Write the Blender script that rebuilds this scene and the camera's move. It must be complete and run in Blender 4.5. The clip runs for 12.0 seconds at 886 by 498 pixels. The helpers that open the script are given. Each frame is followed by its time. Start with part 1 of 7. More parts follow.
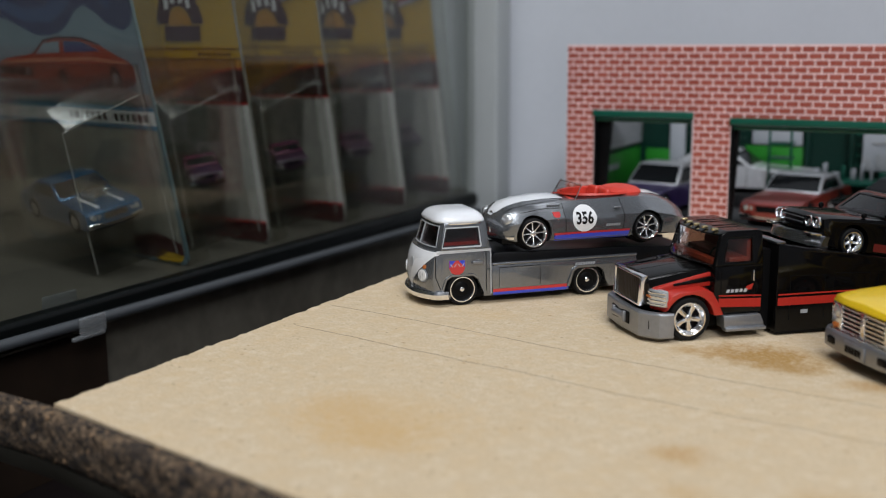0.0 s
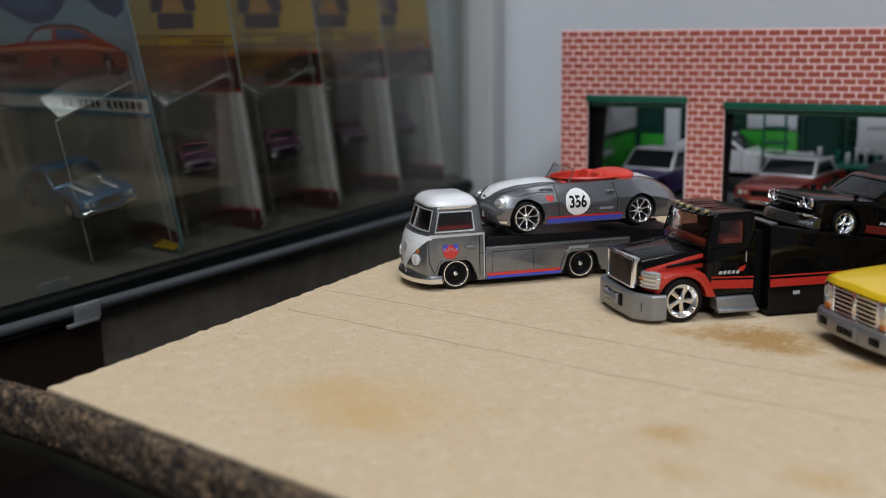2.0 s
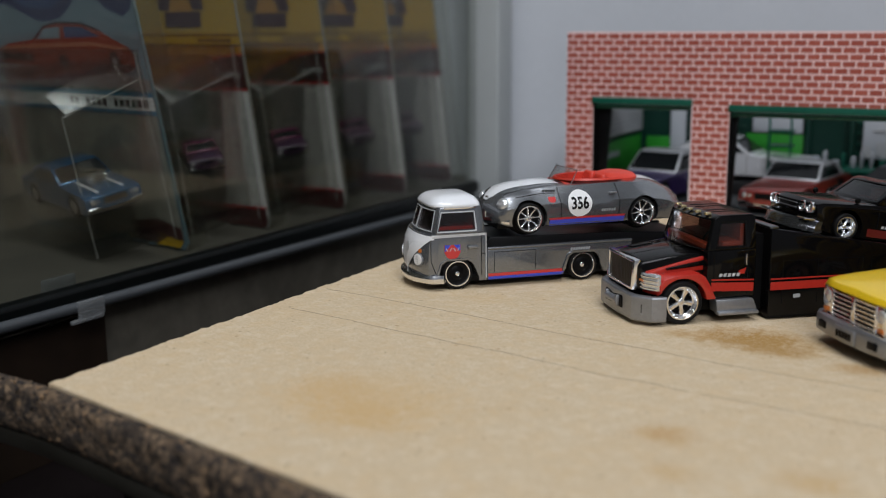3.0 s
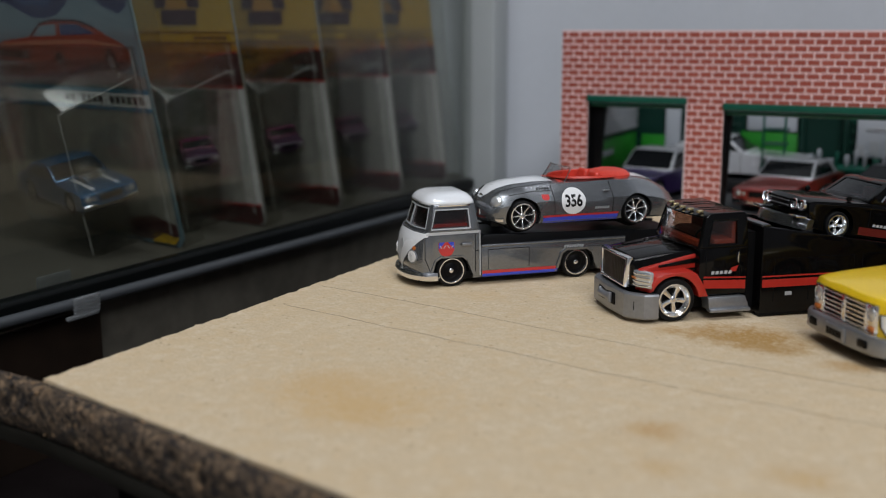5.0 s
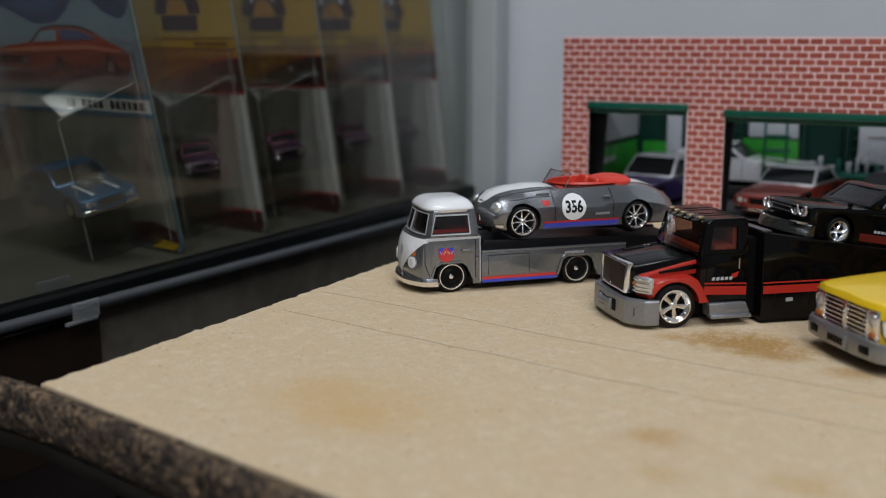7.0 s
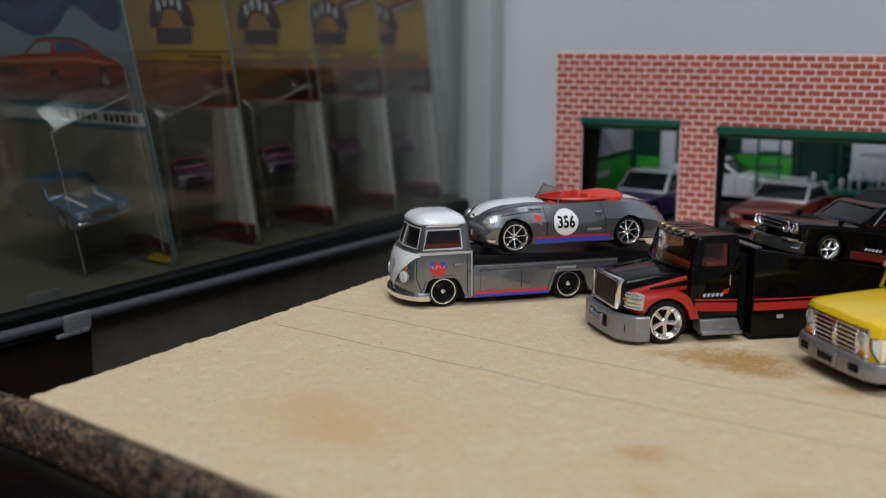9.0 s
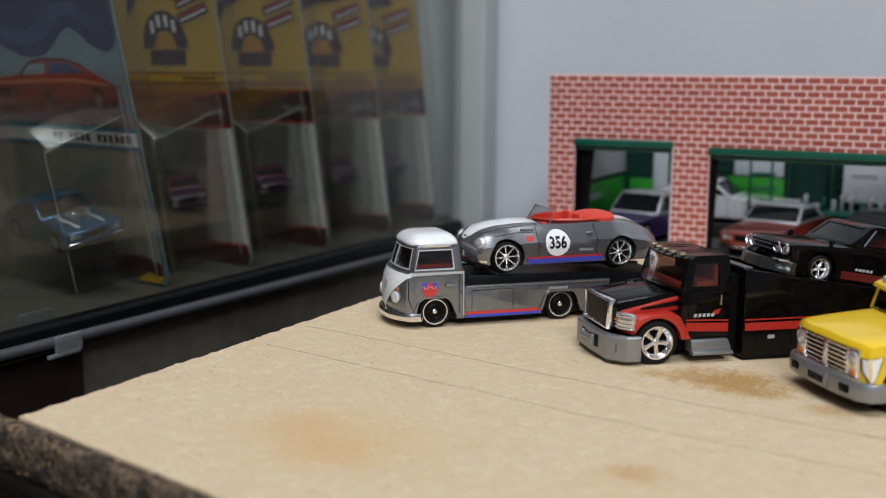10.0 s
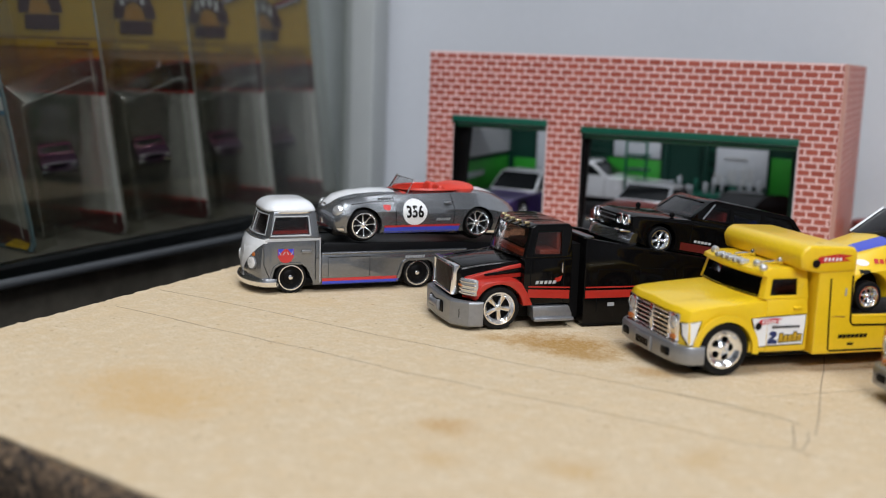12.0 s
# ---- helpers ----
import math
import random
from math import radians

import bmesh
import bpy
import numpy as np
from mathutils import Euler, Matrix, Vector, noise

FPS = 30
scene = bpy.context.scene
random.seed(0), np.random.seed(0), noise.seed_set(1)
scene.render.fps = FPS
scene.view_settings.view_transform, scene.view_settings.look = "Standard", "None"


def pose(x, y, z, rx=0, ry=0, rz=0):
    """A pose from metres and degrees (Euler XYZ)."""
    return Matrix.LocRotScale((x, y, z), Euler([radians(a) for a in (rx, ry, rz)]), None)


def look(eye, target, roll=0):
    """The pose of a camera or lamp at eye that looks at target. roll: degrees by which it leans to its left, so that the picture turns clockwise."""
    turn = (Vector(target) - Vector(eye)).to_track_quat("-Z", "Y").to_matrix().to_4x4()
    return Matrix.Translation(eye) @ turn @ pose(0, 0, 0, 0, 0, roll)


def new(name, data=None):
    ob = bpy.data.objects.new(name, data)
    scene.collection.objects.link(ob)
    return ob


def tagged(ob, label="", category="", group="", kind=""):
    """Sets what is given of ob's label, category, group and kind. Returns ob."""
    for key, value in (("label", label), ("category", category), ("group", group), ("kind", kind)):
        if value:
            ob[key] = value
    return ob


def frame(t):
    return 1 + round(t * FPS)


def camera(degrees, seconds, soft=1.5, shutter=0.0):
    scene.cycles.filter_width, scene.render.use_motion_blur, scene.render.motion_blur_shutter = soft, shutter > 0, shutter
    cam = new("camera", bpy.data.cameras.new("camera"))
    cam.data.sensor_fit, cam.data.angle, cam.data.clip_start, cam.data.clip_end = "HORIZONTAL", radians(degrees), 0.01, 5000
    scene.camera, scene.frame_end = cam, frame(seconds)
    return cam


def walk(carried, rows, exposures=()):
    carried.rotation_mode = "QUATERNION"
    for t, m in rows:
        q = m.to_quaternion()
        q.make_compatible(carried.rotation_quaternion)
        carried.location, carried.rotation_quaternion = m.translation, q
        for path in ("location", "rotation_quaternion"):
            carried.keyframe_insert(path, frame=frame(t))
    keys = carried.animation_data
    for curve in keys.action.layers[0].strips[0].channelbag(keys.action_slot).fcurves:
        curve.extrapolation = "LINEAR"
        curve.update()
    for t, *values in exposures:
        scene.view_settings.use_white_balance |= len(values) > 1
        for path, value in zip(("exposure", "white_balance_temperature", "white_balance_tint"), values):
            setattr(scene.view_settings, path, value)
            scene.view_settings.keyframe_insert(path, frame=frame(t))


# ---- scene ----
from mathutils.bvhtree import BVHTree

cam = camera(43.86, 12.0, soft=1.0, shutter=0.3)
cam.data.dof.use_dof = True
cam.data.dof.focus_distance = 0.302
cam.data.dof.aperture_fstop = 13.0
PATH = [
    (0, 0.1187, -0.1924, 0.0759, 28.25, -10.91, 0.38),
    (0.5, 0.1200, -0.1923, 0.0754, 28.28, -11.07, 0.34),
    (1, 0.1199, -0.1924, 0.0750, 28.12, -11.19, 0.42),
    (1.5, 0.1203, -0.1922, 0.0742, 28.11, -11.30, 0.71),
    (2, 0.1203, -0.1922, 0.0742, 28.11, -11.41, 0.72),
    (2.5, 0.1213, -0.1929, 0.0744, 28.17, -11.37, 0.37),
    (3, 0.1226, -0.1923, 0.0743, 28.67, -11.38, 0.29),
    (5, 0.1241, -0.1931, 0.0744, 28.55, -11.49, 0.17),
    (5.5, 0.1237, -0.1921, 0.0737, 28.46, -11.22, 0.23),
    (6, 0.1239, -0.1925, 0.0736, 28.87, -10.90, 0.19),
    (6.5, 0.1240, -0.1926, 0.0737, 28.74, -10.94, 0.15),
    (8.5, 0.1250, -0.1898, 0.0734, 28.60, -11.57, 0.09),
    (9, 0.1252, -0.1917, 0.0742, 28.51, -10.42, -0.30),
    (9.5, 0.1257, -0.1925, 0.0760, 28.56, -9.58, -0.87),
    (10, 0.1264, -0.1914, 0.0736, 28.31, -9.24, -0.37),
    (10.5, 0.1332, -0.1897, 0.0776, 26.33, -10.02, -2.37),
    (11, 0.1445, -0.1861, 0.0703, 24.88, -9.80, -2.49),
    (11.5, 0.1448, -0.1841, 0.0684, 24.65, -9.84, -2.10),
    (12, 0.1470, -0.1871, 0.0690, 24.66, -9.80, -1.99),
]
walk(cam, [(t, pose(x, y, z, 90 + pitch, roll, yaw)) for t, x, y, z, yaw, pitch, roll in PATH],
     exposures=[(0, -0.19), (1, -0.26), (2.5, -0.35), (3.5, -0.41), (5.5, -0.48), (8.5, -0.49), (9.2, -0.36), (10, -0.11), (10.5, 0.0), (12, -0.02)])

# ---- light: one ceiling fixture in a closed, pale room ----
world = bpy.data.worlds.new("world")
scene.world = world
world.use_nodes = True
world.node_tree.nodes["Background"].inputs[0].default_value = (0.75, 0.82, 1.0, 1)
world.node_tree.nodes["Background"].inputs[1].default_value = 0.03


def area_lamp(name, eye, target, sx, sy, watts, colour):
    lamp = bpy.data.lights.new(name, "AREA")
    lamp.shape, lamp.size, lamp.size_y, lamp.energy, lamp.color = "RECTANGLE", sx, sy, watts, colour
    ob = new(name, lamp)
    ob.matrix_world = look(eye, target)
    return ob


area_lamp("ceiling_lamp", (0.12, -0.22, 1.38), (0.12, -0.12, 0.0), 1.2, 0.25, 15.6, (0.91, 0.945, 1.0))
area_lamp("ceiling_lamp", (1.15, -1.40, 1.38), (0.95, -1.1, 0.0), 1.2, 0.25, 41.0, (0.92, 0.95, 1.0))


# ---- materials ----
def material(name):
    m = bpy.data.materials.new(name)
    m.use_nodes = True
    nt = m.node_tree
    return m, nt, nt.nodes["Principled BSDF"]


def ramp(nt, fac, stops):
    r = nt.nodes.new("ShaderNodeValToRGB")
    r.color_ramp.elements[0].position, r.color_ramp.elements[0].color = stops[0][0], (*stops[0][1], 1)
    r.color_ramp.elements[1].position, r.color_ramp.elements[1].color = stops[-1][0], (*stops[-1][1], 1)
    for p, c in stops[1:-1]:
        e = r.color_ramp.elements.new(p)
        e.color = (*c, 1)
    nt.links.new(fac, r.inputs[0])
    return r.outputs[0]


def noise_tex(nt, scale, detail=3.0, rough=0.55, stretch=(1, 1, 1)):
    tc, mp, n = nt.nodes.new("ShaderNodeTexCoord"), nt.nodes.new("ShaderNodeMapping"), nt.nodes.new("ShaderNodeTexNoise")
    mp.inputs["Scale"].default_value = stretch
    n.inputs["Scale"].default_value, n.inputs["Detail"].default_value, n.inputs["Roughness"].default_value = scale, detail, rough
    nt.links.new(tc.outputs["Object"], mp.inputs[0])
    nt.links.new(mp.outputs[0], n.inputs["Vector"])
    return n.outputs["Fac"]


def bump(nt, bsdf, fac, strength, distance):
    b = nt.nodes.new("ShaderNodeBump")
    b.inputs["Strength"].default_value, b.inputs["Distance"].default_value = strength, distance
    nt.links.new(fac, b.inputs["Height"])
    nt.links.new(b.outputs[0], bsdf.inputs["Normal"])


def mixed(nt, fac, a, b, mode="MIX"):
    m = nt.nodes.new("ShaderNodeMix")
    m.data_type, m.blend_type = "RGBA", mode
    for sock, v in ((m.inputs[0], fac), (m.inputs[6], a), (m.inputs[7], b)):
        if isinstance(v, (int, float)):
            sock.default_value = v
        elif isinstance(v, tuple):
            sock.default_value = (*v, 1)
        else:
            nt.links.new(v, sock)
    return m.outputs[2]


def plain(name, colour, rough=0.4, metal=0.0, coat=0.0, vary=0.12, scale=900.0, relief=0.0, spec=0.5):
    """A surface with fine grain and slow variation."""
    m, nt, b = material(name)
    lo, hi = tuple(c * (1 - vary) for c in colour), tuple(min(1, c * (1 + vary)) for c in colour)
    grain, slow = noise_tex(nt, scale), noise_tex(nt, scale / 14, 2.0)
    c = mixed(nt, 0.5, ramp(nt, grain, [(0.3, lo), (0.7, hi)]), ramp(nt, slow, [(0.3, lo), (0.7, hi)]))
    nt.links.new(c, b.inputs["Base Color"])
    b.inputs["Roughness"].default_value, b.inputs["Metallic"].default_value, b.inputs["Coat Weight"].default_value = rough, metal, coat
    b.inputs["Coat Roughness"].default_value, b.inputs["Specular IOR Level"].default_value = 0.06, spec
    r = nt.nodes.new("ShaderNodeMapRange")
    r.inputs[3].default_value, r.inputs[4].default_value = rough * 0.75, min(1, rough * 1.3)
    nt.links.new(slow, r.inputs[0])
    nt.links.new(r.outputs[0], b.inputs["Roughness"])
    if relief:
        bump(nt, b, grain, 0.6, relief)
    return m


def flake(name, colour, rough=0.3, metal=0.6):
    """Metal-flake enamel under a clear coat."""
    m, nt, b = material(name)
    g = noise_tex(nt, 5200.0, 1.0)
    s = noise_tex(nt, 120.0, 2.0)
    c = ramp(nt, g, [(0.34, tuple(x * 0.76 for x in colour)), (0.55, colour), (0.70, tuple(min(1, x * 1.4) for x in colour))])
    c = mixed(nt, ramp(nt, s, [(0.3, (0, 0, 0)), (0.8, (0.25, 0.25, 0.25))]), c, tuple(x * 0.7 for x in colour))
    nt.links.new(c, b.inputs["Base Color"])
    b.inputs["Roughness"].default_value, b.inputs["Metallic"].default_value = rough, metal
    b.inputs["Coat Weight"].default_value, b.inputs["Coat Roughness"].default_value = 0.7, 0.11
    return m


def clear(name, tint, gloss=0.6, rough=0.03, ior=1.45):
    """Clear pane or moulded plastic: light passes straight through, gloss by angle."""
    m, nt, b = material(name)
    nt.nodes.remove(b)
    out = nt.nodes["Material Output"]
    tr, gl, mx, lw, pw, ma = (nt.nodes.new(n) for n in ("ShaderNodeBsdfTransparent", "ShaderNodeBsdfGlossy", "ShaderNodeMixShader", "ShaderNodeLayerWeight", "ShaderNodeMath", "ShaderNodeMath"))
    tr.inputs[0].default_value = (*tint, 1)
    gl.inputs["Color"].default_value = (gloss, gloss, gloss, 1)
    gl.inputs["Roughness"].default_value = rough
    lw.inputs[0].default_value = 0.5
    base = ((ior - 1) / (ior + 1)) ** 2
    pw.operation, pw.inputs[1].default_value = "POWER", 4.5
    ma.operation, ma.inputs[1].default_value, ma.inputs[2].default_value = "MULTIPLY_ADD", 1 - base, base
    nt.links.new(lw.outputs["Facing"], pw.inputs[0])
    nt.links.new(pw.outputs[0], ma.inputs[0])
    nt.links.new(ma.outputs[0], mx.inputs[0])
    nt.links.new(tr.outputs[0], mx.inputs[1])
    nt.links.new(gl.outputs[0], mx.inputs[2])
    nt.links.new(mx.outputs[0], out.inputs[0])
    return m


def milky(name, colour, see_through):
    """Translucent moulded plastic: part lets light straight through, part scatters it."""
    m, nt, b = material(name)
    tr, mx = nt.nodes.new("ShaderNodeBsdfTransparent"), nt.nodes.new("ShaderNodeMixShader")
    b.inputs["Roughness"].default_value = 0.35
    nt.links.new(ramp(nt, noise_tex(nt, 500), [(0.3, tuple(c * 0.85 for c in colour)), (0.7, colour)]), b.inputs["Base Color"])
    mx.inputs[0].default_value = see_through
    nt.links.new(b.outputs[0], mx.inputs[1])
    nt.links.new(tr.outputs[0], mx.inputs[2])
    nt.links.new(mx.outputs[0], nt.nodes["Material Output"].inputs[0])
    return m


def mdf_material():
    m, nt, b = material("raw_fibreboard")
    fine, fib, slow = noise_tex(nt, 1500, 3, 0.6), noise_tex(nt, 420, 6, 0.75, (1, 1.8, 1)), noise_tex(nt, 45, 5, 0.65)
    c = mixed(nt, 0.5, ramp(nt, fine, [(0.36, (0.46, 0.35, 0.22)), (0.5, (0.57, 0.447, 0.292)), (0.64, (0.675, 0.56, 0.397))]), ramp(nt, fib, [(0.36, (0.49, 0.372, 0.232)), (0.64, (0.645, 0.52, 0.357))]))
    c = mixed(nt, ramp(nt, slow, [(0.40, (0, 0, 0)), (0.66, (0.40, 0.40, 0.40))]), c, (0.54, 0.40, 0.235))
    c = mixed(nt, ramp(nt, noise_tex(nt, 170, 6, 0.75), [(0.47, (0, 0, 0)), (0.62, (0.30, 0.30, 0.30))]), c, (0.60, 0.42, 0.22))
    c = mixed(nt, ramp(nt, noise_tex(nt, 230, 6, 0.75, (1, 1, 2)), [(0.50, (0, 0, 0)), (0.64, (0.4, 0.4, 0.4))]), c, (0.70, 0.60, 0.45))
    for scale, cut, col in ((420, 0.085, (0.20, 0.13, 0.07)), (190, 0.055, (0.30, 0.16, 0.06)), (260, 0.05, (0.70, 0.60, 0.44))):
        vo = nt.nodes.new("ShaderNodeTexVoronoi")
        vo.inputs["Scale"].default_value = scale
        nt.links.new(nt.nodes.new("ShaderNodeTexCoord").outputs["Object"], vo.inputs["Vector"])
        dot = nt.nodes.new("ShaderNodeMapRange")
        dot.inputs[1].default_value, dot.inputs[2].default_value, dot.inputs[3].default_value, dot.inputs[4].default_value = cut, cut * 2.4, 0.6, 0.0
        nt.links.new(vo.outputs["Distance"], dot.inputs[0])
        keep = nt.nodes.new("ShaderNodeMath")
        keep.operation, keep.use_clamp = "MULTIPLY", True
        nt.links.new(dot.outputs[0], keep.inputs[0])
        nt.links.new(ramp(nt, noise_tex(nt, scale * 0.5, 2), [(0.52, (0, 0, 0)), (0.60, (1, 1, 1))]), keep.inputs[1])
        c = mixed(nt, keep.outputs[0], c, col)
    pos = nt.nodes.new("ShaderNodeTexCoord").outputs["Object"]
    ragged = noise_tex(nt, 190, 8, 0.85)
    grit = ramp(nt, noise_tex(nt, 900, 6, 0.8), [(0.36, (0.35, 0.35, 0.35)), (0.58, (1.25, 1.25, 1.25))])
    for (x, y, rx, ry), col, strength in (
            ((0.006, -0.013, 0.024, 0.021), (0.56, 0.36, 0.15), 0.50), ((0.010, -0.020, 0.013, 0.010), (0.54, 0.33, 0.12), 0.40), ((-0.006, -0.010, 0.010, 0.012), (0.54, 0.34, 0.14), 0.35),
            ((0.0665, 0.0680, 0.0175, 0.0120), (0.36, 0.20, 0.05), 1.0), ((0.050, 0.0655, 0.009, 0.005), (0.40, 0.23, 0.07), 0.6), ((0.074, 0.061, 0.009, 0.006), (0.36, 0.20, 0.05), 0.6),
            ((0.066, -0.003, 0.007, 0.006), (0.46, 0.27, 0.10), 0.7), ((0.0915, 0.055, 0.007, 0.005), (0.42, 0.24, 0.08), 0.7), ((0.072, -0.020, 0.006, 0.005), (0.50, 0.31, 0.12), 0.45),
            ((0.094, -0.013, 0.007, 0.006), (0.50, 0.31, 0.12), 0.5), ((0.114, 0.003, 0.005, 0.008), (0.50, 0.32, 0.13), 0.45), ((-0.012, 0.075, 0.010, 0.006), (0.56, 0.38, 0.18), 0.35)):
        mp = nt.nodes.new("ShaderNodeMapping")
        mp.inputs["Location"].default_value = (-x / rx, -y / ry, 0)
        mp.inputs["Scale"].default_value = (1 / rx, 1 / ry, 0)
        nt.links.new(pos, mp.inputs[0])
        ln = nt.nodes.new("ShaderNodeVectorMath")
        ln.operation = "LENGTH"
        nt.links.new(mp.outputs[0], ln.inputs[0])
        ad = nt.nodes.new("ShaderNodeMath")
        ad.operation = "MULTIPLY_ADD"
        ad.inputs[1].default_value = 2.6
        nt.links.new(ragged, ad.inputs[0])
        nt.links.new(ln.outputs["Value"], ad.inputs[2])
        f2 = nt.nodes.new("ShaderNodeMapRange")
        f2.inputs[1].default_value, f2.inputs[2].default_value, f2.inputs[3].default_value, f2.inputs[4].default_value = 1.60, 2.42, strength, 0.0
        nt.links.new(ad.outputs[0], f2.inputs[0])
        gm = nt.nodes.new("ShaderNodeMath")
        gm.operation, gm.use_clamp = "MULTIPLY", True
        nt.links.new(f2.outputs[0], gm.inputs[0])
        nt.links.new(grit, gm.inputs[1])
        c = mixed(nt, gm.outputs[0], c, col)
    nt.links.new(c, b.inputs["Base Color"])
    b.inputs["Roughness"].default_value = 0.78
    bump(nt, b, fine, 0.12, 0.0001)
    return m


def chip_material():
    m, nt, b = material("chipboard_edge")
    v = nt.nodes.new("ShaderNodeTexVoronoi")
    tc = nt.nodes.new("ShaderNodeTexCoord")
    v.inputs["Scale"].default_value = 900
    nt.links.new(tc.outputs["Object"], v.inputs["Vector"])
    c = ramp(nt, v.outputs["Color"], [(0.15, (0.040, 0.028, 0.019)), (0.5, (0.13, 0.085, 0.050)), (0.85, (0.25, 0.165, 0.095))])
    c = mixed(nt, ramp(nt, noise_tex(nt, 420, 6, 0.75), [(0.42, (0, 0, 0)), (0.54, (1, 1, 1))]), (0.016, 0.011, 0.009), c)
    nt.links.new(c, b.inputs["Base Color"])
    b.inputs["Roughness"].default_value = 0.9
    bump(nt, b, noise_tex(nt, 800, 5, 0.7), 0.9, 0.0012)
    return m


def brick_material():
    m, nt, b = material("printed_brick_red")
    oi = nt.nodes.new("ShaderNodeObjectInfo")
    gi = nt.nodes.new("ShaderNodeNewGeometry")
    a = nt.nodes.new("ShaderNodeMath")
    a.operation = "ADD"
    nt.links.new(oi.outputs["Random"], a.inputs[0])
    nt.links.new(gi.outputs["Random Per Island"], a.inputs[1])
    fr = nt.nodes.new("ShaderNodeMath")
    fr.operation = "FRACT"
    nt.links.new(a.outputs[0], fr.inputs[0])
    c = ramp(nt, fr.outputs[0], [(0.0, (0.28, 0.052, 0.036)), (0.5, (0.32, 0.063, 0.044)), (1.0, (0.37, 0.082, 0.058))])
    c = mixed(nt, ramp(nt, noise_tex(nt, 1500, 3), [(0.3, (0, 0, 0)), (0.8, (0.3, 0.3, 0.3))]), c, (0.62, 0.24, 0.18))
    nt.links.new(c, b.inputs["Base Color"])
    b.inputs["Roughness"].default_value = 0.42
    return m


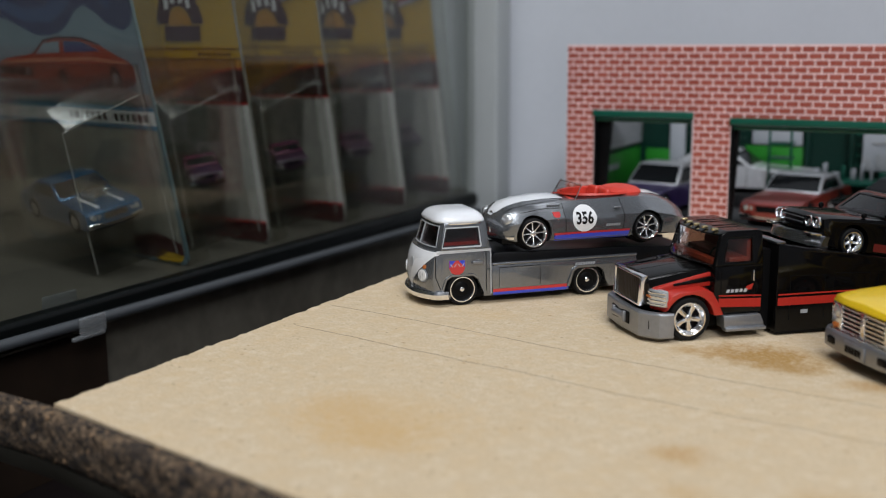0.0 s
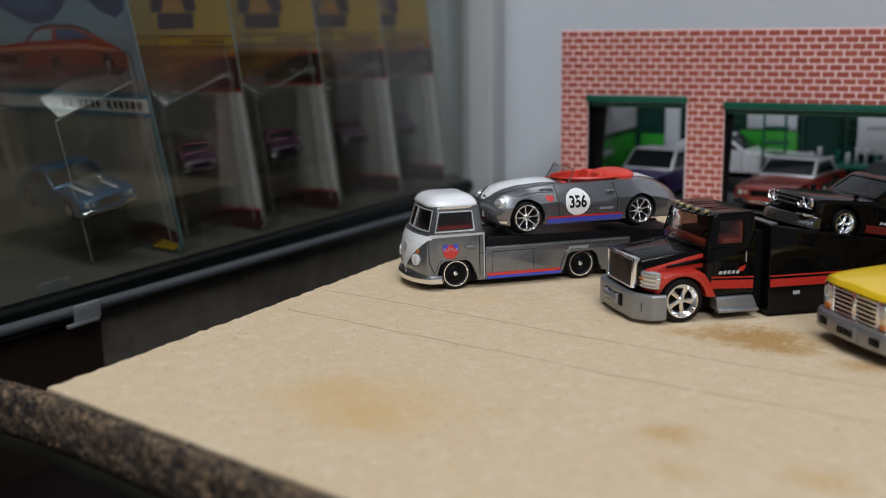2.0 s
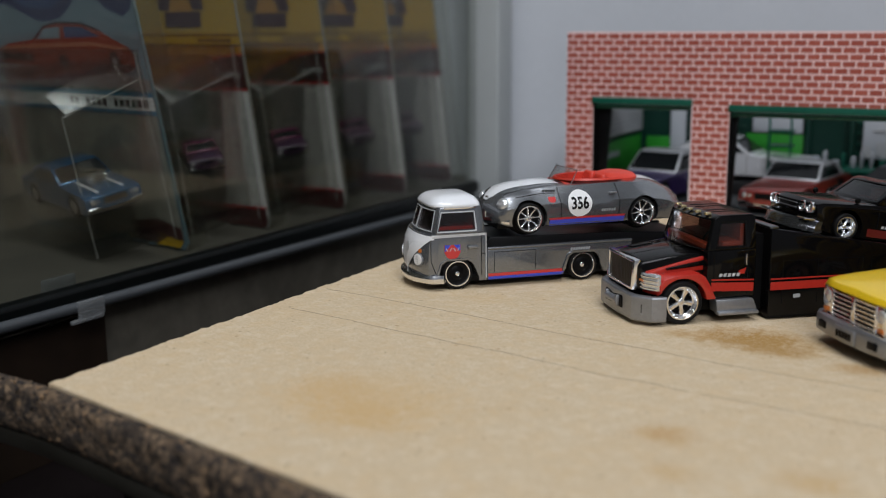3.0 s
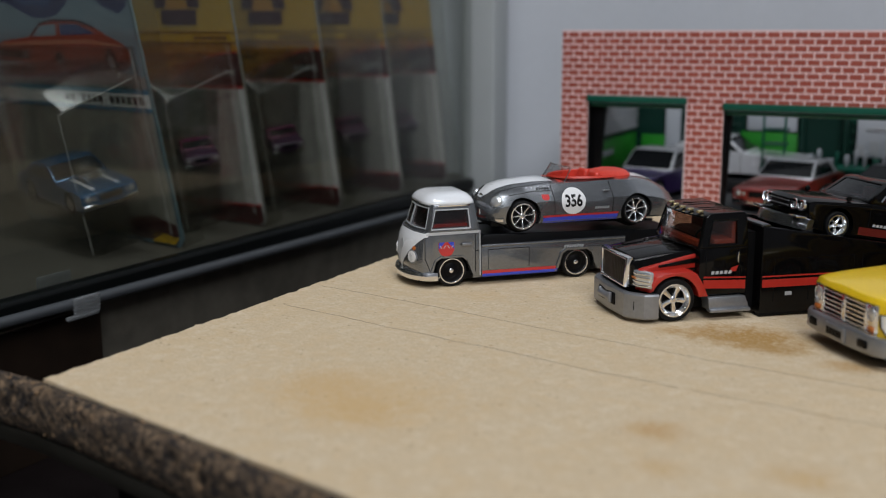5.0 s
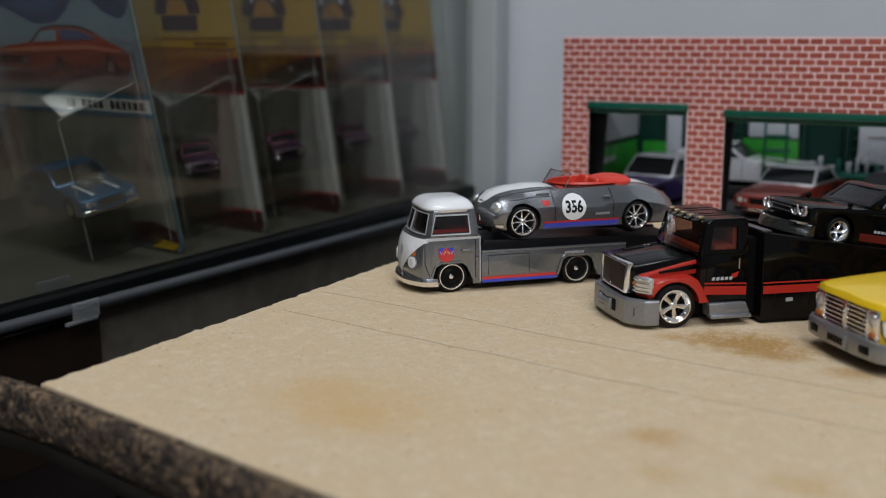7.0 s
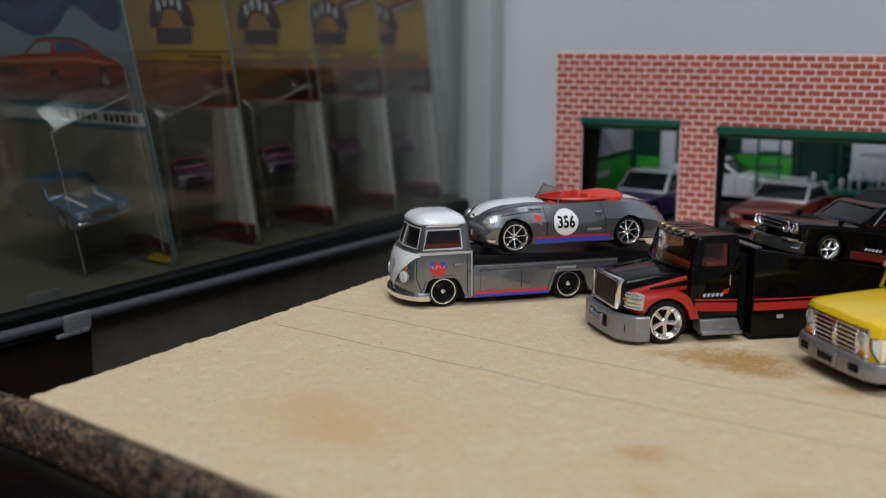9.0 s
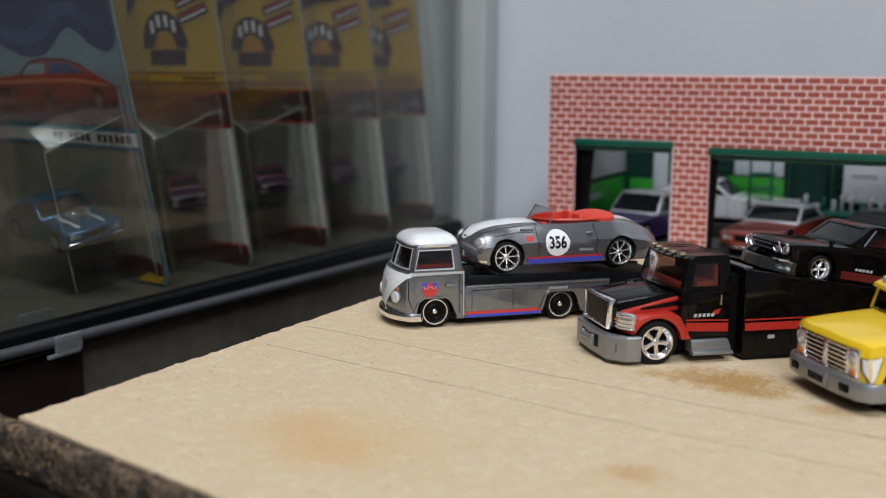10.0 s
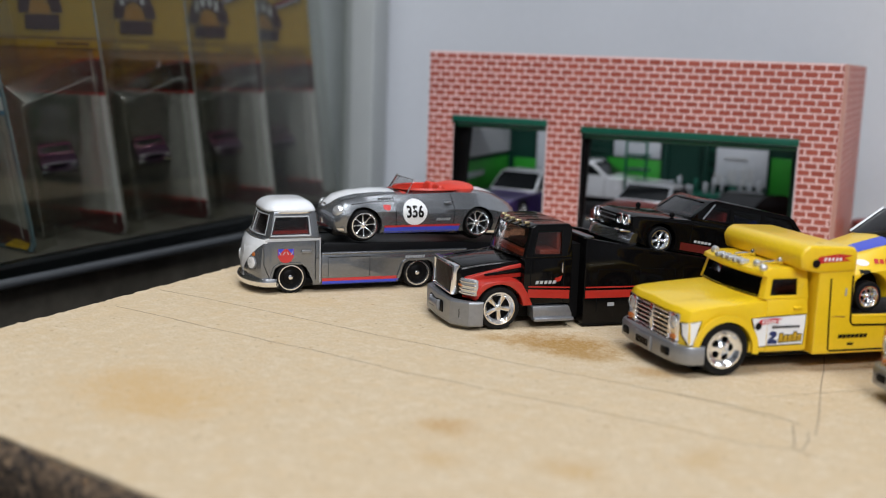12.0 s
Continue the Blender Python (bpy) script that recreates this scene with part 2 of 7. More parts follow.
M = dict(
    mdf=mdf_material(), chip=chip_material(), brick=brick_material(),
    pencil=plain("pencil_mark", (0.22, 0.17, 0.12), 0.7, vary=0.3),
    side_pink=plain("plain_pink_brown_plastic", (0.46, 0.24, 0.20), 0.45, scale=300),
    mortar=plain("pink_mortar", (0.80, 0.57, 0.56), 0.5, scale=600),
    wall=plain("painted_back_panel", (0.55, 0.57, 0.61), 0.5, vary=0.025, scale=300),
    post=plain("grey_aluminium", (0.42, 0.44, 0.44), 0.4, 0.0, vary=0.05),
    seal=plain("black_rubber_seal", (0.003, 0.004, 0.004), 0.4, spec=0.12),
    tube=plain("grey_plastic_rail", (0.046, 0.051, 0.056), 0.45, vary=0.06),
    clipm=milky("milky_plastic", (0.21, 0.22, 0.225), 0.5),
    dark=plain("dark_laminate", (0.085, 0.077, 0.062), 0.55, vary=0.4, scale=120, spec=0.25),
    brown=plain("brown_wood_panel", (0.028, 0.014, 0.007), 0.6, vary=0.35, scale=150),
    # brown-black that paints shade on the near part of the kick panel
    kick_shade=plain("painted_brown_shade", (0.012, 0.0065, 0.0035), 0.65, vary=0.4, scale=90, spec=0.2),
    shelf=plain("dusty_shelf", (0.072, 0.065, 0.052), 0.6, vary=0.2, scale=150),
    floor_tile=plain("pale_floor_tile", (0.22, 0.22, 0.225), 0.5, vary=0.08, scale=30),
    room=plain("pale_room_wall", (0.29, 0.30, 0.32), 0.8, vary=0.04, scale=20),
    olive=plain("dark_olive_laminate", (0.014, 0.012, 0.008), 0.6, vary=0.25),
    green_teal=plain("teal_green_plastic", (0.004, 0.085, 0.055), 0.35, vary=0.12),
    card_dark=plain("smoky_dark_card", (0.32, 0.29, 0.28), 0.45, vary=0.3, scale=120),
    card_edge=plain("grey_card_board", (0.30, 0.29, 0.28), 0.6, vary=0.1),
    sleeve=clear("clear_sleeve", (0.93, 0.93, 0.90), 0.8, 0.25, 1.5),
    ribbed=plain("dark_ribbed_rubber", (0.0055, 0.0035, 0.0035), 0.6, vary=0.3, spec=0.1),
    chrome=plain("chrome", (0.88, 0.88, 0.89), 0.17, 1.0, vary=0.04),
    dullmetal=plain("bare_grey_zinc", (0.30, 0.31, 0.33), 0.38, 0.75, vary=0.12),
    rimsilver=plain("bright_vacuum_plating", (0.93, 0.94, 0.96), 0.15, 0.95, vary=0.05),
    spoiler=plain("charcoal_plated_metal", (0.17, 0.175, 0.18), 0.16, 0.9, vary=0.15),
    cardlow=plain("smoky_card_print", (0.32, 0.31, 0.27), 0.45, vary=0.45, scale=160),
    # pale grey of the rods that imitate highlights on the blister folds
    fold_glint=plain("painted_fold_glint", (0.40, 0.39, 0.37), 0.2, vary=0.2, scale=500),
    sky_print=plain("light_blue_print", (0.08, 0.26, 0.42), 0.4, vary=0.1),
    rubber=plain("tyre_rubber", (0.006, 0.006, 0.0065), 0.6, vary=0.2, spec=0.2),
    black=plain("black_plastic", (0.0035, 0.0035, 0.004), 0.4, vary=0.2, spec=0.12),
    gloss_black=plain("gloss_black_enamel", (0.0028, 0.0026, 0.0027), 0.10, 0.0, 0.0, vary=0.2, spec=0.22),
    tinted=clear("tinted_toy_window", (0.52, 0.45, 0.44), 0.9, 0.04, 1.6),
    amber_clear=clear("clear_brownish_toy_window", (0.70, 0.61, 0.58), 0.9, 0.06, 1.6),
    truck_red=plain("red_enamel", (0.43, 0.026, 0.017), 0.25, 0.0, 0.4, vary=0.1),
    deck=plain("charcoal_deck_plastic", (0.0045, 0.0048, 0.0058), 0.4, vary=0.15, spec=0.14),
    grey=flake("grey_metal_flake", (0.225, 0.235, 0.25), 0.24, 0.72),
    white=plain("white_enamel", (0.80, 0.81, 0.83), 0.25, 0.0, 0.6, vary=0.03),
    red_int=plain("red_moulded_plastic", (0.62, 0.045, 0.025), 0.42, vary=0.12),
    dark_red=plain("dark_red_plastic", (0.22, 0.03, 0.025), 0.4, vary=0.2),
    tan_int=plain("orange_brown_plastic", (0.27, 0.048, 0.018), 0.35, vary=0.3),
    blue=plain("blue_print", (0.03, 0.06, 0.55), 0.3, 0.0, 0.5, vary=0.06),
    print_red=plain("red_print", (0.55, 0.03, 0.03), 0.3, 0.0, 0.5, vary=0.06),
    print_white=plain("white_print", (0.82, 0.82, 0.82), 0.35, vary=0.03),
    print_grey=plain("grey_print", (0.33, 0.34, 0.35), 0.35, vary=0.05),
    ink=plain("black_print", (0.006, 0.006, 0.006), 0.35, vary=0.1, spec=0.2),
    yellow=plain("yellow_enamel", (0.80, 0.53, 0.014), 0.30, 0.0, 0.35, vary=0.05),
    gold_mesh=plain("dull_plated_mesh", (0.16, 0.14, 0.11), 0.35, 0.8, vary=0.15),
    roof_grey=plain("grey_roof_enamel", (0.36, 0.37, 0.39), 0.35, 0.2, vary=0.06),
    plum=plain("dark_plum_plastic", (0.028, 0.010, 0.026), 0.35, vary=0.2),
    chip_light=plain("pale_wood_chip", (0.22, 0.135, 0.070), 0.85, vary=0.4, scale=700),
    chip_dark=plain("dark_wood_chip", (0.022, 0.015, 0.011), 0.9, vary=0.4, scale=700),
    amber=plain("amber_lens", (0.48, 0.14, 0.03), 0.2, vary=0.1),
    gold=plain("gold_lamp", (0.62, 0.50, 0.28), 0.25, 0.8),
    lamp=plain("silver_lamp", (0.70, 0.71, 0.72), 0.2, 0.7, vary=0.1, scale=2500),
    picture_orange=plain("printed_orange_car", (0.34, 0.048, 0.016), 0.4, vary=0.2, scale=300),
    sill_red=plain("dark_red_print", (0.11, 0.010, 0.008), 0.3, vary=0.1),
    purple=flake("purple_enamel", (0.055, 0.03, 0.14), 0.3, 0.4),
    silver=plain("silver_roof", (0.55, 0.56, 0.58), 0.35, 0.3),
    pearl=plain("pearl_white_enamel", (0.70, 0.72, 0.75), 0.25, 0.1, 0.7, vary=0.04),
    maroon=flake("maroon_enamel", (0.26, 0.03, 0.022), 0.3, 0.3),
    orange=plain("orange_red_enamel", (0.62, 0.09, 0.02), 0.25, 0.0, 0.7),
    green_dark=plain("dark_green_plastic", (0.0018, 0.022, 0.015), 0.42, vary=0.2, spec=0.3),
    green=plain("bright_green_plastic", (0.012, 0.17, 0.012), 0.4, vary=0.1),
    mat_grey=plain("grey_mat", (0.028, 0.029, 0.031), 0.6, vary=0.15),
    sign=plain("white_sign_print", (0.33, 0.35, 0.38), 0.5, vary=0.04),
    paleblue=plain("pale_blue_print", (0.20, 0.30, 0.36), 0.4, vary=0.2, scale=120),
    navy=plain("navy_print", (0.02, 0.035, 0.13), 0.4, vary=0.2, scale=200),
    card_yellow=plain("yellow_card_print", (0.60, 0.37, 0.025), 0.4, vary=0.06, scale=200),
    splash_blue=plain("mid_blue_print", (0.035, 0.08, 0.22), 0.4, vary=0.25, scale=200),
    spray=plain("pale_spray_print", (0.24, 0.34, 0.40), 0.4, vary=0.25, scale=200),
    picture_gleam=plain("pale_orange_print", (0.50, 0.20, 0.11), 0.4, vary=0.2, scale=300),
    card_amber=plain("amber_card_print", (0.55, 0.27, 0.025), 0.4, vary=0.15, scale=200),
    card_orange=plain("orange_card_print", (0.48, 0.17, 0.03), 0.4, vary=0.15, scale=200),
    card_brown=plain("dark_maroon_card_print", (0.07, 0.022, 0.022), 0.4, vary=0.2),
    card_grey=plain("grey_card_print", (0.74, 0.71, 0.71), 0.5, vary=0.06, scale=200),
    blue_car=flake("blue_metal_flake", (0.004, 0.085, 0.20), 0.22, 0.45),
    magenta=flake("magenta_enamel", (0.17, 0.025, 0.09), 0.25, 0.4),
    glass=clear("cabinet_glass", (0.70, 0.72, 0.69), 0.85, 0.02, 1.45),
    pane=clear("toy_window", (0.80, 0.79, 0.79), 0.8, 0.03, 1.5),
    wagon_glass=clear("smoky_wagon_window", (0.38, 0.38, 0.40), 0.85, 0.04, 1.5),
    smoke=clear("smoked_toy_window", (0.10, 0.10, 0.11), 0.8, 0.03, 1.5),
    blister=clear("blister_plastic", (0.84, 0.84, 0.82), 0.95, 0.22, 1.65),
)


# ---- building tools; vehicle parts are drawn in millimetres ----
MM = 0.001


def part(name, bm, mat, parent=None, label="", at=None, unit=MM, sharp=38.0, shadow=True):
    """Links a bmesh as one mesh object, under a thing or a part."""
    for v in bm.verts:
        v.co *= unit
    bm.normal_update()
    for f in bm.faces:
        f.smooth = True
    for e in bm.edges:
        e.smooth = not (len(e.link_faces) == 2 and e.calc_face_angle(0) > radians(sharp))
    me = bpy.data.meshes.new(name)
    bm.to_mesh(me)
    bm.free()
    me.materials.append(mat)
    ob = new(name, me)
    if parent:
        ob.parent = parent
    if at is not None:
        ob.matrix_basis = at
    if label:
        ob["label"] = label
    if not shadow:
        ob.visible_shadow = False
    return ob


def thing(name, label, category, at, group=""):
    ob = new(name)
    ob.empty_display_size = 0.01
    ob.matrix_world = at
    return tagged(ob, label, category, group)


def box(x0, x1, y0, y1, z0, z1, bm=None):
    bm = bm or bmesh.new()
    vs = [bm.verts.new((x, y, z)) for x in (x0, x1) for y in (y0, y1) for z in (z0, z1)]
    for q in ((0, 1, 3, 2), (4, 6, 7, 5), (0, 4, 5, 1), (2, 3, 7, 6), (0, 2, 6, 4), (1, 5, 7, 3)):
        bm.faces.new([vs[i] for i in q])
    return bm


def prism(outline, y0, y1, bm=None, axis="y"):
    """A flat outline drawn out along an axis: (x, z) along y, (y, z) along x, (x, y) along z."""
    bm = bm or bmesh.new()
    put = {"y": lambda a, b, c: (a, c, b), "x": lambda a, b, c: (c, a, b), "z": lambda a, b, c: (a, b, c)}[axis]
    one, two = ([bm.verts.new(put(a, b, c)) for a, b in outline] for c in (y0, y1))
    n = len(outline)
    made = [bm.faces.new(one), bm.faces.new(two[::-1])]
    for i in range(n):
        made.append(bm.faces.new((one[i], two[i], two[(i + 1) % n], one[(i + 1) % n])))
    bmesh.ops.recalc_face_normals(bm, faces=made)
    return bm


def baked(bm, bevel=0.0, seg=2, cuts=(), angle=28.0):
    """The bmesh with holes cut and its edges rounded."""
    def carrier(b):
        bmesh.ops.recalc_face_normals(b, faces=b.faces)
        me = bpy.data.meshes.new("work")
        b.to_mesh(me)
        b.free()
        return new("work", me)
    ob = carrier(bm)
    tools = [carrier(c) for c in cuts]
    for t in tools:
        md = ob.modifiers.new("cut", "BOOLEAN")
        md.operation, md.object, md.solver = "DIFFERENCE", t, "EXACT"
    if bevel:
        md = ob.modifiers.new("round", "BEVEL")
        md.width, md.segments, md.limit_method, md.angle_limit, md.use_clamp_overlap = bevel, seg, "ANGLE", radians(angle), True
    bpy.context.view_layer.update()
    me = bpy.data.meshes.new_from_object(ob.evaluated_get(bpy.context.evaluated_depsgraph_get()))
    out = bmesh.new()
    out.from_mesh(me)
    for o in (ob, *tools):
        old = o.data
        bpy.data.objects.remove(o)
        bpy.data.meshes.remove(old)
    bpy.data.meshes.remove(me)
    return out


def bent(bm, fn):
    for v in bm.verts:
        v.co = fn(*v.co)
    return bm


def rod(p0, p1, r, n=10, bm=None, r2=None):
    bm = bm or bmesh.new()
    p0, p1 = Vector(p0), Vector(p1)
    q = (p1 - p0).to_track_quat("Z", "Y")
    rings = [[bm.verts.new(p + q @ Vector((math.cos(a) * rr, math.sin(a) * rr, 0))) for a in (2 * math.pi * i / n for i in range(n))] for p, rr in ((p0, r), (p1, r if r2 is None else r2))]
    for i in range(n):
        bm.faces.new((rings[0][i], rings[0][(i + 1) % n], rings[1][(i + 1) % n], rings[1][i]))
    bm.faces.new(rings[0][::-1])
    bm.faces.new(rings[1])
    return bm


def lathe(profile, n=32, bm=None, centre=(0, 0, 0)):
    """(radius, y) pairs turned round the y axis."""
    bm = bm or bmesh.new()
    rings = []
    for r, y in profile:
        rings.append([bm.verts.new((centre[0] + r * math.cos(a), centre[1] + y, centre[2] + r * math.sin(a))) for a in (2 * math.pi * i / n for i in range(n))] if r > 1e-6 else [bm.verts.new((centre[0], centre[1] + y, centre[2]))])
    for a, b in zip(rings, rings[1:]):
        for i in range(n):
            q = [a[i % len(a)], a[(i + 1) % len(a)], b[(i + 1) % len(b)], b[i % len(b)]]
            q = [v for k, v in enumerate(q) if v not in q[:k]]
            if len(q) > 2:
                bm.faces.new(q)
    bmesh.ops.recalc_face_normals(bm, faces=bm.faces)
    return bm


def loft(rings, caps=True, bm=None):
    bm = bm or bmesh.new()
    vs = [[bm.verts.new(p) for p in r] for r in rings]
    for a, b in zip(vs, vs[1:]):
        for i in range(len(a)):
            bm.faces.new((a[i], a[(i + 1) % len(a)], b[(i + 1) % len(a)], b[i]))
    if caps:
        bm.faces.new(vs[0][::-1])
        bm.faces.new(vs[-1])
    bmesh.ops.recalc_face_normals(bm, faces=bm.faces)
    return bm


def tree_of(bm):
    bm.normal_update()
    return BVHTree.FromBMesh(bm)


def drape(tree, outline, axis="y", sign=1, lift=0.12, step=1.2, thick=0.0):
    """A sheet of the given outline laid on a surface, seen along an axis. Outline: (x, z) for y, (y, z) for x, (x, y) for z."""
    bm = bmesh.new()
    put = {"y": lambda a, b, c: Vector((a, c, b)), "x": lambda a, b, c: Vector((c, a, b)), "z": lambda a, b, c: Vector((a, b, c))}[axis]
    bm.faces.new([bm.verts.new(put(a, b, 0)) for a, b in outline])
    k = {"y": (0, 2), "x": (1, 2), "z": (0, 1)}[axis]
    for i in k:
        lo, hi = min(v.co[i] for v in bm.verts), max(v.co[i] for v in bm.verts)
        n = int((hi - lo) / step)
        for j in range(1, n + 1):
            co, no = Vector((0, 0, 0)), Vector((0, 0, 0))
            co[i], no[i] = lo + (hi - lo) * j / (n + 1), 1
            bmesh.ops.bisect_plane(bm, geom=bm.verts[:] + bm.edges[:] + bm.faces[:], plane_co=co, plane_no=no)
    way = put(0, 0, -sign)
    for v in bm.verts:
        hit, normal, _, _ = tree.ray_cast(v.co - way * 100, way)
        if hit is None:
            hit, normal, _, _ = tree.find_nearest(v.co - way * 12)
        if normal.dot(way) > 0:
            normal = -normal
        v.co = hit + normal * lift
    if thick:
        bmesh.ops.recalc_face_normals(bm, faces=bm.faces)
        bmesh.ops.solidify(bm, geom=bm.faces[:], thickness=thick)
    return bm


def ring_outline(cx, cz, r, n=28, rz=None):
    return [(cx + r * math.cos(2 * math.pi * i / n), cz + (rz or r) * math.sin(2 * math.pi * i / n)) for i in range(n)]


def line_outline(pts, w):
    """A narrow band along a polyline."""
    a, b = [], []
    for i, (x, z) in enumerate(pts):
        p, q = pts[max(0, i - 1)], pts[min(len(pts) - 1, i + 1)]
        d = Vector((q[0] - p[0], q[1] - p[1])).normalized()
        a.append((x - d.y * w / 2, z + d.x * w / 2))
        b.append((x + d.y * w / 2, z - d.x * w / 2))
    return a + b[::-1]


def letters(text, size, depth=0.05):
    """Raised characters in Blender's own font, in the x-y plane."""
    cu = bpy.data.curves.new("work", "FONT")
    cu.body, cu.size, cu.extrude, cu.align_x, cu.align_y, cu.resolution_u, cu.offset = text, size, depth, "CENTER", "CENTER", 3, size * 0.028
    ob = new("work", cu)
    bpy.context.view_layer.update()
    me = bpy.data.meshes.new_from_object(ob.evaluated_get(bpy.context.evaluated_depsgraph_get()))
    bm = bmesh.new()
    bm.from_mesh(me)
    bpy.data.objects.remove(ob)
    bpy.data.curves.remove(cu)
    bpy.data.meshes.remove(me)
    return bm


WHEELS = {}


def wheel_meshes(style, r, w):
    """Tyre, rim and hub of one style, facing +y, the outer face at y = 0."""
    key = (style, r, w)
    if key in WHEELS:
        return WHEELS[key]
    rr = {"lip": 0.80, "eight": 0.86, "five": 0.765, "slot": 0.71, "plain": 0.66}[style] * r
    tyre = lathe([(rr, -w), (r * 0.93, -w), (r, -w * 0.85), (r, -w * 0.2), (r * 0.975, -w * 0.07), (r * 0.93, 0), (rr * 1.03, 0), (rr, -0.12), (rr, -w)], 40)
    lip = {"lip": 0.90, "eight": 0.90, "five": 0.90, "slot": 0.88, "plain": 0.86}[style]
    inner = {"lip": 0.87, "eight": 0.83, "five": 0.74, "slot": 0.70, "plain": 0.80}[style]
    rim = lathe([(rr * 1.01, -0.15), (rr * 1.0, 0.08), (rr * (0.3 + 0.7 * lip), 0.10), (rr * lip, -0.05), (rr * (lip * 0.6 + inner * 0.4), -0.7), (rr * inner, -1.1), (rr * inner, -1.5)], 40)
    spoke = None
    deep = {"lip": 0.8, "eight": 1.8, "five": 2.3, "slot": 2.0, "plain": 1.6}[style]
    if style == "slot":
        # dished disc with five oval slots
        cuts = []
        for k in range(5):
            a = 2 * math.pi * k / 5
            oval = [(rr * 0.475 * math.cos(a) + rr * (0.165 * math.cos(q) * math.cos(a) - 0.20 * math.sin(q) * math.sin(a)), rr * 0.475 * math.sin(a) + rr * (0.165 * math.cos(q) * math.sin(a) + 0.20 * math.sin(q) * math.cos(a))) for q in (2 * math.pi * j / 16 for j in range(16))]
            cuts.append(prism(oval, -6, 3))
        solid = lathe([(0, -1.7), (rr * 0.72, -1.7), (rr * 0.72, -1.0), (rr * 0.66, -1.15), (rr * 0.45, -1.0), (rr * 0.3, -0.7), (rr * 0.24, -0.35), (rr * 0.17, -0.25), (rr * 0.12, -0.6), (0, -0.65)], 40)
        spokes = baked(solid, 0, cuts=cuts)
        back = lathe([(rr * 0.72, -1.9), (rr * 0.70, -2.6), (0, -2.6)], 24)
    elif style == "lip":
        back = lathe([(rr * 0.90, -0.7), (rr * 0.6, -0.9), (rr * 0.55, -0.75), (0, -0.75)], 32)
        spokes = lathe([(rr * 0.17, -0.75), (rr * 0.17, -0.35), (rr * 0.1, -0.2), (0, -0.2)], 16)
    else:
        n = {"eight": 8, "five": 5, "plain": 5}[style]
        back = lathe([(rr * inner * 1.01, -1.4), (rr * inner * 0.97, -deep), (0, -deep)], 24)
        spokes = lathe([(rr * 0.22, -deep), (rr * 0.22, -0.85), (rr * 0.17, -0.65), (rr * 0.11, -0.6), (rr * 0.09, -0.4), (0, -0.35)], 20)
        h0, h1 = {"eight": (0.075, 0.075), "five": (0.13, 0.20), "plain": (0.2, 0.2)}[style]
        h0, h1 = h0 * rr, h1 * rr
        lip = inner
        ring = []
        for d, h, y in ((rr * 0.15, h0, -0.85), (rr * lip * 0.6, (h0 + h1) * 0.47, -1.1), (rr * lip * 1.01, h1, -0.95)):
            ring.append([(d, y + yy, q) for q, yy in ((-h, -0.7), (-h * 0.75, -0.12), (0, 0.08), (h * 0.75, -0.12), (h, -0.7))])
        spoke = loft(ring)
    out = []
    for b in (tyre, rim, spokes, back) + ((spoke,) if spoke else ()):
        for v in b.verts:
            v.co *= MM
        for f in b.faces:
            f.smooth = True
        for e in b.edges:
            e.smooth = not (len(e.link_faces) == 2 and e.calc_face_angle(0) > radians(40))
        me = bpy.data.meshes.new("wheel_piece")
        b.to_mesh(me)
        b.free()
        out.append(me)
    for me, mt in zip(out, (M["rubber"], M["rimsilver"], M["rimsilver"], M["black"], M["rimsilver"])):
        me.materials.append(mt)
    WHEELS[key] = out
    return out


def wheel(parent, x, y, z, r, w, style):
    """A wheel whose outer face lies at y, with the sign of its side."""
    ob = new("wheel", wheel_meshes(style, r, w)[0])
    ob.name = "wheel"
    ob.parent = parent
    ob.matrix_basis = pose(x * MM, y * MM, z * MM, 0, random.uniform(0, 360), 0 if y > 0 else 180)
    for nm, me in zip(("rim", "hub", "disc"), wheel_meshes(style, r, w)[1:]):
        o = new(nm, me)
        o.parent = ob
    n = {"eight": 8, "lip": 0, "slot": 0}.get(style, 5)
    for i in range(n):
        o = new("spoke", wheel_meshes(style, r, w)[4])
        o.parent = ob
        o.matrix_basis = pose(0, 0, 0, 0, 360 * i / n, 0)
    ob["label"] = "black rubber tyre round a chrome wheel"
    return ob


def arch_lip(x, z, r, y, a0=-8, a1=188, t=0.45):
    """A raised bead round the upper part of a wheel opening."""
    rings = []
    for i in range(25):
        a = radians(a0 + (a1 - a0) * i / 24)
        rings.append([(x + q * math.cos(a), y + d * (1 if y > 0 else -1), z + q * math.sin(a)) for q, d in ((r, -0.3), (r, 0.2), (r + t, 0.2), (r + t, -0.3))])
    return loft(rings)


def flat_arch(x, half, top):
    """Outline of a low wheel opening with a flattened top."""
    return [(x - half - 0.3, -3), (x - half, 3.4), (x - half * 0.72, top - 1.1), (x - half * 0.5, top), (x + half * 0.5, top), (x + half * 0.74, top - 1.0), (x + half * 0.98, 3.4), (x + half + 0.3, -3)]


def arch(x, z, r, y0=-30, y1=30):
    return prism(ring_outline(x, z, r, 32), y0, y1)


def bars(parent, tree, mat, x, z, length, height, n=5, axis="y", sign=1, name="lettering_bar", gap=0.25, lift=0.16):
    """Unreadable lettering as a row of plain bars laid on a surface."""
    w = length / n
    for i in range(n):
        a = x - length / 2 + i * w
        part(name, drape(tree, [(a, z - height / 2), (a + w * (1 - gap), z - height / 2), (a + w * (1 - gap) - height * 0.3, z + height / 2), (a - height * 0.3, z + height / 2)], axis, sign, lift), mat, parent)


# ---- the room round the cabinet ----
def setting(name, bm, mat, label, unit=1.0, at=None, category=""):
    return tagged(part(name, bm, mat, None, label, at, unit), label, category or name.split("_")[0], kind="structure")


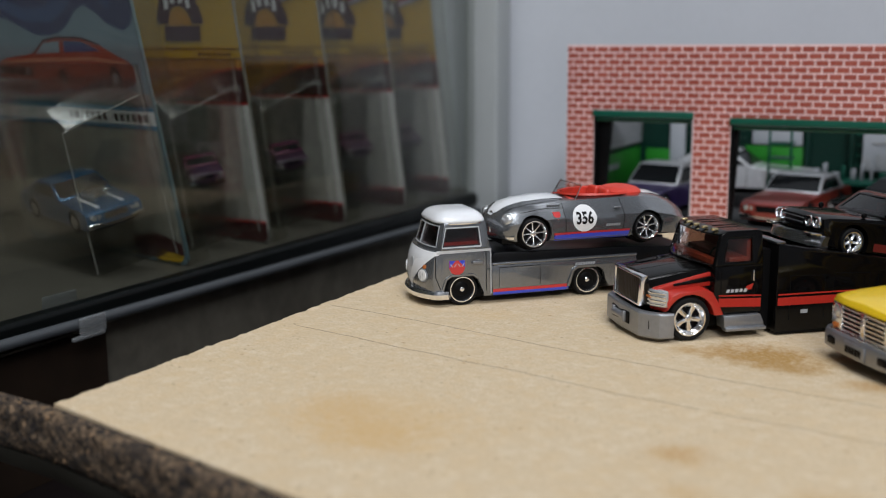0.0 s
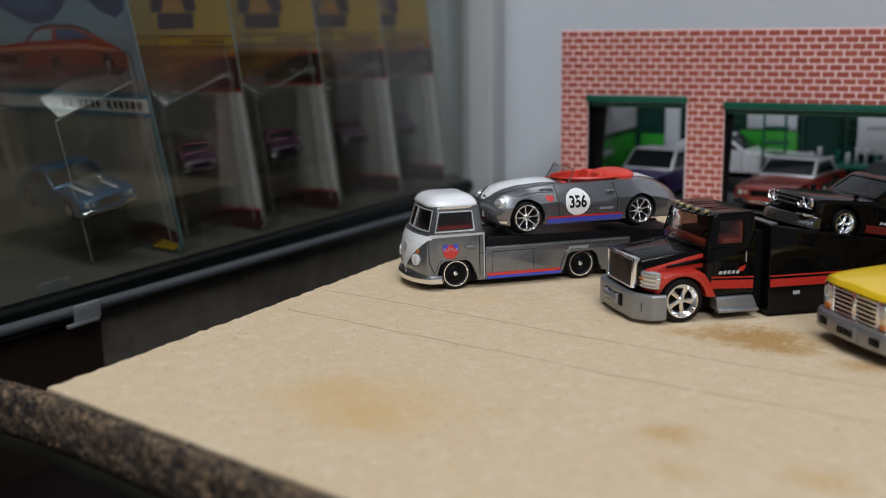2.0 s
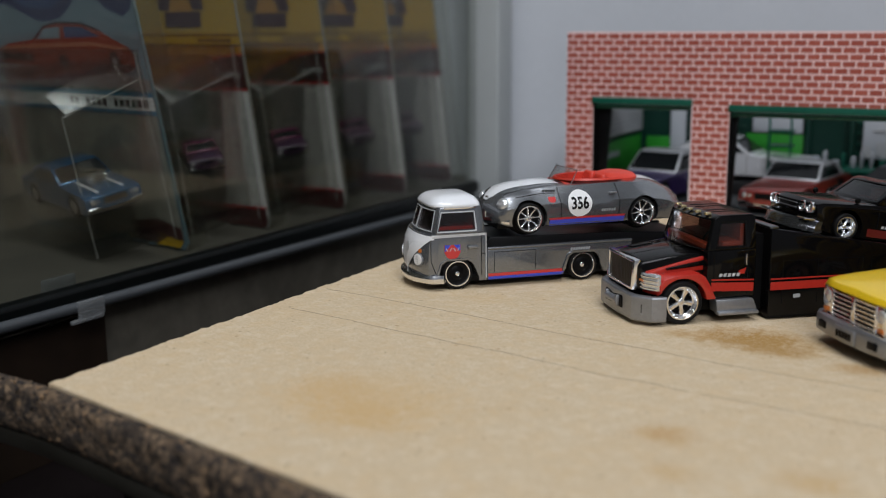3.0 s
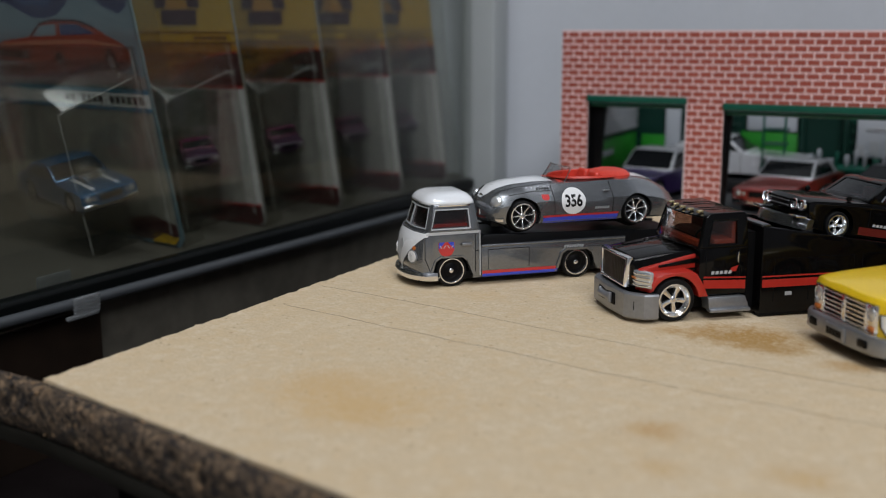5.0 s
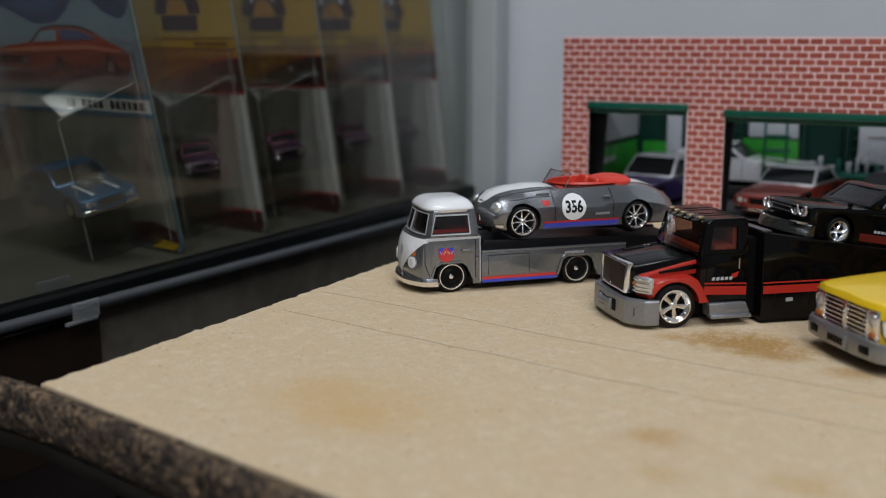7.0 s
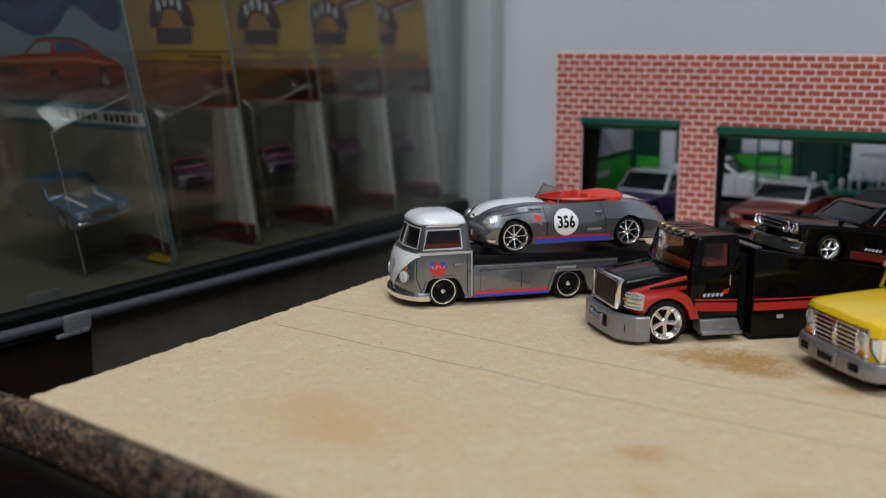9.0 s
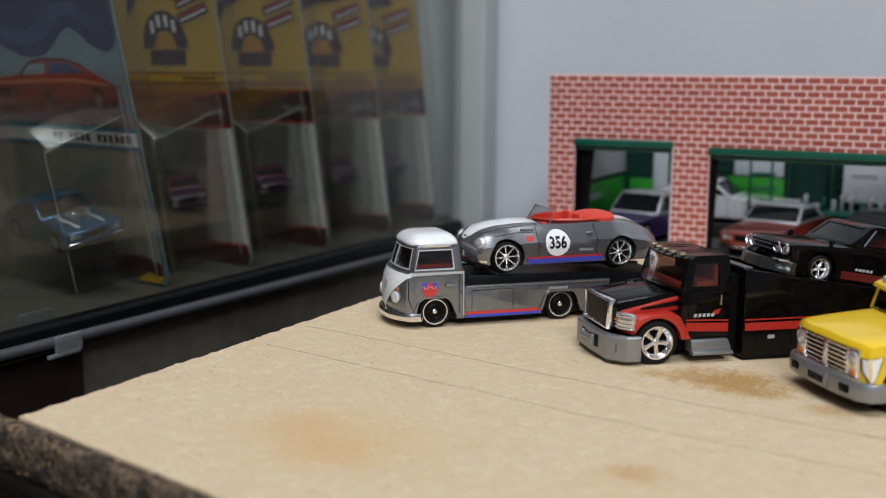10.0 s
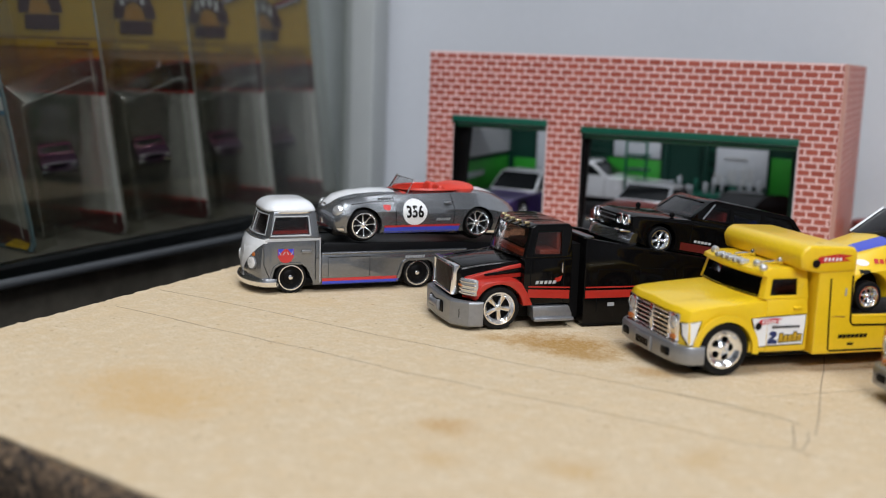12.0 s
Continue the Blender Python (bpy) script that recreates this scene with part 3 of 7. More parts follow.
setting("wall_front", box(-1.6, 2.4, -1.95, -1.9, -0.9, 1.5), M["room"], "pale painted room wall behind the viewer")
setting("wall_east", box(2.4, 2.45, -1.95, 1.0, -0.9, 1.5), M["room"], "pale painted side wall of the room")
setting("wall_west", box(-1.65, -1.6, -1.95, 1.0, -0.9, 1.5), M["room"], "pale painted side wall of the room")
setting("wall_rear", box(-1.6, 2.4, 0.95, 1.0, -0.9, 1.5), M["room"], "pale painted wall behind the cabinet")
setting("ceiling", box(-1.65, 2.45, -1.95, 1.0, 1.5, 1.55), M["room"], "pale painted room ceiling")
setting("floor", box(-1.65, 2.45, -1.95, 1.0, -0.95, -0.9), M["floor_tile"], "pale tiled room floor")
for fx, fy in ((0.12, -0.22), (1.15, -1.40)):
    fixture = thing("ceiling_light", "flat white ceiling light fixture", "lamp", pose(fx, fy, 1.47), "ceiling lights")
    part("housing", baked(box(-640, 640, -280, 280, -25, 25), 6), M["white"], fixture)

# ---- the cabinet ----
setting("cabinet_back_panel", box(-0.1462, 0.75, 0.346, 0.361, -0.07, 0.62), M["wall"], "smooth pale grey-white cabinet back panel", category="panel")
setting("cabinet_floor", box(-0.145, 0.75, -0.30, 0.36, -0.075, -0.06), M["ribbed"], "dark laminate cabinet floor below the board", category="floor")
setting("cabinet_plinth", box(-0.42, 0.75, -0.30, 0.36, -0.9, -0.076), M["brown"], "brown cabinet base", category="base")
setting("cabinet_kick_panel", box(-0.160, -0.146, -0.30, 0.36, -0.06, -0.016), M["dark"], "dark side panel under the glass", category="panel")
setting("display_shelf", box(-0.42, -0.1465, -0.30, 0.345, -0.014, -0.006), M["shelf"], "dusty shelf behind the glass pane", category="shelf")
setting("compartment_wall", box(-0.43, -0.42, -0.30, 0.36, -0.075, 0.62), M["dark"], "dark end wall of the glazed compartment", category="wall")
setting("compartment_back", box(-0.42, -0.1465, 0.345, 0.36, -0.075, 0.62), M["wall"], "pale back of the glazed compartment", category="wall")

post = thing("corner_post", "grey aluminium corner profile of the cabinet", "post", pose(-0.1385, 0.334, 0.27))
post["kind"] = "structure"
part("profile", baked(box(-8, 9, -9, 11, -332, 350), 0.8), M["post"], post)
part("groove", baked(box(-3, -1, -10, -9.1, -300, 350), 0.2), M["post"], post)
part("edge_bead", rod((9.6, -8.2, -332), (9.6, -8.2, 350), 1.0, 12), M["post"], post)

pane = thing("glass_pane", "dark tinted glass side pane in a black seal", "glass", pose(-0.1425, 0, 0))
pane["kind"] = "structure"
part("glass", box(-2, 2, -290, 326, -7, 520), M["glass"], pane, shadow=False)
part("rubber_seal", baked(prism([(-3.4, -12.0), (3.2, -12.0), (3.4, -7.6), (2.6, -6.2), (-2.4, -6.2), (-3.4, -8)], -290, 326), 0.4), M["seal"], pane, at=pose(0, 0, 0.0009))
rail = thing("bottom_rail", "grey round plastic rail under the glass pane", "rail", pose(-0.1385, 0, -0.0126))
rail["kind"] = "structure"
part("tube", rod((0, -290, 6.0), (0, 326, -2.2), 1.8, 24), M["tube"], rail)
clip = thing("rail_clip", "milky translucent plastic clip over the grey rail", "clip", pose(-0.1366, 0.0495, -0.0112))
part("tongue", baked(box(-0.5, 0.9, -5.4, 5.4, -3.4, 2.4), 0.6, 3), M["clipm"], clip)
part("lip", baked(box(-0.6, 1.0, -8.6, 4.6, -4.4, -3.0), 0.5, 3), M["clipm"], clip)
part("upper_tab", baked(box(-9.6, -8.4, -11, 2.6, 5.4, 9.4), 0.5, 3), M["clipm"], clip)
# added sheet: its dark colour imitates shade and reflection on the kick panel
setting("kick_panel_board", box(-0.1458, -0.1440, -0.298, 0.062, -0.0598, -0.0165), M["kick_shade"], "added brown-black sheet, shade painted over the dark side panel", category="panel")


# ---- the board that the toys stand on ----
def board_mesh():
    """Fibreboard sheet with a ragged saw edge: x from -60 mm, the front skewed."""
    rng = random.Random(4)
    left, y = [], -35.0
    while y < 336:
        left.append((-60.0 + 0.25 * math.sin(y / 23) + rng.uniform(-0.5, 0.5) - (0.9 if 12 < y < 15 else 0), y))
        y += rng.uniform(0.7, 2.6)
    front, x = [], 620.0
    while x > -58:
        front.append((x, -35.0 - (x + 60) * 0.2135 + rng.uniform(-0.2, 0.2)))
        x -= rng.uniform(2, 5)
    return prism(front + left + [(-60, 338), (620, 338)], -11.5, 0, axis="z")


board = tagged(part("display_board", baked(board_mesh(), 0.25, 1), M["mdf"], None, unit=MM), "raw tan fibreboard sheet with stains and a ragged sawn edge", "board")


def mark(points, width, seed):
    rng = random.Random(seed)
    pts = []
    for (x0, y0), (x1, y1) in zip(points, points[1:]):
        n = max(2, int(math.hypot(x1 - x0, y1 - y0) / 2.5))
        for i in range(n):
            pts.append((x0 + (x1 - x0) * i / n + rng.uniform(-0.08, 0.08), y0 + (y1 - y0) * i / n + rng.uniform(-0.16, 0.16)))
    part("pencil_line", prism(line_outline(pts, width), 0.012, 0.03, axis="z"), M["pencil"], board)


mark([(-53, 41.4), (-36, 39), (-16, 35.2), (-5, 34), (3, 32), (15, 31), (30, 28), (44, 25.2), (51, 25), (65, 23)], 0.20, 1)
mark([(65, 23), (80, 21.6), (94, 20), (105, 19), (118, 16.2), (127, 17.6), (136, 14)], 0.16, 7)
mark([(-57, 64.4), (-42, 62.8), (-18, 59), (4, 55), (19, 52), (49, 48), (62, 45.4), (75, 44), (96, 41.8), (109, 39), (119, 36), (125, 33)], 0.18, 2)
mark([(125, 33), (126, 27), (126.6, 22), (127, 18.6), (128.6, 18), (129, 24), (128, 32)], 0.24, 8)
mark([(125, 92), (126, 82), (127, 65), (129, 42), (130, 26)], 0.22, 3)
mark([(100, 41.6), (112, 39.4), (120, 37), (125, 34.6), (128, 32)], 0.24, 4)
mark([(115, 47), (126, 57), (140, 70)], 0.12, 6)


def strip_mesh():
    """Rough chipboard lip along the skewed front edge."""
    bm = bmesh.new()
    rng = random.Random(9)
    n, grid = 420, []
    for i in range(n + 1):
        x = -95 + 700 * (i / n) ** 1.35
        y = -35.4 - (x + 60) * 0.2135 if x > -60 else -35.4 - (x + 60) * 0.10
        row = []
        for k, (dy, z) in enumerate(((0.2, -12.5), (0.2, -0.8), (-0.7, -0.5), (-1.6, -0.6), (-2.6, -1.2), (-3.1, -3.0), (-3.0, -5.0), (-3.2, -7.0), (-2.9, -9.2), (-2.2, -11.2), (-1.2, -12.5))):
            z *= 0.98
            dy *= 1.25
            j = 0.0 if k in (0, 1) else 1.0
            p = Vector((x * 0.4, k * 0.9, 0))
            q = noise.noise(p) * 1.0 + noise.noise(p * 3.1) * 0.6
            row.append(bm.verts.new((x, y + dy + j * (q + rng.uniform(-0.22, 0.22)), z + j * (noise.noise(p + Vector((9, 9, 9))) * 0.55 + rng.uniform(-0.2, 0.2)))))
        grid.append(row)
    for a, b in zip(grid, grid[1:]):
        for k in range(len(a)):
            bm.faces.new((a[k], a[(k + 1) % len(a)], b[(k + 1) % len(a)], b[k]))
    bm.faces.new(grid[0])
    bm.faces.new(grid[-1][::-1])
    bmesh.ops.recalc_face_normals(bm, faces=bm.faces)
    return bm


lip = tagged(part("chipboard_lip", strip_mesh(), M["chip"], None, sharp=180), "rough dark-speckled chipboard strip along the board's front edge", "strip")


def chip_meshes():
    """A few angular wood chips that the strip is pressed from."""
    rng, out = random.Random(21), []
    for i in range(5):
        bm = bmesh.new()
        bmesh.ops.create_icosphere(bm, subdivisions=1, radius=1.0)
        for v in bm.verts:
            v.co = Vector((v.co.x * 1.15, v.co.y * 0.6, v.co.z * 0.9)) * rng.uniform(0.7, 1.15) * MM
        me = bpy.data.meshes.new("wood_chip")
        bm.to_mesh(me)
        bm.free()
        me.materials.append(M["chip_light"] if i % 2 else M["chip_dark"])
        out.append(me)
    return out


CHIPS, rng = chip_meshes(), random.Random(5)
for i in range(290):
    x = -94 + 330 * rng.random() ** 1.3
    y = -35.4 - (x + 60) * 0.2135 if x > -60 else -35.4 - (x + 60) * 0.10
    a = rng.uniform(0, 1)
    dy, z = (-0.4 - 2.4 * a * 2, -0.7) if a < 0.4 else (-3.6, -0.9 - 9.6 * (a - 0.4) / 0.6)
    ob = new("wood_chip", CHIPS[i % 5])
    ob.parent = lip
    ob.matrix_basis = pose(x * MM, (y + dy) * MM, z * MM, rng.uniform(-40, 40), rng.uniform(-60, 60), rng.uniform(-30, 15)) @ Matrix.Scale(rng.uniform(0.35, 0.85), 4)
ledge = prism([(-95, -34.2), (-60, -37.6), (600, -178.6), (600, -150), (-60, -33), (-95, -30)], -16.2, -12.3, axis="z")
part("lower_layer", baked(ledge, 0.6), M["olive"], lip, "smooth dark olive lower layer")
support = thing("board_support", "dark wooden block carrying the fibreboard sheet", "support", pose(0, 0, 0))
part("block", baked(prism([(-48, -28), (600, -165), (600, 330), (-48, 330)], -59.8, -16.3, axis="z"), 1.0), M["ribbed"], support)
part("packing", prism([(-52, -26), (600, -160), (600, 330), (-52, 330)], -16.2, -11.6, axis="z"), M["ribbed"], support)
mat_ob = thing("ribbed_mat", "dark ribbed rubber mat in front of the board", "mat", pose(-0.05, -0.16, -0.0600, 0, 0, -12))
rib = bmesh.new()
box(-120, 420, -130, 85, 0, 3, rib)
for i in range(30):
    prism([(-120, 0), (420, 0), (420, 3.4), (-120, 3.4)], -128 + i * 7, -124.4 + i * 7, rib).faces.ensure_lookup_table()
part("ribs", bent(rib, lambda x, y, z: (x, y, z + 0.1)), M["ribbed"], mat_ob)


# ---- toy garage: brick front, green plastic inside ----
GX0, GX1, GY, GZ = -54.2, 111.0, 238.0, 72.3
HOLES = [(-42.2, -0.9, 45.6), (14.1, 97.4, 43.9)]
garage = thing("toy_garage", "brick-patterned toy garage with two open bays and green plastic interior", "toy garage", pose(0, 0, 0))
wallm = prism([(GX0, 0.1), (GX1, 0.1), (GX1, GZ), (GX0, GZ)], GY + 0.3, GY + 3.3)
front_wall = part("front_wall", baked(wallm, 0, cuts=[box(a, b, GY - 5, GY + 8, -4, z) for a, b, z in HOLES]), M["mortar"], garage)
right_wall = part("side_wall", baked(prism([(GX1 - 3, GY + 3.4), (GX1 - 3, GY + 92), (GX1 - 0.5, GY + 92), (GX1 + 1.5, GY + 88), (GX1 + 1.5, GY + 4.2), (GX1 + 1.2, GY + 2.4), (GX1 + 0.6, GY + 1.0), (GX1 + 0.04, GY + 0.4), (GX1 + 0.04, GY + 3.4)], 0.1, GZ - 0.1, axis="z")), M["side_pink"], garage, "pinkish side wall with faint brick courses")
part("side_wall", box(GX0, GX0 + 2.5, GY + 3.4, GY + 92, 0.1, 56), M["green_dark"], garage, "dark green inner side wall")
back = part("back_wall", box(GX0 + 2.6, GX1 - 3.1, GY + 90, GY + 92, 0.1, 62), M["green_dark"], garage, "dark green plastic back wall")
part("base", baked(box(GX0 + 2.6, GX1 - 3.1, GY + 3.4, GY + 89.9, 0.02, 0.7), 0.15), M["mat_grey"], garage)
for a, b, z in HOLES:
    part("lintel", baked(box(a - 0.3, b + 0.3, GY - 1.5, GY + 0.2, z - 2.2, z + 0.5), 0.35), M["green_teal"], garage)
    part("door_roll", rod((a + 0.4, GY + 2.4, z - 3.4), (b - 0.4, GY + 2.4, z - 3.4), 0.9, 12), M["green_teal"], garage)
    part("dark_edge", box(a + 0.02, a + 0.3, GY + 0.1, GY + 3.2, 0.2, z - 2.1), M["black"], garage)
    part("white_edge", box(b - 0.3, b - 0.02, GY - 0.1, GY + 3.2, 0.2, z - 2.1), M["sign"], garage)
# door frames and tracks
part("door_track", baked(prism([(-44.6, 0.8), (-39.4, 0.8), (-36.4, 43), (-44.6, 43)], GY + 5, GY + 8), 0.3), M["black"], garage)
part("door_track", baked(prism([(10.6, 0.8), (14.6, 0.8), (16.4, 41.8), (10.6, 41.8)], GY + 4.5, GY + 7), 0.3), M["black"], garage)
part("door_track", baked(box(95.0, 96.6, GY + 4.5, GY + 7, 0.8, 41.8), 0.3), M["green_dark"], garage)
part("rail_beam", baked(box(GX0 + 2.7, GX1 - 3.2, GY + 40, GY + 43, 40.5, 43), 0.3), M["green_dark"], garage)
# left inner wall, angled display boards
part("wall_panel", baked(box(GX0 + 2.6, GX0 + 3.6, GY + 12, GY + 88, 2, 23), 0.3), M["green"], garage, "bright green lower panel")
part("wall_panel", baked(box(GX0 + 2.6, GX0 + 3.6, GY + 12, GY + 88, 25, 45), 0.3), M["sign"], garage, "pale shuttered upper panel")
for i in range(7):
    part("shutter_slat", box(GX0 + 3.65, GX0 + 4.2, GY + 12, GY + 88, 26 + i * 2.6, 26.9 + i * 2.6), M["print_grey"], garage)
part("wall_panel", baked(box(GX0 + 6, -33, GY + 88.6, GY + 89.8, 2, 22), 0.3), M["green"], garage)
part("pale_panel", baked(box(-36, -28, GY + 87.6, GY + 88.4, 14, 36), 0.3), M["sign"], garage)
part("pale_panel", baked(box(3.0, 25.5, GY + 87.6, GY + 88.4, 26.2, 35.2), 0.3), M["sign"], garage)
part("wall_panel", baked(box(0, 26, GY + 88.0, GY + 89.2, 2, 25.4), 0.3), M["green"], garage)
part("wall_panel", baked(box(76, 106, GY + 88.0, GY + 89.2, 2, 30), 0.3), M["green"], garage)
for i in range(8):
    part("rack_bar", baked(box(-14 + 1.9 * i - 14, -27.2 + 1.9 * i, GY + 86.4, GY + 87.2, 10, 38), 0.15), M["green_dark"], garage)
for k in range(9):
    part("rack_bar", baked(box(-13, 0, GY + 86.0, GY + 87.0, 8 + k * 3.4, 9 + k * 3.4), 0.15), M["green_dark"], garage)
for x0, x1, z0, z1 in ((27, 29, 1, 40), (46, 48, 1, 40), (73, 75, 1, 40)):
    part("upright", baked(box(x0, x1, GY + 86, GY + 89, z0, z1), 0.2), M["green_dark"], garage)
part("wall_sign", baked(box(52, 75, GY + 84.6, GY + 85.4, 16.5, 33.5), 0.3), M["sign"], garage, "white sign with dark bars")
for x0, x1, z0, z1 in ((52, 53.4, 17, 22), (54, 55.4, 17, 22), (58, 59.4, 18, 24), (60, 61.4, 17, 24), (64, 66, 17, 25), (67, 69, 17, 25), (56, 66, 28.6, 29.6)):
    part("sign_bar", box(x0, x1, GY + 84.1, GY + 84.55, z0, z1), M["print_grey"], garage)
part("work_bench", baked(box(32, 78, GY + 68, GY + 83, 11.4, 13.2), 0.3), M["green_teal"], garage)
for x in (33, 54, 75.4):
    part("bench_leg", baked(box(x, x + 1.6, GY + 69, GY + 71, 0.8, 11.3), 0.2), M["green_dark"], garage)
for i, (w, h) in enumerate(((2.4, 4.6), (1.6, 7.0), (3.0, 3.2), (1.4, 6.2), (2.0, 5.0), (1.2, 7.4), (1.2, 7.0), (2.6, 4.0), (1.4, 6.6), (1.8, 5.2), (2.2, 7.2))):
    part("bench_item", baked(box(33.5 + i * 3.9, 33.5 + i * 3.9 + w, GY + 73, GY + 76, 13.25, 13.25 + h), 0.3), M["sign"] if i % 4 != 3 else M["green_teal"], garage)
for k in range(4):
    part("rack_shelf", baked(box(16.6, 26.4, GY + 60, GY + 68, 16 + k * 6.4, 16.8 + k * 6.4), 0.15), M["green_teal"], garage)
    part("rack_shelf", baked(box(-14.5, -4.0, GY + 60, GY + 68, 14 + k * 6.4, 14.8 + k * 6.4), 0.15), M["green_teal"], garage)
for x in (16.4, 25.6, -14.7, -4.8):
    part("rack_post", baked(box(x, x + 1.0, GY + 58.8, GY + 59.8, 0.8, 39), 0.15), M["green_teal"], garage)
for i in range(6):
    part("panel_bar", box(GX0 + 3.65, GX0 + 3.95, GY + 36 + i * 3.4, GY + 38.4 + i * 3.4, 15.6, 18.2), M["sign"], garage)
for k in range(8):
    part("panel_seam", box(48.4, 72.6, GY + 89.0, GY + 89.7, 4 + k * 4.6, 4.5 + k * 4.6), M["green_teal"], garage)
part("parking_step", baked(box(-46, 44, GY + 58, GY + 86, 0.7, 6.55), 0.3), M["mat_grey"], garage)


# ---- grey split-window pickup with a car tray ----


def pickup(at):
    car = thing("toy_pickup", "grey and white split-window toy pickup with a black car tray", "toy truck", at)
    W = 12.0
    low = prism([(10.8, 2.3), (31.8, 2.6), (33.6, 3.6), (34.4, 6.5), (34.3, 10.0), (33.3, 13.8), (31.6, 16.2), (24, 16.5), (10.8, 16.5)], -W, W)
    bmesh.ops.bisect_plane(low, geom=low.verts[:] + low.edges[:] + low.faces[:], plane_co=(27, 0, 0), plane_no=(1, 0, 0))
    for x in (29, 31, 32.6):
        bmesh.ops.bisect_plane(low, geom=low.verts[:] + low.edges[:] + low.faces[:], plane_co=(x, 0, 0), plane_no=(1, 0, 0))
    for y in (-10, -7, -3.5, 0, 3.5, 7, 10):
        bmesh.ops.bisect_plane(low, geom=low.verts[:] + low.edges[:] + low.faces[:], plane_co=(0, y, 0), plane_no=(0, 1, 0))

    def shape(x, y, z):
        if x > 25:
            # bulged nose: the flanks turn in, the front bows back towards the sides
            x -= (abs(y) / W) ** 3.0 * 4.6 * (x - 25) / 9.4
        if x > 25:
            x = 25 + (x - 25) * 0.70
        y *= 1.0 - 0.05 * max(0.0, (z - 9) / 7.5) - (0.10 * max(0, (x - 25) / 9.0) ** 1.5)
        return x, y, z
    low = bent(low, shape)
    low = baked(low, 0.7, 3, [prism(flat_arch(19.6, 6.4, 8.5), -30, 30)], 40)
    tree = tree_of(low)
    # white nose panel that sweeps down to a point between the lamps
    white = bmesh.new()
    for side in (1, -1):
        half = low.copy()
        half.normal_update()
        for v in half.verts:
            v.co += v.normal * 0.09
        for co, no in (((0, 0, 0), (0, -side, 0)), ((26.6, 0, 0), (-1, 0, 0.0)), ((30, 0, 4.6), (0.0, side * 0.9, -1.0)), ((0, 0, 16.0), (0, 0, 1))):
            bmesh.ops.bisect_plane(half, geom=half.verts[:] + half.edges[:] + half.faces[:], plane_co=co, plane_no=no, clear_outer=True)
        me = bpy.data.meshes.new("work")
        half.to_mesh(me)
        half.free()
        white.from_mesh(me)
        bpy.data.meshes.remove(me)
    body = part("cab", low, M["grey"], car)
    part("nose_panel", white, M["white"], car, "white nose panel")
    for s in (1, -1):
        part("belt_band", drape(tree, [(11.0, 15.5), (27.2, 15.3), (27.2, 16.2), (11.0, 16.2)], "y", s, 0.12), M["silver"], car, "pale belt line")
    for s in (1, -1):
        part("lamp_ring", drape(tree, ring_outline(s * 7.9, 8.9, 2.0, 24), "x", 1, 0.14, 0.8, 0.5), M["dullmetal"], car)
        part("headlight", drape(tree, ring_outline(s * 7.9, 8.9, 1.6, 24), "x", 1, 0.35, 0.8, 0.3), M["print_white"], car, "white headlight")
        for k in (-0.6, 0.0, 0.6):
            part("lens_rib", drape(tree, line_outline([(s * 7.9 + k, 7.8), (s * 7.9 + k, 10.0)], 0.16), "x", 1, 0.7, 0.8), M["print_grey"], car)
        part("indicator", drape(tree, ring_outline(s * 8.4, 11.4, 0.6, 18), "x", 1, 0.2, 0.8, 0.3), M["amber"], car)
        for pts in ([(27.6, 16.2), (27.6, 8.6), (26.2, 5.0)], [(12.4, 16.0), (12.4, 4.0)], [(12.4, 10.2), (10.9, 10.2)]):
            part("door_gap", drape(tree, line_outline(pts, 0.22), "y", s, 0.04), M["ink"], car)
        part("cab_edge", rod((11.0, s * 12.0, 3.0), (11.0, s * 11.5, 16.2), 0.2, 8), M["silver"], car)
        part("door_handle", baked(box(13.6, 16.6, s * 12.05 - 0.3, s * 12.05 + 0.45, 12.0, 12.8), 0.2), M["dullmetal"], car)
        part("badge", drape(tree, [(23.6, 13.2), (18.8, 13.2), (18.8, 11.0), (19.6, 9.6), (21.2, 8.8), (22.8, 9.6), (23.6, 11.0)], "y", s, 0.10), M["print_red"], car, "red and blue shield badge")
        for a, b in ((23.5, 21.6), (18.9, 20.8)):
            part("badge_corner", drape(tree, [(a, 13.2), (b, 13.2), (a, 11.2)], "y", s, 0.14, 0.8), M["blue"], car)
        for k in range(4):
            part("badge_bar", drape(tree, line_outline([(23.2 - k * 1.15, 12.3 - 0.9 * (k % 2)), (22.6 - k * 1.15, 11.4 + 0.9 * (k % 2))], 0.22), "y", s, 0.17, 0.8), M["silver"], car)
        part("arch_lip", drape(tree, line_outline(flat_arch(19.6, 6.7, 8.9)[1:7], 0.5), "y", s, 0.3, 1.0, 0.3), M["grey"], car)
    part("nose_emblem", drape(tree, ring_outline(0, 11.4, 1.6, 24), "x", 1, 0.2, 0.8, 0.15), M["print_grey"], car)
    # greenhouse with real openings
    def cabin_shape(x, y, z):
        t = (z - 16.3) / 7.6
        y *= 1.0 - 0.12 * t
        if x > 24:
            x -= (abs(y) / 11.4) ** 2.5 * 2.9
        return x, y, z
    gh = prism([(11.2, 16.3), (29.0, 16.3), (26.6, 23.9), (12.2, 23.9)], -11.5, 11.5)
    for y in (-9.5, -7, -3.5, 0, 3.5, 7, 9.5):
        bmesh.ops.bisect_plane(gh, geom=gh.verts[:] + gh.edges[:] + gh.faces[:], plane_co=(0, y, 0), plane_no=(0, 1, 0))
    gh = bent(gh, cabin_shape)
    gtree = tree_of(gh)
    side_cut = prism([(14.2, 17.3), (25.2, 17.3), (23.9, 22.2), (14.6, 22.2)], -20, 20)
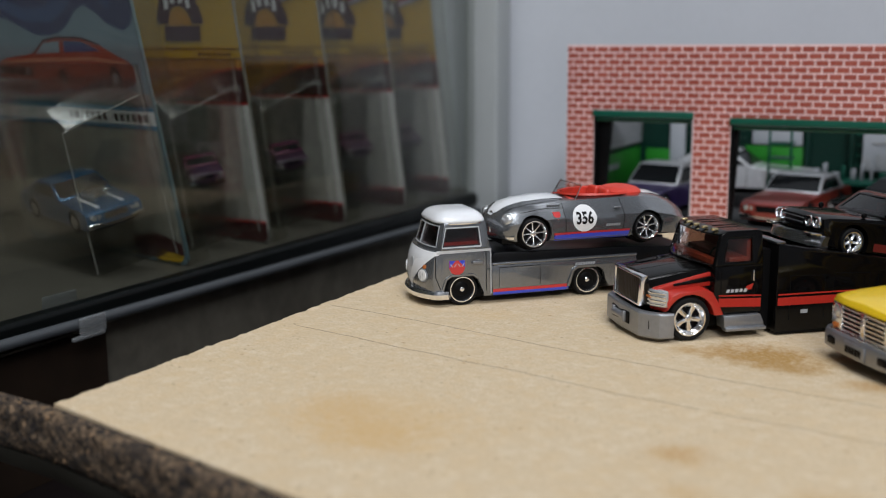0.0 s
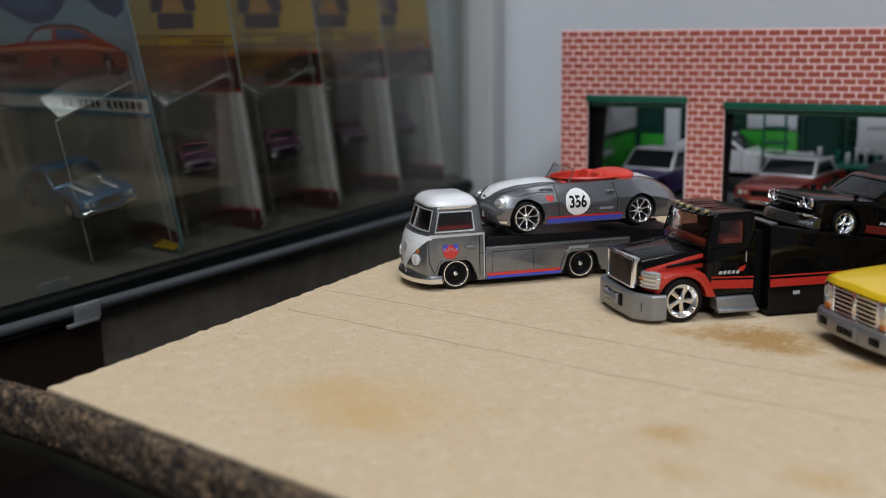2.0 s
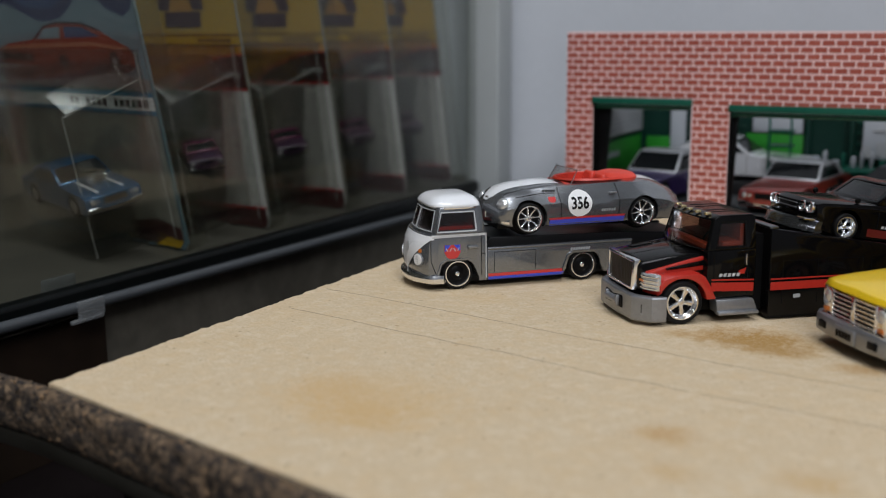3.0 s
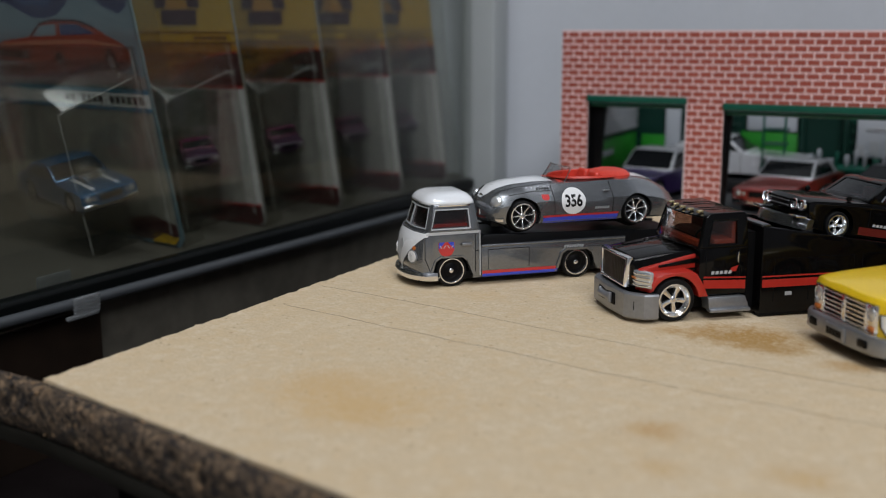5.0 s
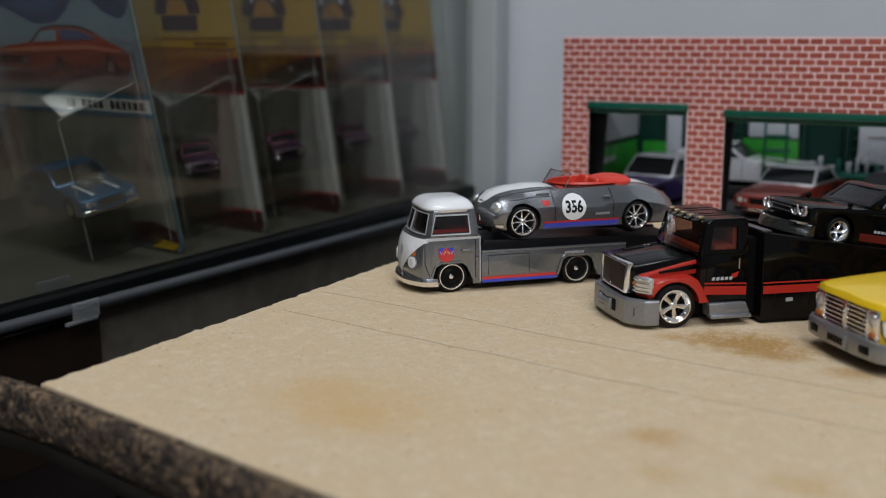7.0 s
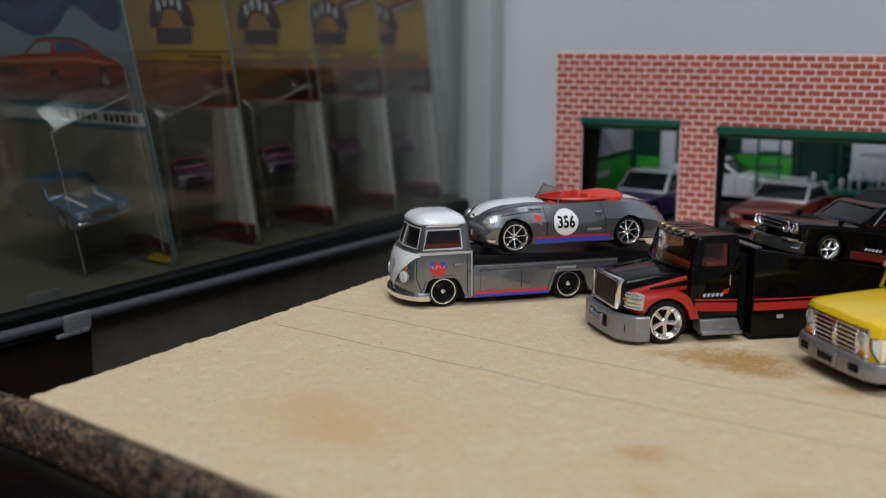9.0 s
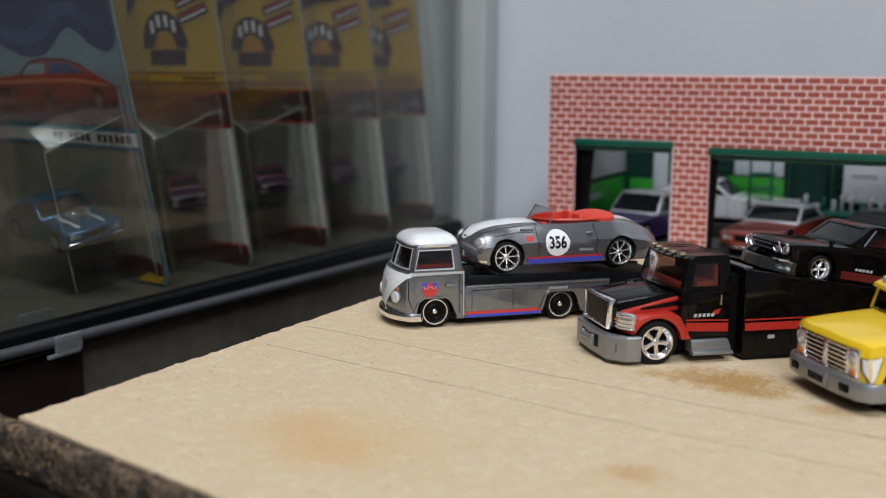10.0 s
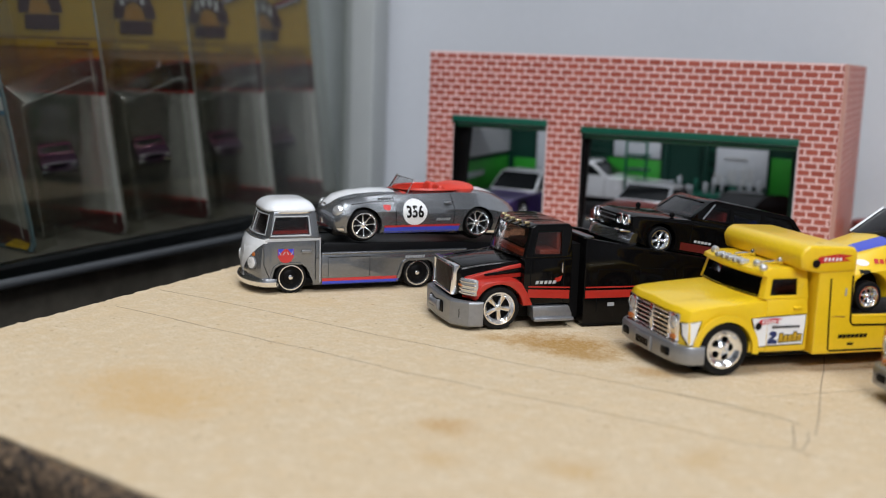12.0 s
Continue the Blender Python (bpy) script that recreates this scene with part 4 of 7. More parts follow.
    front_cut = prism([(0.35, 17.4), (9.2, 17.4), (8.2, 22.6), (0.35, 22.6)], 16, 40, axis="x")
    front_cut2 = prism([(-0.35, 17.4), (-9.2, 17.4), (-8.2, 22.6), (-0.35, 22.6)], 16, 40, axis="x")
    rear_cut = prism([(-7, 18), (7, 18), (6.5, 22), (-6.5, 22)], 5, 16, axis="x")
    part("window_frame", baked(gh, 0.3, 2, [side_cut, front_cut, front_cut2, rear_cut]), M["grey"], car)
    for s in (1, -1):
        part("side_window", drape(gtree, [(14.2, 17.3), (25.2, 17.3), (23.9, 22.2), (14.6, 22.2)], "y", s, -0.25, 2, 0.25), M["tinted"], car, shadow=False)
        part("frame_bead", drape(gtree, line_outline([(13.9, 17.0), (25.6, 17.0), (24.2, 22.5), (14.3, 22.5), (13.9, 17.0)], 0.42), "y", s, 0.16, 1.5, 0.16), M["silver"], car)
        part("windscreen", drape(gtree, [(s * 0.35, 17.4), (s * 9.2, 17.4), (s * 8.2, 22.6), (s * 0.35, 22.6)], "x", 1, -0.25, 1.5, 0.25), M["tinted"], car, shadow=False)
        part("windscreen_bead", drape(gtree, line_outline([(s * 0.3, 17.1), (s * 9.6, 17.1), (s * 8.6, 22.9), (s * 0.3, 22.9), (s * 0.3, 17.1)], 0.34), "x", 1, 0.12, 1.2, 0.12), M["silver"], car)
    seat = baked(box(13, 20, -9, 9, 14, 18.4), 0.8)
    part("seat", seat, M["dark_red"], car)
    for s in (1, -1):
        part("door_lining", box(13.4, 25.6, s * 9.0 - 0.4, s * 9.0 + 0.4, 15.0, 18.2), M["red_int"], car)
    part("seat_back", baked(prism([(12.6, 14), (15.4, 14), (14.4, 21.4), (12.9, 21.4)], -9, 9), 0.4), M["dark_red"], car)
    part("dashboard", baked(box(23.4, 26.0, -8.6, 8.6, 14, 17.4), 0.5), M["dark_red"], car)
    part("steering_wheel", bent(lathe([(1.7, -0.2), (2.1, -0.2), (2.1, 0.2), (1.7, 0.2), (1.7, -0.2)], 24), lambda x, y, z: (y + 24.2 + z * 0.5, x + 4.6, z + 18.6)), M["black"], car)
    # roof cap
    rings = []
    for z, k in ((23.75, 1.0), (24.1, 1.02), (24.6, 0.995), (25.4, 0.93), (26.2, 0.81), (26.75, 0.64), (27.0, 0.36)):
        ring = []
        for i in range(40):
            a = 2 * math.pi * i / 40
            c, s = math.cos(a), math.sin(a)
            px = math.copysign(abs(c) ** (0.62 if c > 0 else 0.32), c) * (6.9 if c > 0 else 8.4)
            py = math.copysign(abs(s) ** 0.5, s) * 10.3
            ring.append((19.7 + px * k + (1 - k) * -1.6, py * k, z))
        rings.append(ring)
    part("roof", loft(rings), M["white"], car, "white roof cap", sharp=60)
    part("drip_rail", loft([[(19.7 + (p[0] - 19.7) * q, p[1] * q, zz) for p in rings[0]] for q, zz in ((1.0, 23.3), (1.02, 23.35), (1.02, 23.7), (1.0, 23.75))]), M["chrome"], car)
    # bed
    bed = prism([(10.7, 2.4), (10.7, 11.2), (-35.2, 11.4), (-35.6, 9), (-35.4, 3.2), (-33, 2.4)], -12.2, 12.2)
    bed = baked(bed, 0.5, 2, [prism(flat_arch(-19.6, 6.4, 8.6), -30, 30), box(-34.0, 9.6, -10.9, 10.9, 6.8, 20)])
    btree = tree_of(bed)
    part("bed", bed, M["grey"], car)
    for s in (1, -1):
        part("bed_rail", baked(box(-35.3, 10.6, s * 11.8 - 0.7, s * 11.8 + 0.7, 11.2, 11.9), 0.25), M["grey"], car)
        part("edge_trim", rod((-35.0, s * 12.45, 11.55), (10.4, s * 12.45, 11.55), 0.13, 6), M["grey"], car, "worn bright edge")
        part("panel_gap", drape(btree, line_outline([(8.6, 4.6), (8.6, 10.4), (-4.2, 10.4), (-4.2, 4.6)], 0.2), "y", s, 0.04), M["ink"], car)
        part("side_stripe", drape(btree, [(10.4, 3.3), (-13.2, 3.3), (-13.2, 4.2), (10.4, 4.2)], "y", s, 0.08), M["print_red"], car, "red stripe")
        part("side_stripe", drape(btree, [(10.4, 2.0), (-13.2, 2.0), (-13.2, 3.3), (10.4, 3.3)], "y", s, 0.13), M["blue"], car, "blue stripe")
        bars(car, btree, M["print_grey"], -18.2, 9.9, 6.4, 0.8, 8, sign=s)
        part("arch_lip", drape(btree, line_outline(flat_arch(-19.6, 6.8, 9.1)[1:7], 0.6), "y", s, 0.35, 1.0, 0.35), M["grey"], car)
        part("tail_lamp", baked(box(-36.0, -35.2, s * 10 - 0.8, s * 10 + 0.8, 5, 8), 0.2), M["print_red"], car)
    tray = baked(prism([(10.3, 7.0), (10.3, 13.6), (9.4, 14.6), (-30, 13.8), (-56, 12.6), (-56.5, 8.4), (-34.2, 9.0), (-33.8, 7.0)], -10.8, 10.8), 0.5, 2, [prism([(8.8, 14.2), (8.8, 16), (-58, 16), (-58, 11.8), (-30, 13.0)], -9.6, 9.6)])
    part("car_tray", tray, M["deck"], car, "charcoal plastic car tray")
    part("chassis", baked(box(-34, 29, -9.6, 9.6, 1.6, 4.0), 0.5), M["black"], car)
    # bumpers
    bump_pts = [(31.9 - 4.6 * (abs(t) ** 2.6), t * 12.0) for t in (-1, -0.9, -0.75, -0.55, -0.3, 0, 0.3, 0.55, 0.75, 0.9, 1)]
    rr = []
    for (x, y) in [(23.8, -12.5), (26.2, -12.4)] + bump_pts + [(26.2, 12.4), (23.8, 12.5)]:
        d = Vector((x - 14, y, 0)).normalized()
        rr.append([(x + d.x * a, y + d.y * a, z) for a, z in ((-0.6, 2.2), (0.5, 2.3), (0.8, 3.0), (0.8, 3.9), (0.5, 4.6), (-0.6, 4.7))])
    part("front_bumper", loft(rr), M["chrome"], car, "chrome front bumper")
    part("rear_bumper", baked(box(-37.0, -35.5, -11.6, 11.6, 3, 5), 0.4), M["chrome"], car)
    for x in (19.6, -19.6):
        for s in (1, -1):
            wheel(car, x, s * 11.6, 4.65, 4.65, 3.6, "lip")
    return car


VW_AT = pose(-0.01720, 0.10345, 0, 0, 0, -134.2)
pickup(VW_AT)


# ---- grey open sports car on the tray ----
def body_ring(x, zb, zt, wb, wm, wt, crown, n=14):
    """Closed section at x: sill, flank, shoulder and crowned top."""
    half = [(0.0, zb), (wb * 0.9, zb), (wb, zb + 0.5), (wm, zb + (zt - zb) * 0.38), (wm * 0.995, zb + (zt - zb) * 0.6), (wt * 1.02, zb + (zt - zb) * 0.84), (wt * 0.88, zt - crown * 0.25), (wt * 0.6, zt + crown * 0.35), (wt * 0.3, zt + crown * 0.75), (0.0, zt + crown)]
    return [(x, y, z) for y, z in half] + [(x, -y, z) for y, z in half[-2:0:-1]]


def sports_car(at):
    car = thing("toy_roadster", "grey open-top toy sports car with white stripes and number roundel", "toy car", at)
    # origin at the front axle on the ground, x forward
    st = [(-51.6, 2.2, 6.6, 6.6, 7.4, 5.6, 0.6), (-50.6, 1.4, 8.2, 8.8, 9.6, 7.2, 0.9), (-48.0, 1.3, 9.9, 10.2, 11.2, 8.4, 1.1), (-44.2, 1.8, 11.7, 11.4, 12.4, 9.3, 1.2), (-39.5, 1.9, 13.0, 11.9, 12.9, 9.9, 1.1), (-34, 1.8, 13.5, 12.2, 13.2, 10.4, 0.8),
          (-28, 1.8, 13.6, 12.2, 13.1, 10.8, 0.3), (-20, 1.8, 13.4, 12.1, 12.9, 10.9, 0.1), (-12, 1.8, 13.3, 12.1, 12.9, 10.8, 0.4), (-7, 1.8, 13.2, 12.2, 13.1, 10.4, 0.9), (-2, 1.9, 12.8, 12.2, 13.2, 9.8, 1.1), (4, 2.0, 11.9, 11.9, 12.9, 9.2, 1.1), (8, 2.2, 10.7, 10.9, 11.9, 8.4, 1.0), (11, 2.8, 9.0, 9.2, 10.0, 7.0, 0.9), (12.8, 3.6, 7.2, 6.6, 7.0, 5.0, 0.7), (13.4, 4.4, 6.2, 3.6, 3.8, 2.8, 0.3)]
    st = [((4 + (s[0] - 4) * 0.70 if s[0] > 4 else s[0]), *s[1:]) for s in st]
    shell = loft([body_ring(*s) for s in st])
    bmesh.ops.subdivide_edges(shell, edges=[e for e in shell.edges if abs(e.verts[0].co.x - e.verts[1].co.x) > 2.5], cuts=1, smooth=0.9)
    tree0 = tree_of(shell)
    pit = prism(ring_outline(-25.6, 0, 12.4, 40, 8.3), 6.0, 30, axis="z")
    shell = baked(shell, 0, cuts=[arch(0, 4.5, 5.35), arch(-36.4, 4.3, 5.25), pit])
    tree = tree_of(shell)
    part("body", shell, M["grey"], car, sharp=32)
    part("hood_stripe", drape(tree0, [(-11.6, -6.0), (-11.6, 6.0), (0, 5.4), (5.5, 4.6), (8.2, 3.2), (9.4, 1.3), (9.4, -1.3), (8.2, -3.2), (5.5, -4.6), (0, -5.4)], "z", 1, 0.10, 1.2), M["white"], car, "white hood panel")
    part("tail_stripe", drape(tree0, [(-37.2, -5.4), (-37.2, 5.4), (-42, 4.4), (-47, 2.6), (-47, -2.6), (-42, -4.4)], "z", 1, 0.10, 1.2), M["white"], car, "white tail panel")
    tub = loft([[(-25.6 + 12.4 * k * math.cos(a), 8.3 * k * math.sin(a), z) for a in (2 * math.pi * i / 36 for i in range(36))] for k, z in ((1.05, 14.1), (1.02, 14.7), (0.96, 14.5), (0.93, 12.0), (0.9, 6.2))], caps=False)
    part("cockpit_liner", tub, M["red_int"], car, "red cockpit lining")
    part("cockpit_floor", box(-35, -13, -7.4, 7.4, 6.0, 6.8), M["red_int"], car)
    part("tonneau", bent(lathe([(0, 0.9), (4.6, 0.8), (7.0, 0.3), (8.4, -0.6), (8.5, -2.2)], 36), lambda x, y, z: (-33.0 + x * 0.72, z * 0.93, y + 14.9)), M["red_int"], car, "red folded hood cover")
    for s in (1, -1):
        part("seat", bent(baked(box(-24.5, -19.0, -3.0, 3.0, 7, 11), 1.2, 3), lambda x, y, z: (x, y + s * 3.9, z)), M["red_int"], car)
        part("seat_back", bent(baked(prism([(-26.4, 8), (-24.0, 8), (-25.4, 15.6), (-27.2, 15.4)], -2.9, 2.9), 0.9, 3), lambda x, y, z: (x, y + s * 3.9, z)), M["red_int"], car)
    part("dashboard", baked(box(-15.0, -13.0, -7.4, 7.4, 9, 13.6), 0.6), M["red_int"], car)
    part("steering_wheel", bent(lathe([(1.5, -0.2), (1.9, -0.2), (1.9, 0.2), (1.5, 0.2), (1.5, -0.2)], 24), lambda x, y, z: (y - 16.8 - z * 0.4, x + 3.8, z + 12.6)), M["black"], car)
    # windscreen
    scr = [[(-11.8 - 1.6 * (abs(t) ** 2) * 1.6 - h * 2.6, t * 8.4 * (1 - 0.1 * h), 13.6 - 0.5 * t * t + 4.3 * h) for t in (-1, -0.75, -0.5, -0.25, 0, 0.25, 0.5, 0.75, 1)] for h in (0, 0.5, 1)]
    bm = bmesh.new()
    g = [[bm.verts.new(p) for p in r] for r in scr]
    for a, b in zip(g, g[1:]):
        for i in range(8):
            bm.faces.new((a[i], a[i + 1], b[i + 1], b[i]))
    bmesh.ops.solidify(bm, geom=bm.faces[:], thickness=0.3)
    part("windscreen", bm, M["pane"], car, "clear curved windscreen", shadow=False)
    fr = bmesh.new()
    edge = scr[0][:1] + [scr[1][0]] + scr[2] + [scr[1][-1], scr[0][-1]]
    for p, q in zip(edge, edge[1:]):
        rod(p, q, 0.15, 6, fr)
    part("screen_frame", fr, M["chrome"], car)
    # flanks
    for s in (1, -1):
        part("roundel", drape(tree, ring_outline(-15.7, 8.2, 3.85, 32), "y", s, 0.10), M["print_white"], car, "white number roundel")
        num = letters("356", 4.8)
        for v in num.verts:
            x, y, d = v.co.x * 0.77, v.co.y, v.co.z
            px = -15.7 - x * s
            h, nrm, _, _ = tree.ray_cast(Vector((px, s * 60, 8.2 + y)), Vector((0, -s, 0)))
            v.co = h + Vector((0, s * (0.2 + d), 0)) if h else Vector((px, s * 13.2, 8.2 + y))
        part("number", num, M["ink"], car, "black number 356")
        part("side_stripe", drape(tree, [(-6.2, 3.8), (-30.2, 3.8), (-30.4, 4.4), (-6.0, 4.4)], "y", s, 0.10), M["print_red"], car, "red stripe")
        part("side_stripe", drape(tree, [(-6.2, 2.2), (-30.0, 2.2), (-30.2, 3.8), (-6.2, 3.8)], "y", s, 0.14), M["blue"], car, "blue stripe")
        for pts in ([(-9.4, 13.0), (-9.6, 9), (-9.8, 4.4)], [(-28.0, 13.2), (-28.4, 9), (-28.2, 4.4)]):
            part("door_gap", drape(tree, line_outline(pts, 0.22), "y", s, 0.04), M["ink"], car)
        part("flank_crease", drape(tree, line_outline([(3.4, 10.4), (-4, 11.4), (-9, 11.4)], 0.18), "y", s, 0.04), M["ink"], car)
        part("fender_seam", drape(tree, line_outline([(7.4, s * 6.6), (3.4, s * 7.6), (-4, s * 7.9), (-11, s * 7.6)], 0.28), "z", 1, 0.04, 1.0), M["ink"], car)
        part("badge", drape(tree, [(-6.0, 10.4), (-8.2, 10.4), (-8.2, 9.4), (-7.1, 8.3), (-6.0, 9.4)], "y", s, 0.10), M["print_red"], car, "small red badge")
        bars(car, tree, M["print_grey"], -24.6, 6.0, 4.6, 0.7, 6, sign=s)
        bars(car, tree, M["ink"], -6.6, 12.0, 4.0, 0.5, 5, sign=s)
        part("door_handle", baked(box(-27.4, -25.2, s * 12.4 - 0.3, s * 12.4 + 0.5, 10.7, 11.2), 0.15), M["dullmetal"], car)
        for ax, az in ((0, 4.5), (-36.4, 4.3)):
            part("arch_liner", prism(ring_outline(ax, az, 5.3, 24), s * 4, s * 8.9), M["black"], car)
        # upright round lamps
        hl = lathe([(0, 0.9), (1.3, 0.7), (1.8, 0.2), (2.0, -0.3), (1.9, -1.2)], 24)
        hl = bent(hl, lambda x, y, z: (y + 7.6 - x * s * 0.25, x + s * 8.8, z + 8.3 - y * 0.2))
        part("headlight", hl, M["lamp"], car, "round silver headlight")
        part("bumper_guard", rod((10.6, s * 3.6, 3.2), (10.6, s * 3.6, 6.0), 0.5, 10), M["chrome"], car)
        part("fog_lamp", bent(lathe([(0, 0.6), (0.9, 0.4), (1.1, -0.3), (1.1, -1.2)], 18), lambda x, y, z: (y + 9.7, x + s * 6.0, z + 5.0)), M["lamp"], car)
    rr = []
    for t in (-1, -0.9, -0.7, -0.4, 0, 0.4, 0.7, 0.9, 1):
        x, y = 11.2 - 5.2 * abs(t) ** 2.4, t * 11.6
        d = Vector((x - 2, y, 0)).normalized()
        rr.append([(x + d.x * a, y + d.y * a, z) for a, z in ((-0.4, 3.0), (0.4, 3.1), (0.6, 3.8), (0.4, 4.5), (-0.4, 4.6))])
    part("front_bumper", loft(rr), M["chrome"], car, "slim chrome bumper")
    rr = [[(-41.0 - p[0], p[1], p[2]) for p in r] for r in rr]
    part("rear_bumper", loft(rr), M["chrome"], car)
    part("chassis", baked(box(-46, 9, -9.4, 9.4, 1.4, 4.4), 0.5), M["black"], car)
    for s in (1, -1):
        wheel(car, 0, s * 12.6, 4.5, 4.5, 3.2, "eight")
        wheel(car, -36.4, s * 12.4, 4.4, 4.4, 3.2, "eight")
    return car


sports_car(VW_AT @ pose(-0.0020, 0.0004, 0.0152, 0, 0.25, 0))


# ---- black and red hauler with a sloping deck ----
def hauler(at):
    car = thing("toy_hauler_truck", "black and red toy hauler truck with a sloping deck", "toy truck", at)
    # origin on the ground under the front axle
    # hood
    hood = prism([(10.6, 8.6), (10.9, 15.6), (10.0, 16.7), (2, 17.8), (-7.6, 18.8), (-7.6, 8.6)], -9.6, 9.6)
    for y in (-7.6, -4, 0, 4, 7.6):
        bmesh.ops.bisect_plane(hood, geom=hood.verts[:] + hood.edges[:] + hood.faces[:], plane_co=(0, y, 0), plane_no=(0, 1, 0))
    hood = bent(hood, lambda x, y, z: (x - 0.10 * (abs(y) / 9.6) ** 2 * (x > 8) * 8, y * (1 + 0.16 * max(0, (4 - x) / 12)), z - (0.9 * (abs(y) / 9.6) ** 2 if z > 14 else 0)))
    hood = baked(hood, 0.6, 3)
    htree = tree_of(hood)
    part("hood", hood, M["gloss_black"], car)
    part("hood_scoop", drape(htree, [(1.0, -6.6), (6.4, -6.2), (6.4, -3.6), (1.0, -3.4)], "z", 1, 0.25, 1.5, 0.25), M["black"], car)
    for y in (-2.2, 2.2):
        part("hood_crease", drape(htree, line_outline([(9.6, y * 1.1), (-7.0, y * 1.6)], 0.25), "z", 1, 0.06), M["black"], car)
    part("hood_flash", drape(htree, [(-7.4, -9), (-7.4, 9), (-6.4, 9), (-6.4, -9)], "z", 1, 0.03), M["black"], car)
    # fenders
    for s in (1, -1):
        f = prism([(8.4, 7.7), (8.8, 11.0), (7.6, 12.7), (3.0, 13.4), (-3.4, 13.9), (-6.0, 13.0), (-7.8, 9.4), (-9.2, 6.2), (-5, 6.2)], s * 8.4, s * 14.3)
        f = bent(f, lambda x, y, z: (x - (2.6 * max(0, (abs(y) - 12.2) / 2.1) if x > 5 else 0), y, z - (0.8 * max(0, (abs(y) - 10.5) / 3.8) if z > 10.5 else 0)))
        f = baked(f, 0.9, 3, [arch(0, 5.3, 6.7)])
        part("fender", f, M["truck_red"], car, "red front fender")
        part("hood_side", baked(prism([(8.4, 12.4), (8.6, 13.4), (-6.4, 17.0), (-7.4, 17.0), (-7.4, 13.2)], s * 8.6, s * 11.2), 0.5, 2), M["truck_red"], car, "red hood flash")
        part("flash_gap", baked(prism([(3.4, 13.7), (3.6, 14.3), (-7.4, 16.0), (-7.4, 14.6), (-3, 14.2)], s * 10.6, s * 11.6), 0.3), M["gloss_black"], car)
        part("wheel_well", prism(ring_outline(0, 5.3, 6.7, 24), s * 7.0, s * 9.0), M["black"], car)
        part("headlight", baked(prism([(9.5, s * 8.8), (9.2, s * 11.2), (7.0, s * 14.0), (5.8, s * 14.0), (6.6, s * 8.8)], 9.0, 13.2, axis="z"), 0.3), M["lamp"], car, "ribbed silver headlight block")
        for k in range(4):
            part("lamp_rib", baked(prism([(9.75, s * 8.9), (9.45, s * 11.2), (7.25, s * 14.15), (6.6, s * 14.15), (7.4, s * 8.9)], 9.3 + k * 1.0, 9.75 + k * 1.0, axis="z"), 0.12), M["chrome"], car)
    for s in (1, -1):
        part("indicator", baked(prism([(9.85, s * 9.2), (9.55, s * 11.0), (9.0, s * 11.0), (9.2, s * 9.2)], 11.1, 11.7, axis="z"), 0.1), M["amber"], car)
    # grille
    g = thing_part("grille", car)
    frame_b = baked(prism([(-8.5, 8.4), (8.5, 8.4), (8.9, 16.3), (-8.9, 16.3)], 10.4, 12.2, axis="x"), 0.35, 2, [prism([(-7.5, 9.1), (7.5, 9.1), (7.9, 15.5), (-7.9, 15.5)], 9, 14, axis="x")])
    part("grille_frame", bent(frame_b, lambda x, y, z: (x - 0.05 * (z - 8) - 0.010 * y * y, y, z)), M["chrome"], g)
    part("grille_mesh", bent(box(10.6, 11.0, -7.9, 7.9, 8.8, 15.8), lambda x, y, z: (x - 0.05 * (z - 8) - 0.010 * y * y, y, z)), M["black"], g)
    for i in range(17):
        y = -7.4 + i * 0.925
        part("grille_bar", box(10.9 - 0.2 - 0.010 * y * y, 11.35 - 0.2 - 0.010 * y * y, y - 0.12, y + 0.12, 9.0, 15.5), M["gold_mesh"], g)
    for k in range(9):
        z = 9.5 + 0.7 * k
        part("grille_bar", bent(box(10.9, 11.25, -7.6, 7.6, z - 0.08, z + 0.08), lambda x, y, z: (x - 0.3 - 0.010 * y * y, y, z)), M["gold_mesh"], g)
    # bumper
    bp = [(12.6 - 0.9 * abs(t) - 13.5 * max(0.0, abs(t) - 0.70) ** 1.15, t * 14.4) for t in (-1, -0.92, -0.8, -0.70, -0.3, 0, 0.3, 0.70, 0.8, 0.92, 1)]
    rr = []
    for x, y in [(4.6, -14.7), (6.4, -14.7)] + bp + [(6.4, 14.7), (4.6, 14.7)]:
        d = Vector((x - 3, y * 0.6, 0)).normalized()
        rr.append([(x + d.x * a, y + d.y * a, z) for a, z in ((-1.6, 1.2), (0.1, 1.2), (0.35, 1.6), (0.35, 7.2), (0.1, 7.6), (-1.6, 7.6))])
    bumper = part("front_bumper", loft(rr), M["dullmetal"], car, "heavy bare-metal front bumper", sharp=14)
    part("winch_recess", baked(bent(box(12.0, 13.2, -5.6, 5.6, 3.0, 6.4), lambda x, y, z: (x - 0.02 * y * y * 0.4, y, z)), 0.5), M["black"], bumper)
    part("winch_drum", rod((13.0, -3.8, 4.7), (13.0, 3.8, 4.7), 1.0, 16), M["dullmetal"], bumper)
    for s in (1, -1):
        part("winch_cheek", baked(box(12.7, 13.8, s * 3.4 - 0.6, s * 3.4 + 0.6, 3.4, 6.2), 0.3), M["dullmetal"], bumper)
        part("tow_slot", baked(bent(box(8.2, 10.0, s * 12.2 - 0.5, s * 12.2 + 0.5, 3.2, 5.8), lambda x, y, z: (x + 0.55, y, z)), 0.25), M["black"], bumper)
        part("tow_ring", baked(box(9.6, 10.6, s * 12.2 - 0.8, s * 12.2 + 0.8, 2.9, 3.3), 0.1), M["dullmetal"], bumper)
